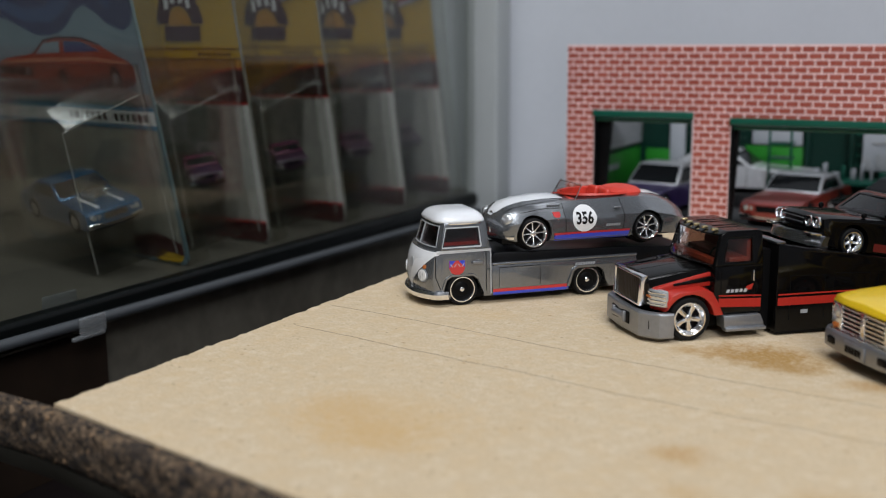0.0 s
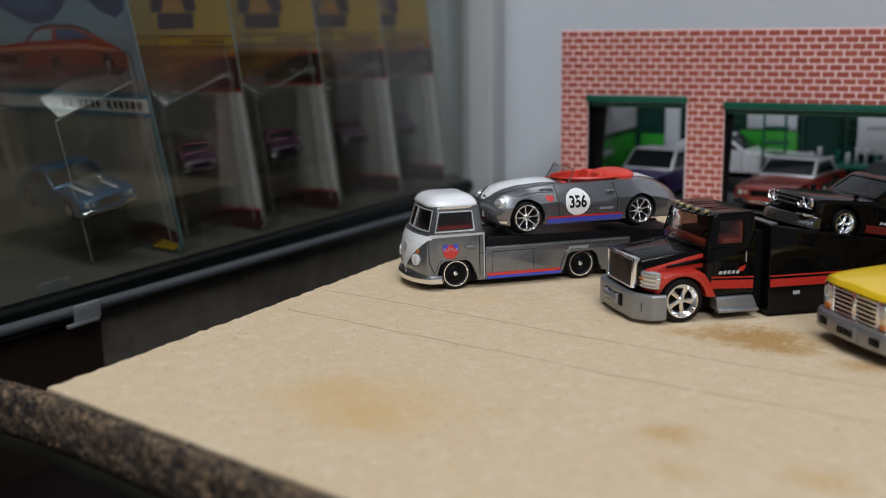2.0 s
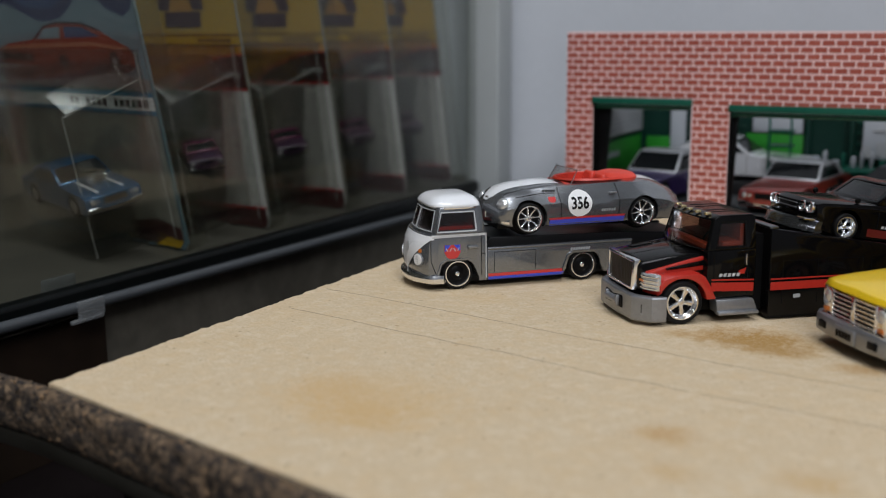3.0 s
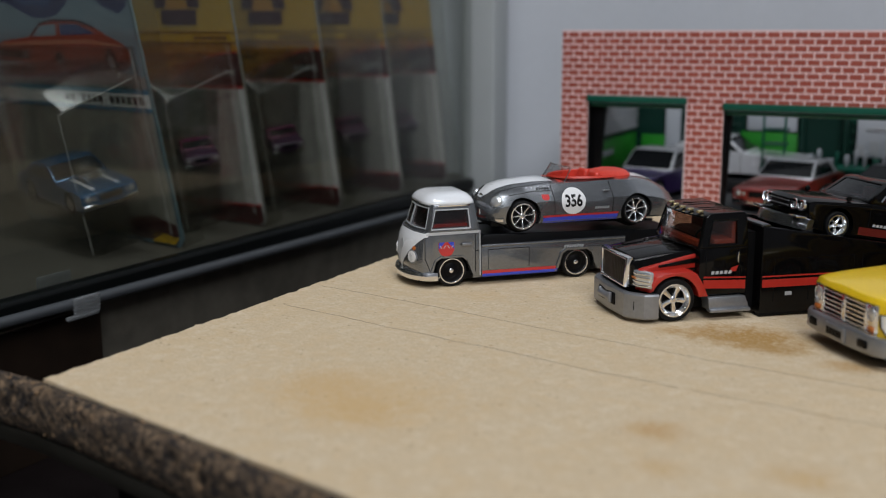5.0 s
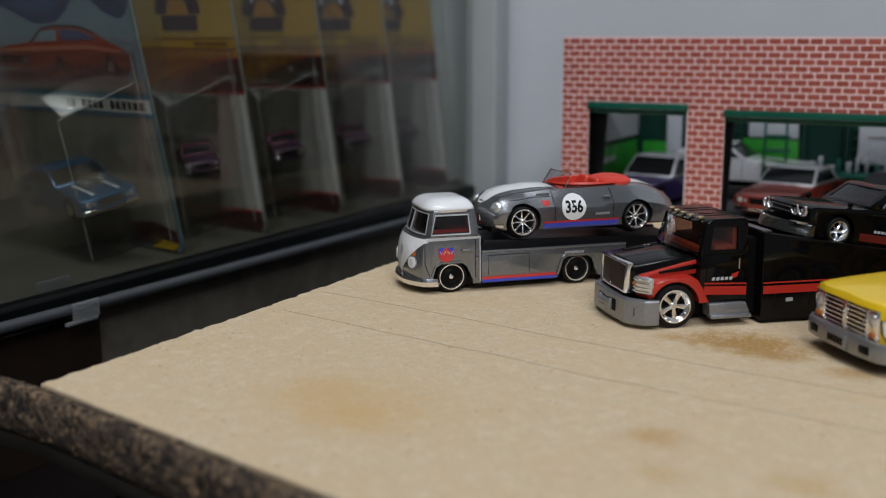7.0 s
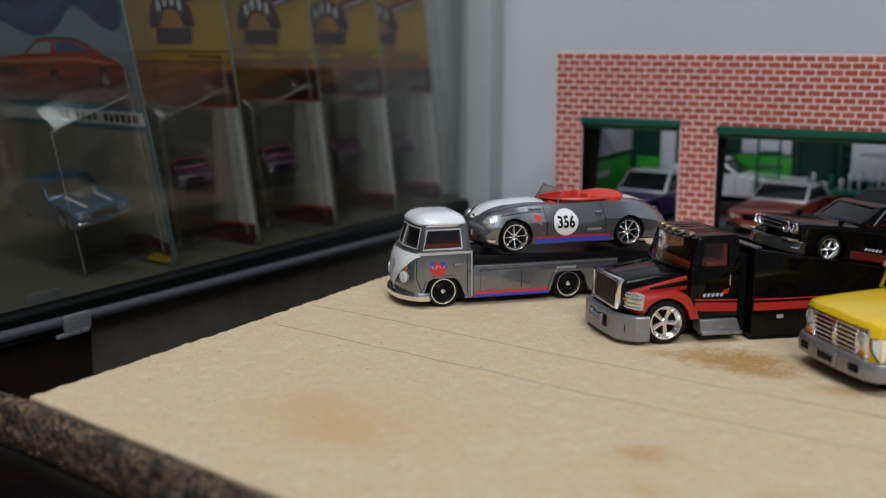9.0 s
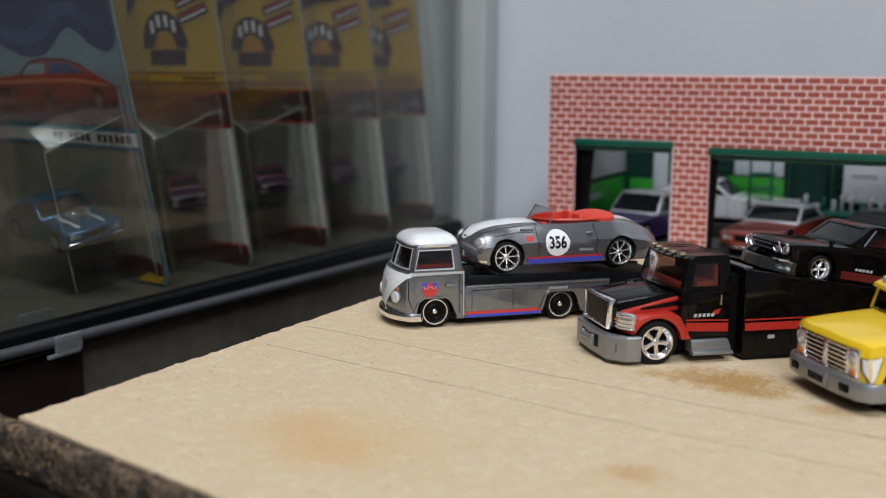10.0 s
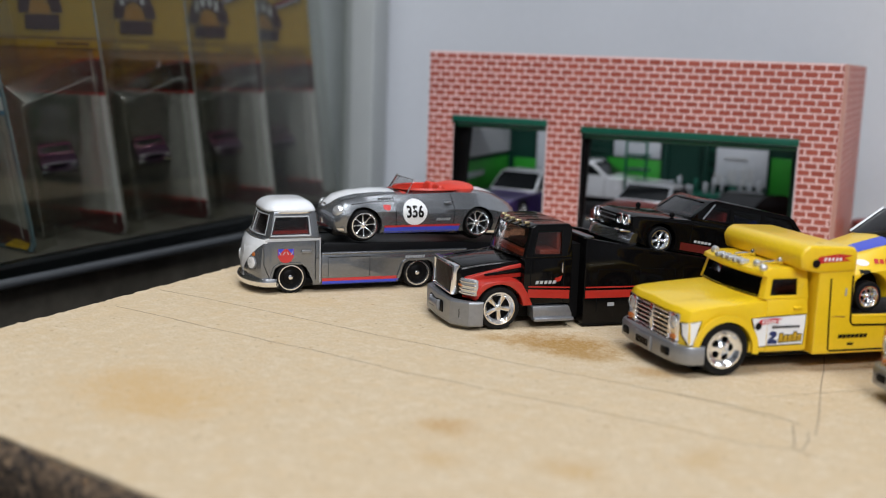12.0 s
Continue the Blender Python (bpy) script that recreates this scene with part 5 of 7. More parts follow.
    # cab
    cabl = baked(prism([(-6.6, 6.2), (-6.8, 18.6), (-20.4, 18.8), (-20.4, 6.2)], -13.6, 13.6), 0.5, 2)
    ctree = tree_of(cabl)
    part("cab", cabl, M["gloss_black"], car)

    def up_shape(x, y, z):
        t = (z - 18.5) / 9.0
        y *= 1 - 0.09 * t
        if x > -10:
            x += 2.8 * (1 - (abs(y) / 13.2) ** 2.2)
        return x, y, z
    gh = prism([(-6.8, 18.5), (-9.4, 26.4), (-10.4, 27.3), (-19.6, 27.4), (-20.3, 26.6), (-20.4, 18.5)], -13.3, 13.3)
    for y in (-11.5, -8.5, -5, 0, 5, 8.5, 11.5):
        bmesh.ops.bisect_plane(gh, geom=gh.verts[:] + gh.edges[:] + gh.faces[:], plane_co=(0, y, 0), plane_no=(0, 1, 0))
    bmesh.ops.bisect_plane(gh, geom=gh.verts[:] + gh.edges[:] + gh.faces[:], plane_co=(-10.6, 0, 0), plane_no=(1, 0, 0))
    gh = bent(gh, up_shape)
    gtree = tree_of(gh.copy())
    side = [(-9.2, 19.4), (-17.4, 19.4), (-17.4, 25.4), (-10.6, 25.4)]
    front = [(-12.4, 18.9), (12.4, 18.9), (11.2, 26.0), (-11.2, 26.0)]
    part("cab_roof", baked(gh, 0.5, 3, [prism(side, -20, 20), prism(front, -10.6, 5, axis="x"), prism([(-7, 20), (7, 20), (7, 25), (-7, 25)], -30, -14, axis="x")]), M["gloss_black"], car)
    part("windscreen", drape(gtree, front, "x", 1, -0.2, 1.6, 0.25), M["amber_clear"], car, shadow=False)
    for s in (1, -1):
        part("door_window", drape(gtree, side, "y", s, -0.35, 2.0, 0.25), M["amber_clear"], car, shadow=False)
        part("window_bead", drape(gtree, line_outline(side + side[:1], 0.4), "y", s, 0.1, 1.6, 0.15), M["black"], car)
        part("door_gap", drape(ctree, line_outline([(-8.6, 18.3), (-8.6, 8.0)], 0.25), "y", s, 0.03), M["black"], car)
        part("door_gap", drape(ctree, line_outline([(-18.0, 18.3), (-18.0, 7.0)], 0.25), "y", s, 0.03), M["black"], car)
        part("door_handle", baked(box(-17.6, -17.2, s * 13.6 - 0.1, s * 13.6 + 0.5, 14.6, 17.4), 0.15), M["chrome"], car)
        part("side_band", drape(ctree, [(-8.0, 8.2), (-19.8, 7.6), (-19.8, 9.9), (-8.0, 10.4)], "y", s, 0.1), M["truck_red"], car, "red band")
        part("side_band", drape(ctree, [(-8.0, 10.9), (-19.8, 10.4), (-19.8, 10.8), (-8.0, 11.3)], "y", s, 0.1), M["truck_red"], car, "thin red line")
        bars(car, ctree, M["silver"], -12.6, 12.2, 6.0, 0.85, 5, sign=s, gap=0.28)
        part("logo_flash", drape(ctree, [(-15.4, 13.2), (-17.6, 13.9), (-17.0, 12.4), (-15.6, 12.2)], "y", s, 0.12), M["truck_red"], car)
        part("step", baked(prism([(-9.2, 5.9), (-9.6, 2.4), (-20.6, 2.2), (-20.6, 3.6), (-19.6, 5.9)], s * 10, s * 14.4), 0.35), M["dullmetal"], car, "bare-metal side step")
        part("step_tread", baked(box(-20.8, -9.5, s * 14.0 - 1.2, s * 14.0 + 1.4, 2.0, 2.9), 0.25), M["dullmetal"], car)
    for i in range(5):
        y = -8.4 + i * 4.2
        part("marker_lamp", baked(bent(box(-10.6, -9.0, y - 0.6, y + 0.6, 26.9, 27.7), lambda x, q, z: (x + 2.2 * (1 - (abs(q) / 13.2) ** 2.2) - 0.4, q, z)), 0.3), M["gold"], car)
    for y in (-6, -3, 3, 6):
        part("roof_rib", baked(box(-19.2, -11.0, y - 0.35, y + 0.35, 27.3, 27.44), 0.06), M["gloss_black"], car)
    part("seat", baked(box(-17.4, -11.4, -12, 12, 15, 20.6), 0.8), M["tan_int"], car)
    part("seat_back", baked(box(-19.6, -16.2, -11.8, 11.8, 15, 26.4), 0.8), M["tan_int"], car)
    part("dashboard", baked(box(-9.2, -6.8, -11.4, 11.4, 15, 20.2), 0.5), M["tan_int"], car)
    part("steering_wheel", bent(lathe([(1.8, -0.2), (2.2, -0.2), (2.2, 0.2), (1.8, 0.2), (1.8, -0.2)], 24), lambda x, y, z: (y - 10.4 - z * 0.5, x + 5.6, z + 20.0)), M["black"], car)
    # box with sloping deck
    top = lambda x: 24.0 - 0.168 * (-23.2 - x)
    cargo = prism([(-23.2, 1.0), (-23.2, 24.0), (-98, top(-98)), (-98, 3.0), (-60, 1.0)], -15.4, 15.4)
    cargo = baked(cargo, 0.45, 2, [prism([(-24.4, 22.6), (-24.4, 30), (-120, 30), (-120, top(-120) - 1.3)], -13.2, 13.2), arch(-74, 5.0, 6.6)])
    btree = tree_of(cargo)
    part("cargo_box", cargo, M["gloss_black"], car)
    part("deck", prism([(-24.2, 22.4), (-97.6, top(-97.6) - 1.5), (-97.6, top(-97.6) - 2.6), (-24.2, 21.0)], -13.3, 13.3), M["deck"], car, "charcoal sloping deck")
    part("deck_lip", baked(bent(box(-25.6, -23.0, -14.8, 14.8, 23.6, 24.4), lambda x, y, z: (x, y, z)), 0.3), M["spoiler"], car)
    part("gap_panel", box(-23.2, -20.4, -11.6, 11.6, 2.0, 22), M["black"], car)
    for s in (1, -1):
        part("side_band", drape(btree, [(-23.6, 7.9), (-96, 7.6), (-96, 9.7), (-23.6, 10.0)], "y", s, 0.1, 3), M["truck_red"], car, "red band")
        part("side_band", drape(btree, [(-23.6, 10.6), (-96, 10.3), (-96, 10.7), (-23.6, 11.0)], "y", s, 0.1, 3), M["truck_red"], car, "thin red line")
        for a, b in ((-27, -37), (-39.5, -50), (-52.5, -63)):
            part("locker_gap", drape(btree, line_outline([(a, 4), (a, 15.6), (b, 15.2), (b, 4)], 0.22), "y", s, 0.03, 2), M["black"], car)
        part("side_plate", drape(btree, [(-30.2, 5.6), (-32.2, 5.6), (-32.2, 6.6), (-30.2, 6.6)], "y", s, 0.15), M["print_grey"], car)
        part("side_skirt", baked(prism([(-23.4, 1.4), (-60, 1.4), (-60, 0.4), (-23.4, 0.4)], s * 12.5, s * 15.3), 0.3), M["black"], car)
        wheel(car, 0, s * 14.2, 5.65, 5.65, 4.2, "five")
        wheel(car, -74, s * 14.6, 5.4, 5.4, 4.2, "five")
    part("chassis", baked(box(-94, 9, -9, 9, 2.0, 6.4), 0.5), M["black"], car)
    part("rear_lamp", baked(box(-98.6, -97.8, -12, -9, 5, 7), 0.2), M["print_red"], car)
    part("rear_lamp", baked(box(-98.6, -97.8, 9, 12, 5, 7), 0.2), M["print_red"], car)
    return car


def thing_part(name, parent):
    """A part that only holds its own pieces, drawn as a small backing plate."""
    return part(name, box(9.2, 10.3, -7.8, 7.8, 8.8, 15.6), M["black"], parent)


BT_AT = pose(0.03640, 0.08395, 0, 0, 0, -138)
hauler(BT_AT)


# ---- black station wagon on the deck ----
def wagon(at):
    car = thing("toy_wagon", "glossy black toy station wagon with red sill stripe", "toy car", at)
    W = 12.3
    low = prism([(-46.6, 3.0), (-47.2, 6.6), (-46.2, 10.6), (-36, 11.1), (-9.4, 10.9), (-8.4, 10.8), (9.6, 9.4), (11.0, 8.4), (10.6, 5.6), (9.6, 2.2), (4, 1.4), (-40, 1.4)], -W, W)
    for y in (-9, -4.5, 0, 4.5, 9):
        bmesh.ops.bisect_plane(low, geom=low.verts[:] + low.edges[:] + low.faces[:], plane_co=(0, y, 0), plane_no=(0, 1, 0))
    low = bent(low, lambda x, y, z: (x - (1.6 * (abs(y) / W) ** 2.5 if x > 6 else 0), y * (1 - 0.04 * max(0, (z - 6) / 5) - 0.05 * max(0, (x - 2) / 9)), z - 0.5 * (abs(y) / W) ** 3 * (z > 9)))
    low = baked(low, 0.7, 3, [arch(0, 3.7, 4.5), arch(-34.5, 3.7, 4.5)])
    tree = tree_of(low)
    part("body", low, M["gloss_black"], car)

    def up(x, y, z):
        return x + (0.8 * (1 - (abs(y) / 11) ** 2) if x > -14 else 0), y * (1 - 0.13 * (z - 10.5) / 6.2), z
    gh = prism([(-8.2, 10.5), (-13.8, 16.0), (-15.6, 16.7), (-39.6, 16.2), (-41.6, 15.4), (-46.2, 10.5)], -11.4, 11.4)
    for y in (-7.5, -3.5, 0, 3.5, 7.5):
        bmesh.ops.bisect_plane(gh, geom=gh.verts[:] + gh.edges[:] + gh.faces[:], plane_co=(0, y, 0), plane_no=(0, 1, 0))
    gh = bent(gh, up)
    gtree = tree_of(gh.copy())
    w1 = [(-12.2, 11.3), (-20.6, 11.3), (-20.6, 15.4), (-15.6, 15.5)]
    w2 = [(-21.8, 11.3), (-30.8, 11.4), (-30.8, 15.2), (-21.8, 15.4)]
    w3 = [(-32.0, 11.4), (-43.2, 11.4), (-40.6, 14.8), (-32.0, 15.2)]
    fr = [(-9.4, 11.4), (9.4, 11.4), (8.2, 15.6), (-8.2, 15.6)]
    part("roof", baked(gh, 0.4, 2, [prism(w1, -20, 20), prism(w2, -20, 20), prism(w3, -20, 20), prism(fr, -16.5, 0, axis="x")]), M["gloss_black"], car)
    part("windscreen", drape(gtree, fr, "x", 1, -0.15, 1.6, 0.2), M["wagon_glass"], car, shadow=False)
    for s in (1, -1):
        for w in (w1, w2, w3):
            part("side_window", drape(gtree, w, "y", s, -0.2, 2, 0.2), M["wagon_glass"], car, shadow=False)
        part("quarter_bead", drape(gtree, line_outline([(-12.0, 11.2), (-15.4, 15.7)], 0.5), "y", s, 0.1, 1.2), M["chrome"], car)
        part("sill_stripe", drape(tree, [(-6.2, 1.9), (-29.0, 1.9), (-29.0, 4.0), (-6.2, 4.0)], "y", s, 0.1), M["sill_red"], car, "dark red sill stripe")
        bars(car, tree, M["silver"], -12.6, 4.8, 5.6, 0.7, 5, sign=s)
        part("door_gap", drape(tree, line_outline([(-9.0, 10.2), (-9.0, 2.2)], 0.2), "y", s, 0.03), M["black"], car)
        part("door_gap", drape(tree, line_outline([(-21.0, 10.2), (-21.0, 2.2)], 0.2), "y", s, 0.03), M["black"], car)
        part("belt_crease", drape(tree, line_outline([(7.6, 8.5), (-9.4, 9.7), (-44, 9.6)], 0.18), "y", s, 0.04), M["black"], car)
        part("fender_mirror", lathe([(0, 0.6), (0.6, 0.5), (0.85, 0), (0.6, -0.5), (0, -0.6)], 14), M["black"], car, "", pose(-0.0030, s * 0.0100, 0.0108))
        part("mirror_stalk", rod((-3.0, s * 10.0, 9.0), (-3.0, s * 10.0, 10.4), 0.35, 8), M["black"], car)
        for k in (6.3, 9.3):
            part("headlight", bent(lathe([(0, 0.25), (0.8, 0.15), (1.1, -0.1), (1.25, 0.3), (1.45, 0.3), (1.5, -0.8)], 20), lambda x, y, z: (y + 10.3 - 0.4 * (k > 8), x + s * k, z + 7.3)), M["rimsilver"], car, "round silver headlight")
        wheel(car, 0, s * 11.9, 3.6, 3.6, 3.0, "five")
        wheel(car, -34.5, s * 11.9, 3.6, 3.6, 3.0, "five")
    part("grille", baked(box(10.2, 11.0, -4.4, 4.4, 6.0, 8.4), 0.2), M["black"], car)
    for z in (6.4, 7.6):
        part("grille_bar", baked(box(10.9, 11.25, -4.6, 4.6, z, z + 0.22), 0.08), M["dullmetal"], car)
    rr = []
    for t in (-1, -0.85, -0.5, 0, 0.5, 0.85, 1):
        x, y = 13.0 - 4.2 * abs(t) ** 2.6, t * 12.2
        rr.append([(x - 2.0, y * 0.96, 1.2), (x, y, 0.9), (x + 0.5, y, 1.2), (x + 0.1, y, 3.6), (x - 0.4, y, 4.2), (x - 2.2, y * 0.96, 4.2)])
    part("front_spoiler", loft(rr), M["spoiler"], car, "dark plated chin spoiler")
    for s in (1, -1):
        part("bumper_corner", baked(box(8.6, 12.2, s * 9.4 - 1.9, s * 9.4 + 1.9, 3.9, 4.7), 0.3), M["chrome"], car, "chrome bumper corner")
    part("rear_bumper", baked(box(-48.2, -46.6, -11.6, 11.6, 3.2, 5.0), 0.4), M["chrome"], car)
    part("seat", baked(box(-20, -15, -9, 9, 7, 11.4), 0.8), M["red_int"], car)
    part("seat_back", baked(box(-21.4, -19.6, -9, 9, 7, 14.0), 0.7), M["red_int"], car)
    part("rear_seat", baked(box(-32, -30.2, -9, 9, 7, 13.2), 0.7), M["blue"], car)
    part("hood_crease", drape(tree, line_outline([(9.4, 3), (-7.6, 4.6)], 0.22), "z", 1, 0.05), M["sill_red"], car)
    part("hood_crease", drape(tree, line_outline([(9.4, -3), (-7.6, -4.6)], 0.22), "z", 1, 0.05), M["sill_red"], car)
    part("chassis", baked(box(-44, 8, -9, 9, 1.0, 3.6), 0.4), M["black"], car)
    return car


wagon(BT_AT @ pose(-0.0462, -0.0002, 0.0190, 0, -9.55, 0))


# ---- square-nosed ramp truck, built in yellow and again in red ----
def ramp_truck(at, paint, label, decals):
    car = thing("toy_ramp_truck", label, "toy truck", at)
    # origin on the ground under the front axle
    # hood and wings
    nose = prism([(11.2, 7.0), (11.4, 14.6), (10.7, 16.0), (8.6, 16.5), (-9.2, 17.9), (-10.6, 17.9), (-10.6, 7.0)], -15.0, 15.0)
    for y in (-12.5, -9.5, -6.5, 0, 6.5, 9.5, 12.5):
        bmesh.ops.bisect_plane(nose, geom=nose.verts[:] + nose.edges[:] + nose.faces[:], plane_co=(0, y, 0), plane_no=(0, 1, 0))
    bmesh.ops.bisect_plane(nose, geom=nose.verts[:] + nose.edges[:] + nose.faces[:], plane_co=(2, 0, 0), plane_no=(1, 0, 0))

    def ns(x, y, z):
        if z > 11:
            z -= 1.0 * max(0, (abs(y) - 9.5) / 5.5) ** 1.5 + (0.35 if 6 < abs(y) < 10 else 0)
        if x > 8:
            x -= 2.2 * (abs(y) / 15) ** 4
        return x, y * (1 - 0.045 * max(0, (z - 11) / 6)), z
    nose = bent(nose, ns)
    nose = baked(nose, 0.8, 3, [arch(0, 5.8, 7.2), box(9.8, 20, -12.3, 12.3, 7.4, 14.3)])
    ntree = tree_of(nose)
    part("nose", nose, paint, car)
    for s in (1, -1):
        part("arch_flare", arch_lip(0, 5.9, 6.9, s * 15.7, -6, 186, 1.5), paint, car)
        part("wheel_well", prism(ring_outline(0, 5.8, 7.2, 24), s * 6, s * 9.5), M["black"], car)
        part("hood_crease", drape(ntree, line_outline([(9.8, s * 6.8), (-9.4, s * 8.6)], 0.3), "z", 1, 0.05), paint, car)
        part("cowl_panel", baked(prism([(-6.2, 5.2), (-7.0, 13.4), (-10.6, 13.6), (-10.6, 5.2)], s * 13.2, s * 15.0), 0.4), paint, car)
    # grille
    g = part("grille", box(9.2, 9.9, -12.2, 12.2, 7.5, 14.2), M["black"], car)
    for k in range(6):
        part("grille_bar", baked(box(10.0, 10.8, -8.2, 8.2, 7.95 + k * 1.06, 8.45 + k * 1.06), 0.12), M["chrome"], g)
    for y in (-8.5, 8.5, 0):
        part("grille_post", baked(box(9.9, 11.0, y - (0.75 if y == 0 else 0.25), y + (0.75 if y == 0 else 0.25), 7.7, 14.1), 0.12), M["chrome"], g)
    part("grille_rim", baked(box(9.9, 11.2, -12.4, 12.4, 7.2, 7.8), 0.15), M["chrome"], g)
    for s in (1, -1):
        part("lamp_bezel", baked(box(9.6, 10.8, s * 10.5 - 1.9, s * 10.5 + 1.9, 7.9, 14.2), 0.3), M["chrome"], g)
        part("headlight", bent(lathe([(0, 0.35), (1.0, 0.3), (1.35, 0.1), (1.5, 0.3), (1.6, -0.4)], 20), lambda x, y, z: (y + 10.7, x + s * 10.6, z + 12.0)), M["lamp"], g)
        part("indicator", baked(box(10.4, 11.2, s * 10.7 - 1.0, s * 10.7 + 1.0, 8.2, 9.2), 0.2), M["amber"], g)
    # bumper
    rr = []
    for x, y in [(5.6, -16.2), (8.0, -16.2), (9.4, -15.8), (11.3, -13.6), (12.1, -8), (12.4, 0), (12.1, 8), (11.3, 13.6), (9.4, 15.8), (8.0, 16.2), (5.6, 16.2)]:
        d = Vector((x - 2, y * 0.55, 0)).normalized()
        rr.append([(x + d.x * a, y + d.y * a, z) for a, z in ((-1.5, 3.2), (0.1, 3.2), (0.3, 3.6), (0.3, 6.9), (0.1, 7.3), (-1.5, 7.3))])
    bm_ = part("front_bumper", loft(rr), M["dullmetal"], car, "bare-metal front bumper")
    part("plate_holder", baked(box(12.0, 13.0, -4.0, 4.0, 3.4, 6.9), 0.2), M["dullmetal"], bm_)
    for i in range(5):
        part("plate_bar", box(13.0, 13.15, -3.0 + i * 1.25, -2.1 + i * 1.25, 4.4, 6.0), M["black"], bm_)
    for s in (1, -1):
        part("bumper_slot", baked(box(11.3, 12.5, s * 9.8 - 1.7, s * 9.8 + 1.7, 4.3, 6.2), 0.35), M["black"], bm_)
    # cab
    cl = baked(prism([(-10.4, 5.0), (-10.4, 17.6), (-21.4, 17.7), (-21.8, 12), (-21.6, 5.0)], -15.0, 15.0), 0.7, 3)
    cl = bent(cl, lambda x, y, z: (x, y * (1 - 0.035 * max(0, (z - 11) / 6)), z))
    ctree = tree_of(cl)
    part("cab", cl, paint, car)

    def up(x, y, z):
        t = (z - 17.5) / 7
        y *= 1 - 0.075 * t
        if x > -13:
            x += 1.8 * (1 - (abs(y) / 14) ** 2)
        return x, y, z
    gh = prism([(-9.4, 17.4), (-10.8, 22.4), (-9.6, 22.8), (-9.9, 23.8), (-12, 24.5), (-20.4, 24.4), (-21.2, 23.4), (-21.4, 17.4)], -14.4, 14.4)
    for y in (-12, -8, -4, 0, 4, 8, 12):
        bmesh.ops.bisect_plane(gh, geom=gh.verts[:] + gh.edges[:] + gh.faces[:], plane_co=(0, y, 0), plane_no=(0, 1, 0))
    bmesh.ops.bisect_plane(gh, geom=gh.verts[:] + gh.edges[:] + gh.faces[:], plane_co=(-13, 0, 0), plane_no=(1, 0, 0))
    gh = bent(gh, up)
    gtree = tree_of(gh.copy())
    side = [(-11.3, 18.2), (-18.4, 18.2), (-18.6, 22.0), (-12.0, 22.0)]
    front = [(-12.6, 18.0), (12.6, 18.0), (12.0, 22.2), (-12.0, 22.2)]
    part("cab_roof", baked(gh, 0.4, 3, [prism(side, -20, 20), prism(front, -15, 5, axis="x")]), paint, car)
    part("windscreen", drape(gtree, front, "x", 1, -0.3, 1.6, 0.25), M["smoke"], car, shadow=False)
    for s in (1, -1):
        part("door_window", drape(gtree, side, "y", s, -0.35, 2, 0.25), M["smoke"], car, shadow=False)
        part("door_gap", drape(ctree, line_outline([(-10.9, 17.2), (-10.9, 6.0)], 0.2), "y", s, 0.03), paint, car)
        part("door_handle", baked(box(-19.6, -17.4, s * 14.7 - 0.2, s * 14.7 + 0.5, 15.0, 15.6), 0.15), paint, car)
        wheel(car, 0, s * 15.2, 6.3, 6.3, 4.6, "slot")
        wheel(car, -70, s * 15.0, 5.8, 5.8, 4.6, "slot")
    part("seat", baked(box(-20, -15, -12, 12, 14, 20.4), 0.8), M["black"], car)
    # roof lamps and horns
    for y in (-9.5, 9.5):
        part("roof_lamp", lathe([(0, 0.8), (0.7, 0.6), (1.0, 0.1), (1.0, -0.6), (0, -0.8)], 18), M["lamp"], car, "", pose(-0.0105, y * MM, 0.0248))
    for y in (-5, -2.4, 0.2, 2.8, 5.4):
        part("marker_lamp", baked(bent(box(-10.6, -8.2, y - 0.9, y + 0.9, 24.0, 25.2), lambda x, q, z: (x + 0.2, q, z - 0.1 * (x + 9))), 0.4), M["lamp"], car)
    part("roof_lamp", lathe([(0, 0.8), (0.7, 0.5), (0.95, 0.1), (0.9, -0.6), (0, -0.8)], 18), M["lamp"], car, "", pose(-0.0100, 0.0128, 0.0245))
    for y in (-2.5, 9.0):
        part("air_horn", rod((-11.6, y, 25.0), (-16.4, y, 25.2), 0.35, 10), M["chrome"], car)
        part("horn_ball", lathe([(0, 0.9), (0.6, 0.7), (0.9, 0), (0.6, -0.7), (0, -0.9)], 14), M["chrome"], car, "", pose(-0.0168, y * MM, 0.0253))
    # box body: full height behind the cab, then a low side round the deck
    bx = prism([(-22.4, 4.4), (-22.4, 27.6), (-32.2, 28.2), (-32.2, 13.6), (-92, 12.4), (-92, 5.0), (-80, 4.4)], -16.4, 16.4)
    bx = baked(bx, 0.7, 3, [arch(-70, 5.6, 7.2), prism([(-33.6, 12.6), (-33.6, 40), (-100, 40), (-100, 11.4)], -15.0, 15.0)])
    btree = tree_of(bx)
    part("box_body", bx, paint, car)
    part("deck", prism([(-32.4, 12.9), (-91.8, 11.8), (-91.8, 10.6), (-32.4, 11.6)], -15.0, 15.0), M["black"], car, "black deck")
    part("chassis", baked(box(-90, 9, -9.5, 9.5, 2.4, 5.8), 0.5), M["black"], car)
    wing = baked(prism([(-17.4, 24.6), (-16.6, 27.6), (-17.6, 29.4), (-19.2, 30.2), (-30.8, 29.8), (-31.9, 28.8), (-31.9, 24.0), (-22.0, 23.6)], -16.9, 16.9), 0.9, 3)
    wtree = tree_of(wing)
    part("roof_fairing", wing, paint, car, "thick rounded roof fairing")
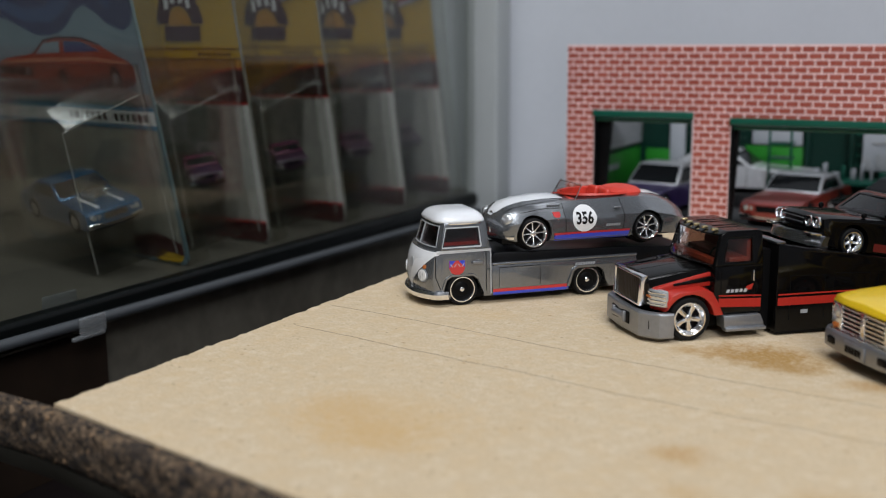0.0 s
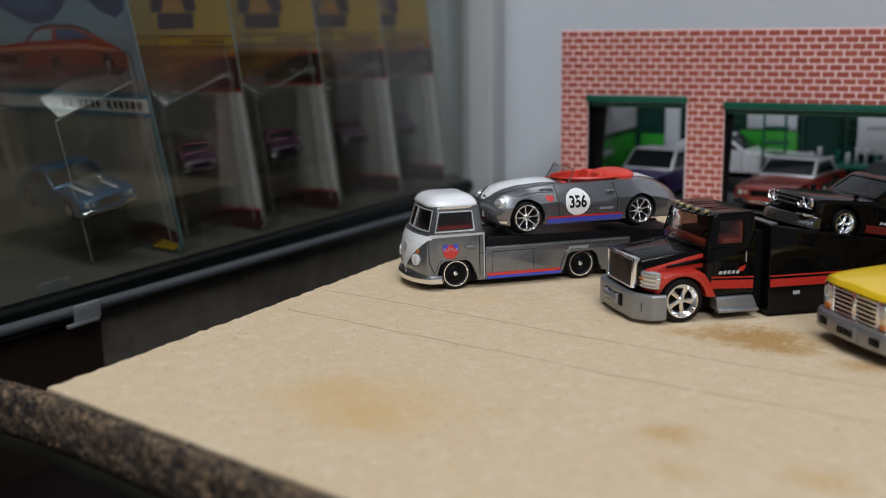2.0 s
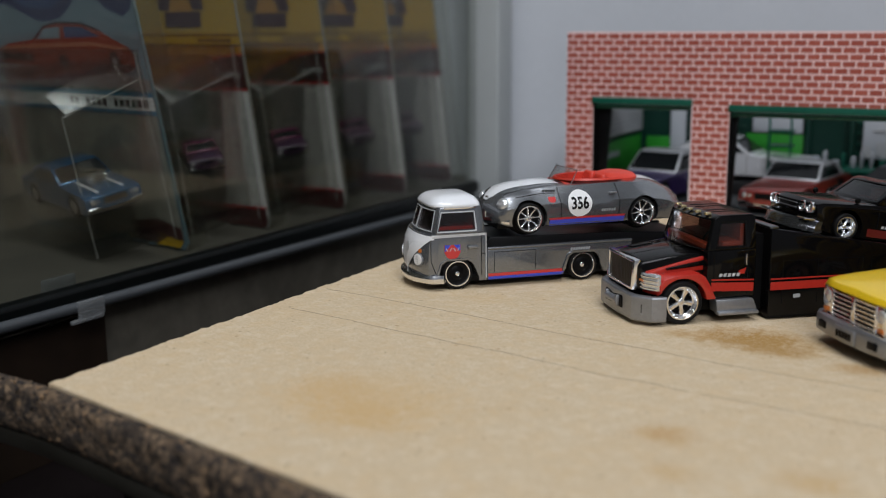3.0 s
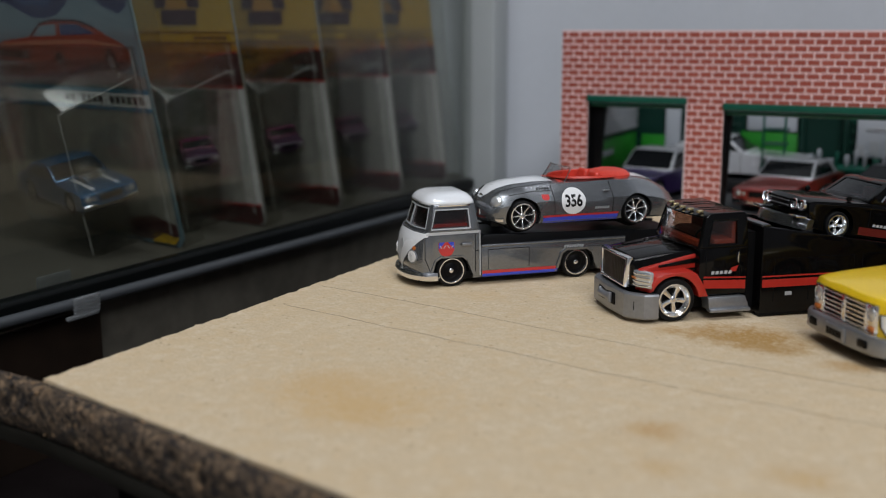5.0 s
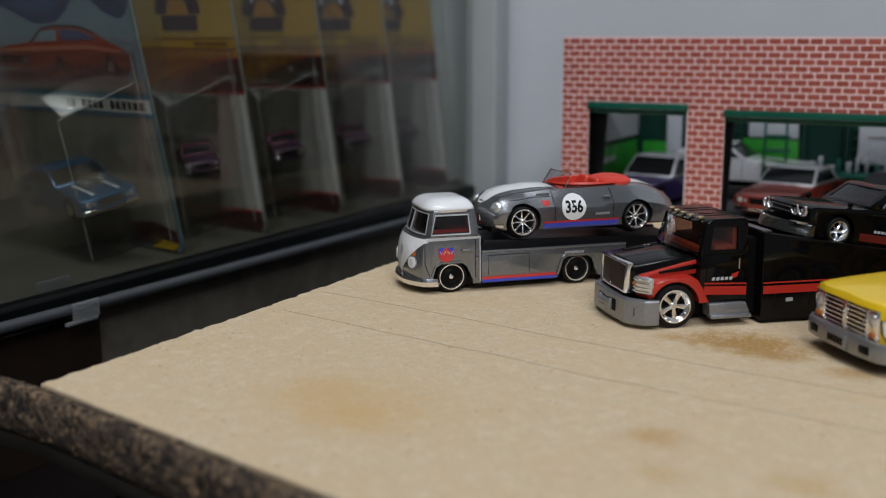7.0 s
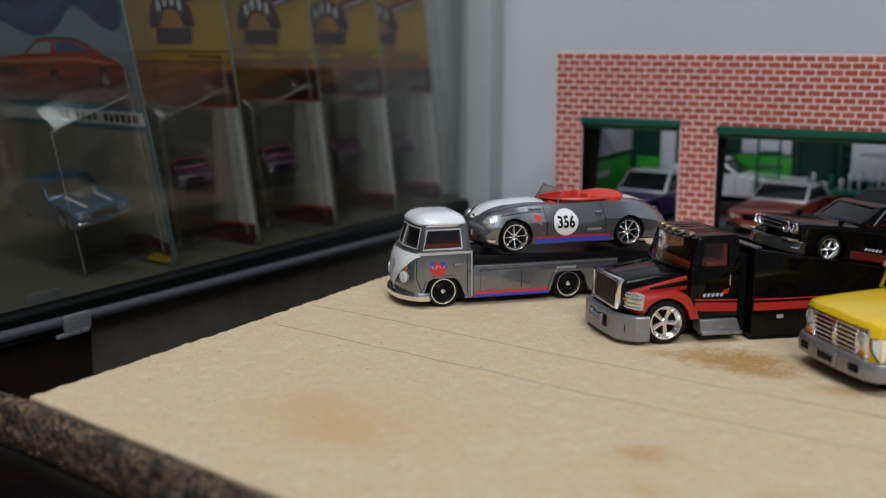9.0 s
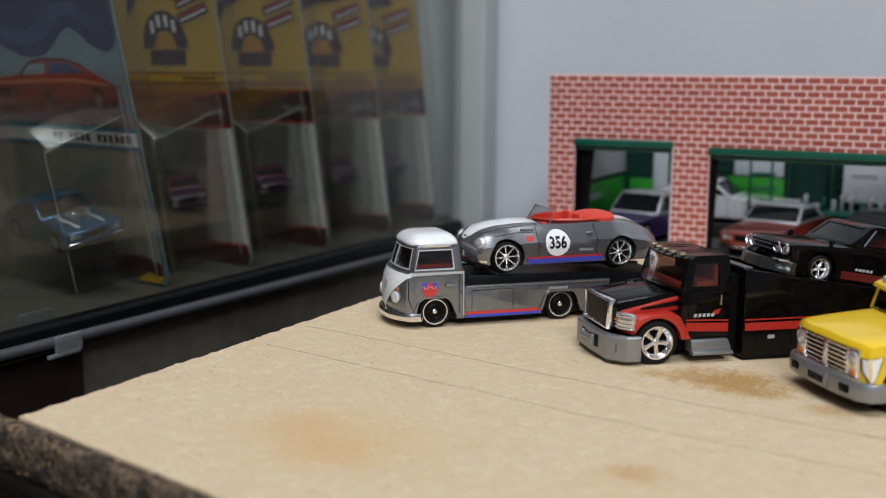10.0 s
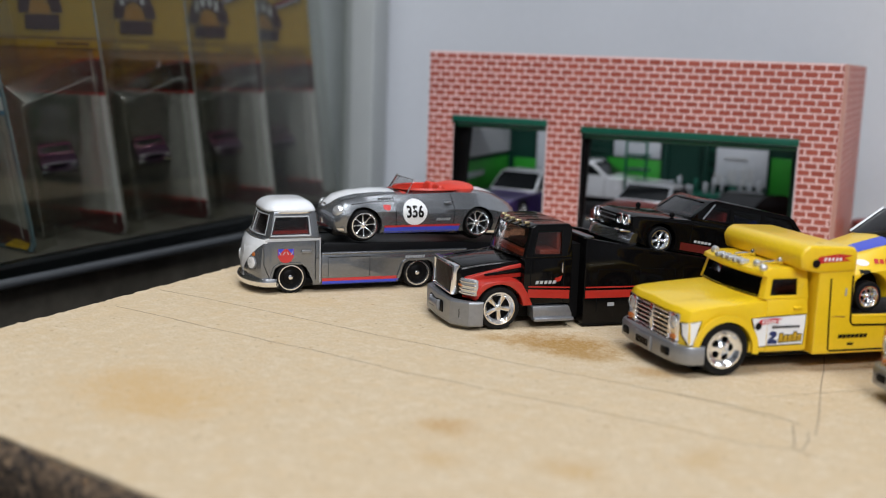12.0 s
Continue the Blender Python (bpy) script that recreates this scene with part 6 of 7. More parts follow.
    if decals:
        for s in (1, -1):
            part("door_panel", drape(ctree, [(-10.9, 13.4), (-20.9, 13.8), (-20.3, 6.8), (-10.9, 6.7)], "y", s, 0.12), M["print_white"], car, "white lettered door panel")
            part("panel_edge", drape(ctree, line_outline([(-10.9, 13.4), (-20.9, 13.8), (-20.3, 6.8), (-10.9, 6.7)], 0.25), "y", s, 0.17), M["ink"], car)
            part("wing_panel", baked(prism([(-6.6, 13.2), (-10.6, 13.4), (-10.6, 6.7), (-8.6, 6.6)], s * 15.02, s * 15.12), 0.0), M["print_white"], car)
            part("wing_edge", prism(line_outline([(-10.6, 13.5), (-6.5, 13.3), (-8.6, 6.5), (-10.6, 6.6)], 0.25), s * 15.1, s * 15.18), M["ink"], car)
            part("nose_flash", drape(ntree, [(6.2, 13.0), (10.0, 12.4), (9.8, 9.6), (9.0, 7.6), (8.0, 7.6)], "y", s, 0.12, 0.9), M["print_white"], car, "white flash")
            part("nose_edge", drape(ntree, line_outline([(10.1, 12.4), (9.9, 9.6), (9.1, 7.5), (8.0, 7.5), (6.1, 13.0), (10.1, 12.4)], 0.22), "y", s, 0.16, 0.9), M["ink"], car)
            def decal(nm, pts, mat, lift=0.0):
                part(nm, prism(pts, s * (15.16 + lift), s * (15.20 + lift)), mat, car)
            decal("logo_flame", [(-7.9, 11.6), (-8.8, 12.9), (-12.6, 13.2), (-14.6, 12.9), (-12.9, 12.6), (-13.9, 12.0), (-11.2, 12.0), (-9.4, 11.7)], M["print_red"])
            for k in range(5):
                decal("flame_bar", [(-9.3 - k * 0.75, 12.0), (-9.7 - k * 0.75, 12.0), (-9.8 - k * 0.75, 12.8), (-9.4 - k * 0.75, 12.8)], M["print_white"], 0.05)
            decal("logo_disc", ring_outline(-8.3, 11.4, 0.85, 20), M["ink"], 0.06)
            for k in range(9):
                decal("name_bar", [(-12.0 - k * 0.82, 10.75), (-12.6 - k * 0.82, 10.75), (-12.6 - k * 0.82, 11.35), (-12.0 - k * 0.82, 11.35)], M["ink"])
            two = [(-11.2, 9.4), (-11.9, 10.1), (-13.0, 10.0), (-13.4, 9.2), (-12.3, 8.2), (-13.5, 8.0), (-13.4, 7.1), (-10.9, 7.2), (-11.0, 7.9), (-12.1, 9.0), (-11.7, 9.2)]
            decal("logo_mark", two, M["navy"])
            for k, h in enumerate((1.9, 1.4, 1.4, 2.0, 1.4)):
                a = -13.9 - k * 1.22
                tile = [(a, 7.5 + k * 0.05), (a - 1.0, 7.55 + k * 0.05), (a - 1.0, 7.55 + h + k * 0.05), (a - 0.2, 7.5 + h + k * 0.05)]
                decal("word_edge", [(a + 0.16, 7.3 + k * 0.05), (a - 1.18, 7.34 + k * 0.05), (a - 1.18, 7.78 + h + k * 0.05), (a - 0.1, 7.74 + h + k * 0.05)], M["ink"])
                decal("word_bar", tile, M["card_yellow"], 0.05)
                decal("word_gap", [(a - 0.45, 7.8 + k * 0.05), (a - 0.65, 7.8 + k * 0.05), (a - 0.65, 8.2 + k * 0.05), (a - 0.45, 8.2 + k * 0.05)], M["ink"], 0.09)
            # box outlines
            part("outline", drape(btree, line_outline([(-25.6, 22.4), (-25.9, 14), (-26.3, 5.6), (-27.0, 5.2), (-70, 5.2)], 0.42), "y", s, 0.12, 2.0), M["ink"], car)
            part("outline", drape(btree, line_outline([(-31.4, 23.0), (-31.8, 12.0), (-32.6, 11.2), (-80, 10.2)], 0.5), "y", s, 0.12, 2.0), M["ink"], car)
            part("door_gap", drape(btree, line_outline([(-26.6, 13.4), (-30.4, 13.2)], 0.2), "y", s, 0.05), M["gold"], car)
            part("door_gap", drape(btree, line_outline([(-41.6, 10.6), (-41.8, 6.0)], 0.2), "y", s, 0.05), M["gold"], car)
            part("locker_handle", drape(btree, [(-29.6, 20.0), (-30.1, 20.0), (-30.1, 18.2), (-29.6, 18.2)], "y", s, 0.15), M["print_grey"], car)
            part("locker_handle", drape(btree, [(-31.4, 7.0), (-33.2, 7.0), (-33.0, 6.4), (-31.6, 6.4)], "y", s, 0.15), M["ink"], car)
            bars(car, btree, M["ink"], -32.6, 8.6, 8.0, 0.9, 7, sign=s, gap=0.12)
            part("logo_flame", drape(wtree, [(-20.4, 25.6), (-21.4, 27.6), (-26.6, 28.2), (-30.4, 27.8), (-28.0, 27.2), (-30.0, 26.6), (-26.6, 26.4), (-23.0, 26.2)], "y", s, 0.12, 1.0), M["print_red"], car)
            part("logo_disc", drape(wtree, ring_outline(-20.8, 26.0, 1.0, 20), "y", s, 0.2), M["ink"], car)
            bars(car, wtree, M["print_white"], -24.8, 27.0, 5.0, 0.8, 5, sign=s, gap=0.4, lift=0.2)
        part("windscreen_edge", drape(gtree, line_outline([(-12.8, 17.8), (12.8, 17.8)], 0.3), "x", 1, 0.05), M["ink"], car)
    return car


YT_AT = pose(0.09606, 0.07192, 0, 0, 0, -139)
ramp_truck(YT_AT, M["yellow"], "yellow toy ramp truck with white lettered door panels", True)
RT_AT = pose(0.1374, 0.0645, 0, 0, 0, -141) @ pose(-0.0098, 0.0163, 0)
ramp_truck(RT_AT, M["orange"], "orange-red toy ramp truck with a grey bumper", False)


# ---- plain toy cars ----
def toy_car(at, paint, roof, name, label, group="", length=64.0, roof_z=19.0, style="plain", hood_paint=None, scoop=False, parent=None):
    """A two-door toy car, origin on the ground below its middle, x forward."""
    car = parent or thing(name, label, "toy car", at, group)
    put = at if parent else None

    def p(nm, bm, mat, lab="", shadow=True):
        return part(nm, bm, mat, car, lab, put, shadow=shadow)
    L, W = length / 2, 12.4
    low = prism([(-L, 4), (-L - 0.4, 7.5), (-L + 0.6, 11.2), (-L * 0.62, 12.0), (-L * 0.35, 12.2), (L * 0.22, 12.0), (L * 0.9, 10.6), (L, 9.4), (L, 4.6), (L * 0.95, 2.6), (-L * 0.95, 2.6)], -W, W)
    for y in (-9, -4.5, 0, 4.5, 9):
        bmesh.ops.bisect_plane(low, geom=low.verts[:] + low.edges[:] + low.faces[:], plane_co=(0, y, 0), plane_no=(0, 1, 0))
    low = bent(low, lambda x, y, z: (x * (1 - 0.05 * (abs(y) / W) ** 2.5), y * (1 - 0.05 * max(0, (z - 7) / 5)), z - 0.5 * (abs(y) / W) ** 3 * (z > 9)))
    low = baked(low, 0.9, 3, [arch(L * 0.58, 4.6, 5.4), arch(-L * 0.58, 4.6, 5.4)])
    tree = tree_of(low)
    p("body", low, paint)
    gh = prism([(L * 0.26, 11.6), (L * 0.02, roof_z - 0.7), (-L * 0.06, roof_z), (-L * 0.42, roof_z - 0.2), (-L * 0.5, roof_z - 1.0), (-L * 0.74, 11.6)], -11.8, 11.8)
    gh = bent(gh, lambda x, y, z: (x, y * (1 - 0.13 * (z - 11.6) / (roof_z - 11.6)), z))
    gt = tree_of(gh.copy())
    fr = [(-10.9, 12.4), (10.9, 12.4), (9.5, roof_z - 0.7), (-9.5, roof_z - 0.7)]
    sd = [(L * 0.16, 12.6), (L * 0.0, roof_z - 1.4), (-L * 0.40, roof_z - 1.4), (-L * 0.54, 12.6)]
    p("roof", baked(gh, 0.5, 2), roof)
    p("windscreen", drape(gt, fr, "x", 1, 0.12, 2.0, 0.1), M["black_glass"])
    p("rear_window", drape(gt, fr, "x", -1, 0.12, 2.0, 0.1), M["black_glass"])
    for s in (1, -1):
        p("side_window", drape(gt, sd, "y", s, 0.12, 2.0, 0.1), M["black_glass"])
        for k in (9.4, 6.6):
            p("headlight", bent(lathe([(0, 0.6), (1.0, 0.5), (1.3, 0), (1.3, -0.8)], 16), lambda x, y, z: (y + L - 1.0, x + s * k, z + 7.6)), M["lamp"])
        p("door_gap", drape(tree, line_outline([(L * 0.2, 11.4), (L * 0.2, 3.4)], 0.2), "y", s, 0.04), M["ink"])
        if not parent:
            wheel(car, L * 0.58, s * 12.2, 4.7, 4.7, 3.4, style)
            wheel(car, -L * 0.58, s * 12.2, 4.7, 4.7, 3.4, style)
        else:
            for x in (L * 0.58, -L * 0.58):
                p("tyre", bent(lathe([(2.6, -3), (4.6, -3), (4.7, -1), (4.5, 0), (2.8, 0)], 24), lambda a, b, c: (a + x, s * (b + 12.2), c + 4.7)), M["rubber"])
                p("rim", bent(lathe([(2.9, -0.2), (2.6, 0.1), (1.2, -0.6), (0.0, -0.3)], 20), lambda a, b, c: (a + x, s * (b + 12.2), c + 4.7)), M["chrome"])
    p("grille", baked(box(L - 0.8, L + 0.15, -5, 5, 6.2, 8.8), 0.2), M["black"])
    p("front_bumper", bent(baked(box(L - 1.2, L + 1.4, -12.2, 12.2, 3.4, 5.4), 0.5, 3), lambda x, y, z: (x - 2.2 * (abs(y) / W) ** 3, y, z)), M["chrome"])
    p("rear_bumper", baked(box(-L - 1.2, -L + 1, -11.8, 11.8, 4.0, 5.8), 0.5, 3), M["chrome"])
    p("chassis", baked(box(-L * 0.95, L * 0.92, -9, 9, 1.8, 4), 0.4), M["black"])
    if scoop:
        p("engine", baked(box(L * 0.38, L * 0.66, -3.2, 3.2, 11, 14.4), 0.6), M["chrome"])
        p("engine", baked(box(L * 0.44, L * 0.6, -4.2, 4.2, 13.6, 15.2), 0.4), M["chrome"])
        for y in (-5.4, 5.4):
            p("hood_stripe", drape(tree, [(L * 0.3, y - 0.8), (L * 0.9, y - 0.8), (L * 0.9, y + 0.8), (L * 0.3, y + 0.8)], "z", 1, 0.1), M["silver"])
        for k in range(4):
            for y in (-3.6, 3.6):
                p("exhaust_pipe", rod((L * (0.38 + 0.08 * k), y * 0.6, 12.6), (L * (0.38 + 0.08 * k), y * 1.3, 14.0), 0.5, 8), M["chrome"])
    return car


M["black_glass"] = plain("black_window", (0.008, 0.009, 0.010), 0.08, 0.0, 0.0, vary=0.1, spec=0.2)

# low-slung drag car riding on the yellow truck
def drag_car(at):
    car = thing("toy_drag_car", "yellow toy drag racer with a blue hood stripe", "toy car", at)
    st = [(9.0, 5.0, 8.6, 7, 8, 6, 0.4), (7.5, 4.0, 11.0, 9.6, 10.4, 8.0, 0.6), (3.0, 3.4, 13.0, 10.8, 11.6, 9.0, 0.7), (-4, 3.2, 15.0, 11.2, 12.0, 9.4, 0.7), (-9, 3.2, 16.4, 11.3, 12.0, 9.6, 0.6), (-30, 3.2, 17.4, 11.6, 12.4, 9.6, 0.6), (-46, 4.2, 17.0, 11.0, 12.0, 9.0, 0.6), (-50, 6, 15, 9, 10, 8, 0.3)]
    sh = loft([body_ring(*q) for q in st])
    sh = baked(sh, 0.3, 2, [arch(0, 4.8, 4.9), arch(-36, 5.4, 6.4)])
    tr = tree_of(sh)
    part("body", sh, M["yellow"], car)
    part("hood_stripe", drape(tr, [(6.5, 1.2), (6.5, 6.0), (-9.5, 8.0), (-9.5, 2.2)], "z", 1, 0.1), M["blue"], car, "blue stripe")
    can = prism([(-8.0, 16.2), (-16, 22.6), (-30, 23.2), (-44, 17)], -9.4, 9.4)
    ct = tree_of(can.copy())
    part("cabin", baked(bent(can, lambda x, y, z: (x, y * (1 - 0.03 * (z - 16)), z)), 0.5, 2), M["smoke"], car)
    for s in (1, -1):
        part("screen_pillar", rod((-8.2, s * 9.0, 16.4), (-16.2, s * 7.4, 22.8), 0.4, 8), M["silver"], car)
        bars(car, tr, M["print_red"], -5.0, 12.0, 8.0, 1.0, 6, sign=s)
        part("sponsor_oval", drape(tr, ring_outline(1.5, 11.6, 1.6, 24, 0.7), "y", s, 0.12, 1.0), M["print_white"], car)
        part("sponsor_block", drape(tr, [(0.4, 8.9), (3.0, 8.9), (3.0, 10.1), (0.4, 10.1)], "y", s, 0.14), M["ink"], car)
        part("wheel_well", prism(ring_outline(0, 4.8, 4.8, 24), s * 3, s * 8.0), M["black"], car)
        wheel(car, 0, s * 11.4, 3.7, 3.7, 2.6, "slot")
        wheel(car, -36, s * 12.2, 5.0, 5.0, 5.0, "slot")
    return car


drag_car(YT_AT @ pose(-0.0401, 0.0, 0.0129, 0, -1.0, 0))

# cars parked in and beside the garage
toy_car(pose(-0.0255, 0.2780, 0.0007, 0, 0, -99), M["purple"], M["roof_grey"], "toy_coupe", "purple toy coupe with a silver roof parked in the garage", "cars in the garage", 66, 20.0)
toy_car(pose(0.0005, 0.3105, 0.0066, 0, 0, -2), M["pearl"], M["pearl"], "toy_coupe", "pearl white toy coupe parked across the garage", "cars in the garage", 72, 18.4)
toy_car(pose(0.0335, 0.2775, 0.0007, 0, 0, -99), M["maroon"], M["roof_grey"], "toy_sedan", "maroon toy sedan with pale grey roof facing out of the bay", "cars in the garage", 66, 18.4)
toy_car(pose(0.0720, 0.2850, 0.0007, 0, 0, -120), M["gloss_black"], M["gloss_black"], "toy_sedan", "black toy sedan at the back of the bay", "cars in the garage", 62, 17.0)
toy_car(pose(0.1450, 0.2980, 0, 0, 0, -150), M["maroon"], M["roof_grey"], "toy_van", "dull red toy car with a pale roof beside the garage", "", 60, 22.5)


# ---- carded toy cars behind the glass ----
def pack(at, kind, label):
    """A hanging card with a clear blister: x across the card, z up, the face towards -y."""
    pk = thing("blister_pack", label, "toy package", at, "carded toys behind the glass")
    Wc, Hc = 105.0, 165.0
    card = baked(prism([(-Wc, 3), (-Wc + 3, 0), (-3, 0), (0, 3), (0, Hc - 8), (-8, Hc), (-Wc + 8, Hc), (-Wc, Hc - 8)], 0, 0.9), 0.2, 1)
    if kind == "blue":
        part("card", card, M["paleblue"], pk)
    else:
        part("card", card, M["card_edge"], pk)

    layer = [0]

    def flat(nm, pts, mat):
        layer[0] += 1
        d = -0.02 * layer[0]
        return part(nm, prism(pts, d - 0.05, d), mat, pk)

    if kind == "blue":
        low = [(-Wc + 1, 93), (-90, 92), (-80, 91.5), (-70, 88), (-62, 85.2), (-54, 84.8), (-46, 86), (-39, 89.5), (-34, 93.5), (-28, 95.5), (-22, 93), (-17, 89), (-12, 87.5), (-8, 86.2), (-3, 88.5), (-1, 92)]
        flat("splash", low + [(-1, 150), (-Wc + 1, 150)], M["navy"])
        flat("splash_light", [(-84, 96), (-66, 90), (-50, 89.6), (-40, 94), (-33, 99), (-24, 100), (-14, 94), (-12, 96), (-22, 104), (-36, 104), (-52, 95), (-66, 95), (-82, 100)], M["splash_blue"])
        flat("spray", [(-30, 84), (-16, 80.5), (-3, 78), (-1, 80.5), (-14, 83.5), (-28, 86.5)], M["spray"])
        flat("spray", [(-22, 88), (-10, 84), (-2, 83), (-2, 84.4), (-12, 86), (-20, 89.6)], M["spray"])
        flat("logo_shape", [(-70, 112), (-40, 106), (-34, 124), (-66, 130)], M["paleblue"])
        for i in range(4):
            flat("logo_bar", [(-66 + i * 7, 114 - i), (-61.5 + i * 7, 113.2 - i), (-60.5 + i * 7, 122 - i), (-65 + i * 7, 123 - i)], M["card_grey"])
        flat("picture_car", [(-98, 66), (-97, 73), (-86, 76.4), (-68, 78), (-60, 82.0), (-52, 84.2), (-34, 84.0), (-24, 81.6), (-17, 78.4), (-9, 75.6), (-6.5, 73), (-7, 68.6), (-12, 66.4), (-40, 64.2), (-76, 62.0)], M["picture_orange"])
        flat("picture_window", [(-65, 78.2), (-58, 82.2), (-48, 82.8), (-49, 78.6)], M["spray"])
        flat("picture_window", [(-46, 78.7), (-45, 82.9), (-34, 82.6), (-24, 79.2)], M["splash_blue"])
        flat("picture_roof", line_outline([(-66, 78.4), (-58, 83.0), (-50, 84.3), (-34, 84.0), (-24, 81.6)], 0.9), M["card_brown"])
        flat("picture_gleam", [(-92, 75.0), (-66, 76.4), (-30, 77.2), (-10, 75.2), (-10, 74.4), (-30, 75.9), (-66, 75.0), (-92, 73.8)], M["picture_gleam"])
        flat("picture_shadow", [(-98, 66), (-96, 69.6), (-64, 67.6), (-52, 70.0), (-26, 69.6), (-8, 69.4), (-8, 67.6), (-12, 66.4), (-40, 64.2), (-76, 62.0)], M["card_brown"])
        flat("picture_grille", [(-96, 70.4), (-95, 73.4), (-70, 72.8), (-70, 69.4)], M["ink"])
        for x in (-93, -73):
            flat("picture_lamp", ring_outline(x, 71.4, 1.2, 14), M["print_grey"])
        flat("picture_bumper", [(-98, 67), (-97.4, 68.6), (-66, 68.0), (-65, 66.0)], M["print_grey"])
        for x, z, r in ((-50, 67.4, 5.4), (-18, 69.4, 4.8)):
            flat("picture_wheel", ring_outline(x, z, r * 0.72, 20, r), M["ink"])
            flat("picture_hub", ring_outline(x, z, r * 0.34, 16, r * 0.48), M["print_grey"])
        flat("picture_ground", [(-Wc + 1, 60), (-0.6, 60), (-0.6, 64), (-20, 66.4), (-40, 64.2), (-76, 62.0), (-Wc + 1, 66)], M["card_dark"])
        flat("title_edge", [(-Wc + 1, 51.4), (-0.5, 51.4), (-0.5, 59.4), (-Wc + 1, 59.4)], M["sky_print"])
        flat("title_band", [(-Wc + 1, 52.9), (-0.5, 52.9), (-0.5, 57.9), (-Wc + 1, 57.9)], M["print_white"])
        for i in range(14):
            a = -52 + i * 3.5
            if i in (2, 7):
                continue
            flat("title_bar", [(a, 54.0), (a + 2.3, 54.0), (a + 2.3, 56.8), (a, 56.8)], M["ink"])
        flat("lower_art", [(-Wc + 1, 4), (-4, 4), (-0.6, 6), (-0.6, 51), (-Wc + 1, 51)], M["cardlow"])
        flat("corner_art", [(-30, 2), (-4, 2), (-1, 5), (-1, 9), (-14, 12), (-30, 9)], M["card_brown"])
        flat("corner_art", [(-18, 1.2), (-4, 1.2), (-1, 4), (-10, 5)], M["card_yellow"])
    else:
        flat("lower_art", [(-Wc + 1, 4), (-3, 4), (-0.6, 6), (-0.6, 57.4), (-Wc + 1, 56)], M["card_grey"])
        # lower card darker on the left, with a paler band at the right
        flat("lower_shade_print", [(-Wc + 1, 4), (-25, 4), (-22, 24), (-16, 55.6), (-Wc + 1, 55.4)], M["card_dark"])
        flat("upper_art", [(-Wc + 1, 57), (-0.6, 57.5), (-0.6, 156), (-8, 164), (-Wc + 8, 164), (-Wc + 1, 157)], M["card_yellow"])
        flat("orange_band", [(-Wc + 1, 57), (-0.6, 57.5), (-0.6, 74.0), (-Wc + 1, 73)], M["card_orange"])
        flat("amber_band", [(-Wc + 1, 69.5), (-0.6, 71.5), (-0.6, 74.6), (-Wc + 1, 74.2)], M["card_amber"])
        rise = [(-44 + 43.4 * k / 12, 57.6 + 13.2 * math.sin(math.pi / 2 * k / 12) ** 0.9) for k in range(13)]
        flat("dark_band", [(-Wc + 1, 56.4), (-0.6, 58.2)] + rise[::-1] + [(-Wc + 1, 57.4)], M["card_brown"])
        flat("rise_edge", line_outline([(x, z + 0.5) for x, z in rise], 0.7), M["print_red"])
        for i in range(6):
            flat("band_bar", [(-17 + i * 2.4, 61.6 + i * 0.12), (-15.4 + i * 2.4, 61.7 + i * 0.12), (-15.4 + i * 2.4, 64.0 + i * 0.12), (-17 + i * 2.4, 63.9 + i * 0.12)], M["print_grey"])
        for zz in (78.5, 74.6):
            flat("thin_line", [(-Wc + 1, zz), (-0.6, zz), (-0.6, zz + 0.55), (-Wc + 1, zz + 0.55)], M["card_brown"])
        for i in range(7):
            flat("caption_bar", [(-24 + i * 2.8, 76.0), (-22.2 + i * 2.8, 76.0), (-22.2 + i * 2.8, 77.4), (-24 + i * 2.8, 77.4)], M["card_brown"])
        flat("red_line", [(-Wc + 1, 55.6), (-0.6, 57.2), (-0.6, 58.2), (-Wc + 1, 56.4)], M["print_red"])
        arch_out = [(-31 + 13.5 * math.cos(a), 88.5 + 15 * math.sin(a)) for a in (math.radians(6 * k) for k in range(31))]
        arch_in = [(-31 + 6.5 * math.cos(a), 88.5 + 7.0 * math.sin(a)) for a in (math.radians(180 - 6 * k) for k in range(31))]
        flat("logo_arch", arch_out + arch_in, M["card_brown"])
        for i in range(4):
            a = math.radians(52 + i * 26)
            cx, cz = -31 + 10 * math.cos(a), 88.5 + 11 * math.sin(a)
            flat("logo_bar", [(cx - 1.1, cz - 2.4), (cx + 1.1, cz - 2.4), (cx + 1.1, cz + 2.4), (cx - 1.1, cz + 2.4)], M["print_white"])
        for k in range(2):
            flat("logo_flare", [(-21, 97.5 + k * 6), (-3, 102 + k * 6), (-5, 106 + k * 6), (-22, 101.5 + k * 6)], M["card_brown"])
            flat("flare_line", [(-20, 98.7 + k * 6), (-4.6, 102.8 + k * 6), (-4.9, 103.6 + k * 6), (-20.2, 99.5 + k * 6)], M["print_white"])
            flat("flare_line", [(-20.4, 100.2 + k * 6), (-5.4, 104.2 + k * 6), (-5.7, 105.0 + k * 6), (-20.6, 101.0 + k * 6)], M["print_red"])
        flat("logo_fill", [(-31 + 6.4 * math.cos(a), 88.2 + 6.8 * math.sin(a)) for a in (math.radians(6 * k) for k in range(31))], M["card_amber"])
        flat("logo_tail", [(-52, 100), (-44, 108), (-30, 112), (-14, 113), (-16, 117), (-34, 117), (-50, 110)], M["card_brown"])
        flat("caption_block", [(-41.5, 82), (-20.5, 82), (-19.6, 88), (-40.5, 88)], M["card_brown"])
        flat("lower_edge", [(-Wc + 2, 1), (-3, 1), (-0.6, 3.2), (-0.6, 9.0), (-Wc + 1, 6.0)], M["card_brown"])
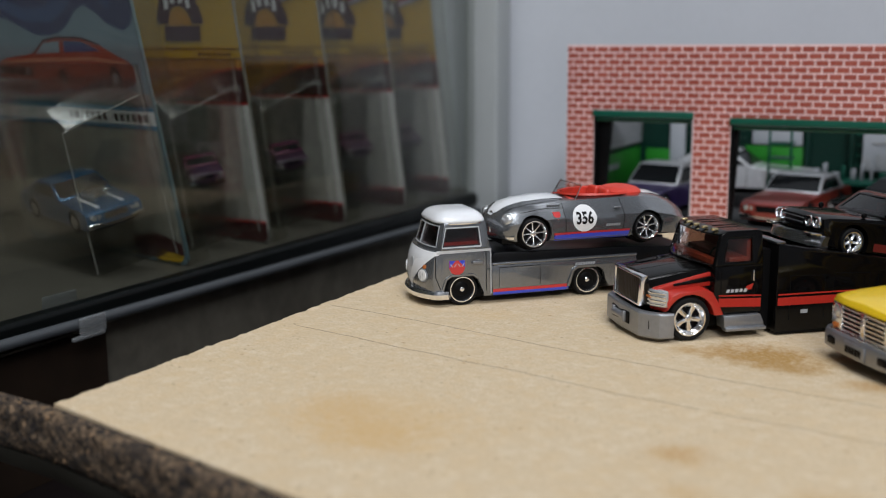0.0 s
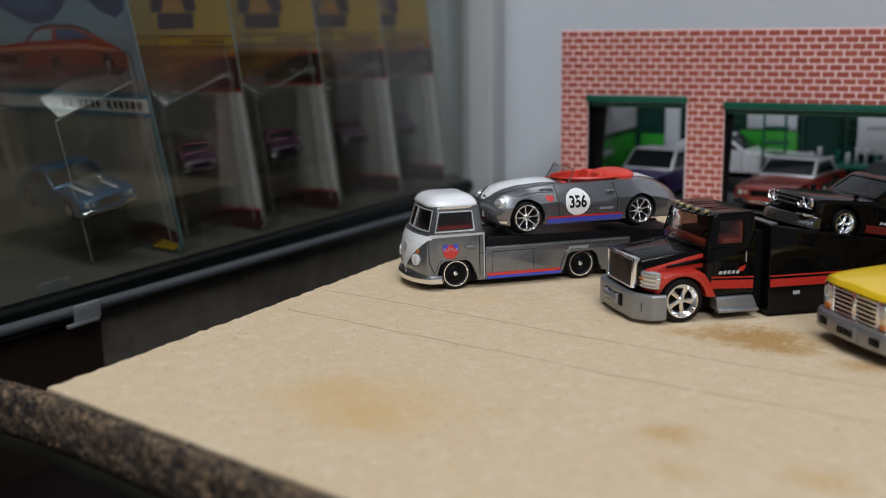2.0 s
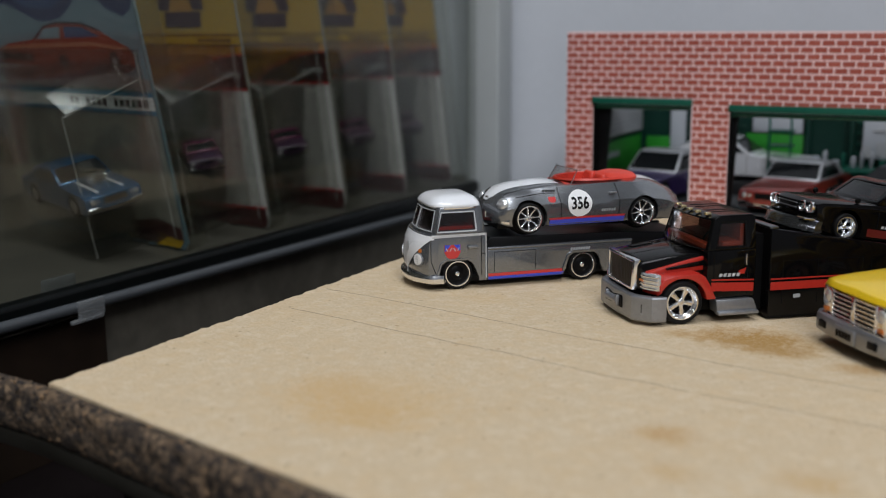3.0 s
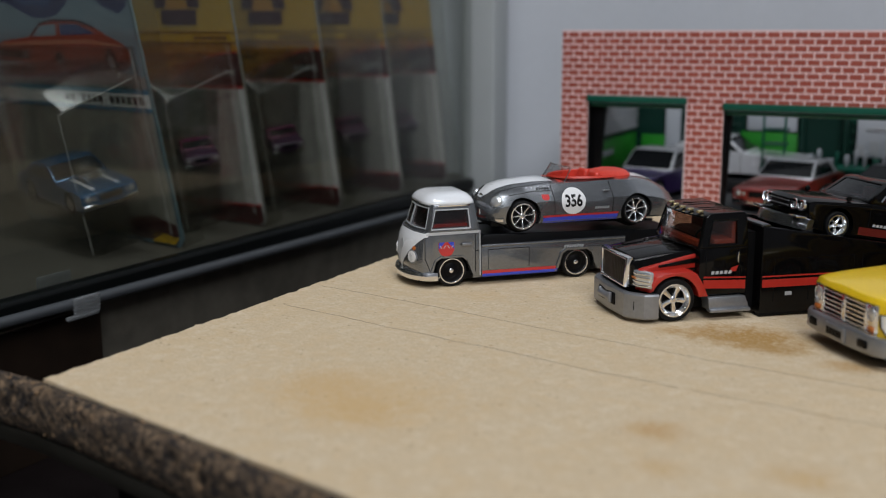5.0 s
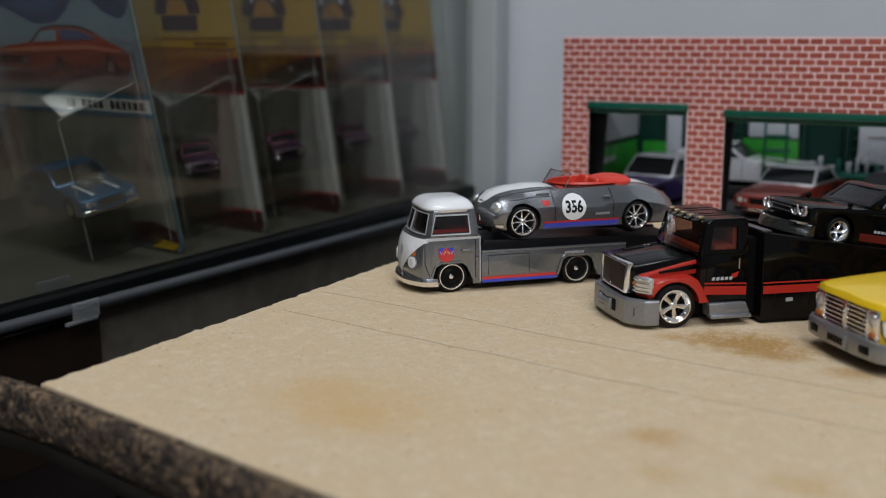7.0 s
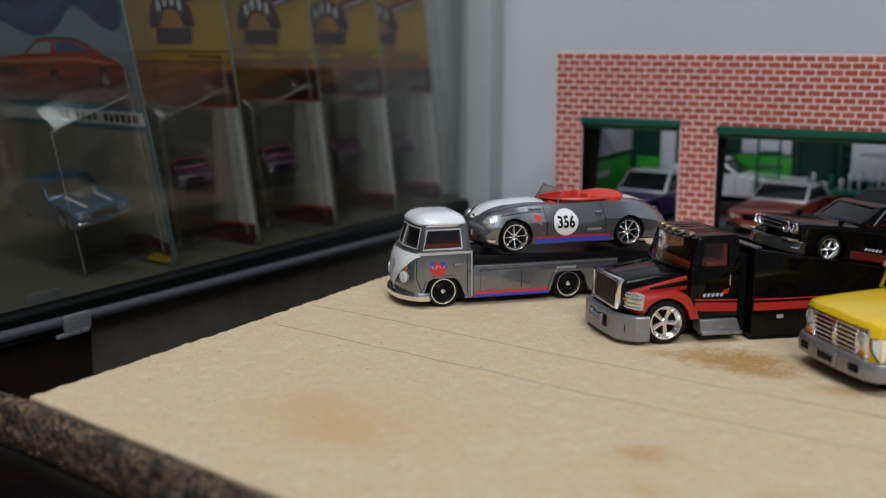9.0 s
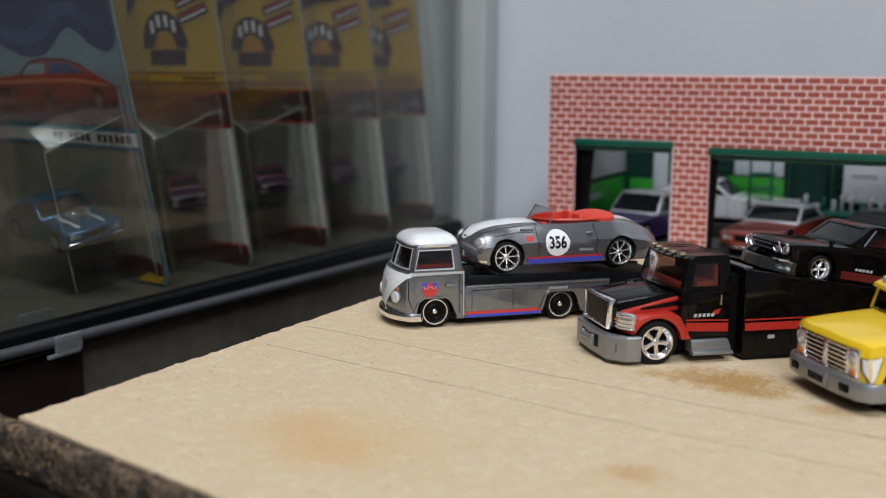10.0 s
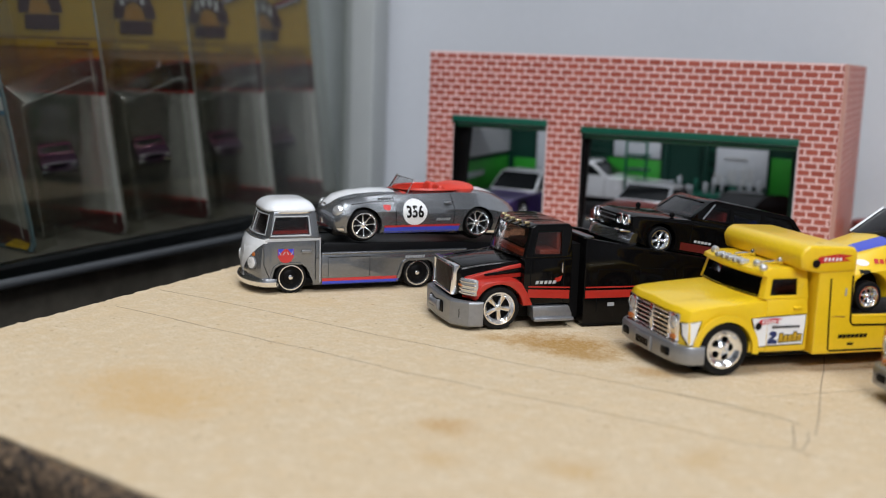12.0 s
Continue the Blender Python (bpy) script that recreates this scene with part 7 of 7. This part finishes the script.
        flat("lower_line", [(-Wc + 2, 6.0), (-0.6, 9.0), (-0.6, 9.8), (-Wc + 1, 6.8)], M["print_red"])
    # clear protective sleeve: a side wall that runs back from the card's edge
    part("sleeve_side", baked(box(0.3, 0.8, -1.2, 9.0, 0.5, Hc - 10), 0.1, 1), M["sleeve"], pk, "clear plastic sleeve", shadow=False)
    # blister: a thin open shell with rounded corners and flange
    x0, x1, d, z0, z1 = -94.0, -10.0, 30.0, 5.0, 66.0
    shell = prism([(x0, z0), (x1, z0), (x1 + 2, z0 + 3), (x1 + 3, z1 - 2), (x1 - 8, z1 + 6), (x0 + 6, z1 + 2), (x0, z1 - 4)], -d, -0.5)
    shell = bent(shell, lambda x, y, z: (x - (4.0 * (-y / d) if x > -50 else -4.0 * (-y / d)), y, z - 6.0 * (-y / d) * (z - z0) / (z1 - z0)))
    shell = baked(shell, 2.2, 3)
    part("blister", shell, M["blister"], pk, "clear plastic blister", shadow=False)
    part("blister_flange", baked(box(x0 - 5, x1 + 7, -0.9, -0.55, z0 - 2.5, z1 + 9), 0.2), M["blister"], pk, shadow=False)
    # opaque pale rods stand in for the glints along the blister's folds
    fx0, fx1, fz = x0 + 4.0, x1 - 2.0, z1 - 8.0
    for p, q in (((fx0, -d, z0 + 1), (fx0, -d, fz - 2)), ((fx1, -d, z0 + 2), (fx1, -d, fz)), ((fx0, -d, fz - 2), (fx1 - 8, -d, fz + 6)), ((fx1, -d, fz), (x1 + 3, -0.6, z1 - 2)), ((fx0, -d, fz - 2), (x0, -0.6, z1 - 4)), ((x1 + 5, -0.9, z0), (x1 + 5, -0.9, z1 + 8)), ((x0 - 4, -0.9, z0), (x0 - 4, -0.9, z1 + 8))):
        part("fold_edge", rod(p, q, 0.16, 6), M["fold_glint"], pk, "pale rod painted as a highlight along the plastic fold", shadow=False)
    if kind == "blue":
        toy_car(pose(-0.0340, -0.0165, 0.0215, 0, 0, -10) @ Matrix.Diagonal((0.90, 0.86, 0.86, 1)), M["blue_car"], M["blue_car"], "car", "", "", 66, 18, "plain", None, True, pk)
    else:
        toy_car(pose(-0.0165, -0.0150, 0.0295, 0, 0, -34) @ Matrix.Diagonal((0.46, 0.56, 0.60, 1)), M["plum"], M["magenta"], "car", "", "", 60, 17, "plain", None, False, pk)
    part("car_cradle", baked(prism([(-80, 6.2), (-18, 6.2), (-20, 21.0), (-78, 21.0)], -25, -6), 0.8), M["blister"], pk, "clear plastic cradle", shadow=False)
    return pk


pack(pose(-0.149, 0.1100, -0.0058, 11.5, 0, -10), "blue", "pale blue carded toy car with an orange car picture")
for y in (0.1590, 0.2145, 0.2680, 0.3140):
    pack(pose(-0.149, y, -0.0058, 9.5, 0, -8), "yellow", "yellow carded toy car in a clear plastic blister")


# ---- bricks of the garage front, the nearest as pieces of their own ----
BW, BH, PX, PZ = 4.35, 1.93, 5.05, 2.56
brick_data = {}


def brick_mesh(w):
    w = round(w, 2)
    if w not in brick_data:
        bm = box(0, w * MM, -0.09 * MM, 0.05 * MM, 0, BH * MM)
        me = bpy.data.meshes.new("brick")
        bm.to_mesh(me)
        bm.free()
        me.materials.append(M["brick"])
        brick_data[w] = me
    return brick_data[w]


rest, count, row = bmesh.new(), 0, 0
z = 0.4
while z + BH < GZ:
    x = GX0 + 0.35 - (PX / 2 if row % 2 else 0)
    while x < GX1:
        a, b = max(x, GX0 + 0.1), min(x + BW, GX1 - 0.1)
        spans = [(a, b)]
        for ha, hb, hz in HOLES:
            if z < hz:
                spans = [s for p, q in spans for s in ((p, min(q, ha - 0.45)), (max(p, hb + 0.45), q)) if s[1] - s[0] > 0.5]
        for p, q in spans:
            if q - p < 0.5:
                continue
            if (p > 30 or p < -20) and z > 24 and count < 300:
                ob = new("brick", brick_mesh(q - p))
                ob.parent = front_wall
                ob.location = (p * MM, (GY + 0.3) * MM, z * MM)
                count += 1
            else:
                box(p, q, GY + 0.21, GY + 0.35, z, z + BH, rest)
        x += PX
    z += PZ
    row += 1
tagged(part("brick_field", rest, M["brick"], front_wall), kind="stuff")

# the courses run on round the corner, almost flush with the side wall
side, row = bmesh.new(), 0
z = 0.4
while z + BH < GZ - 0.2:
    y = GY + (4.5 if row % 2 else 6.9)
    while y + BW < GY + 87:
        box(GX1 + 1.4, GX1 + 1.54, y, y + BW, z, z + BH, side)
        y += PX
    z += PZ
    row += 1
tagged(part("brick_field", side, M["brick"], right_wall), kind="stuff")
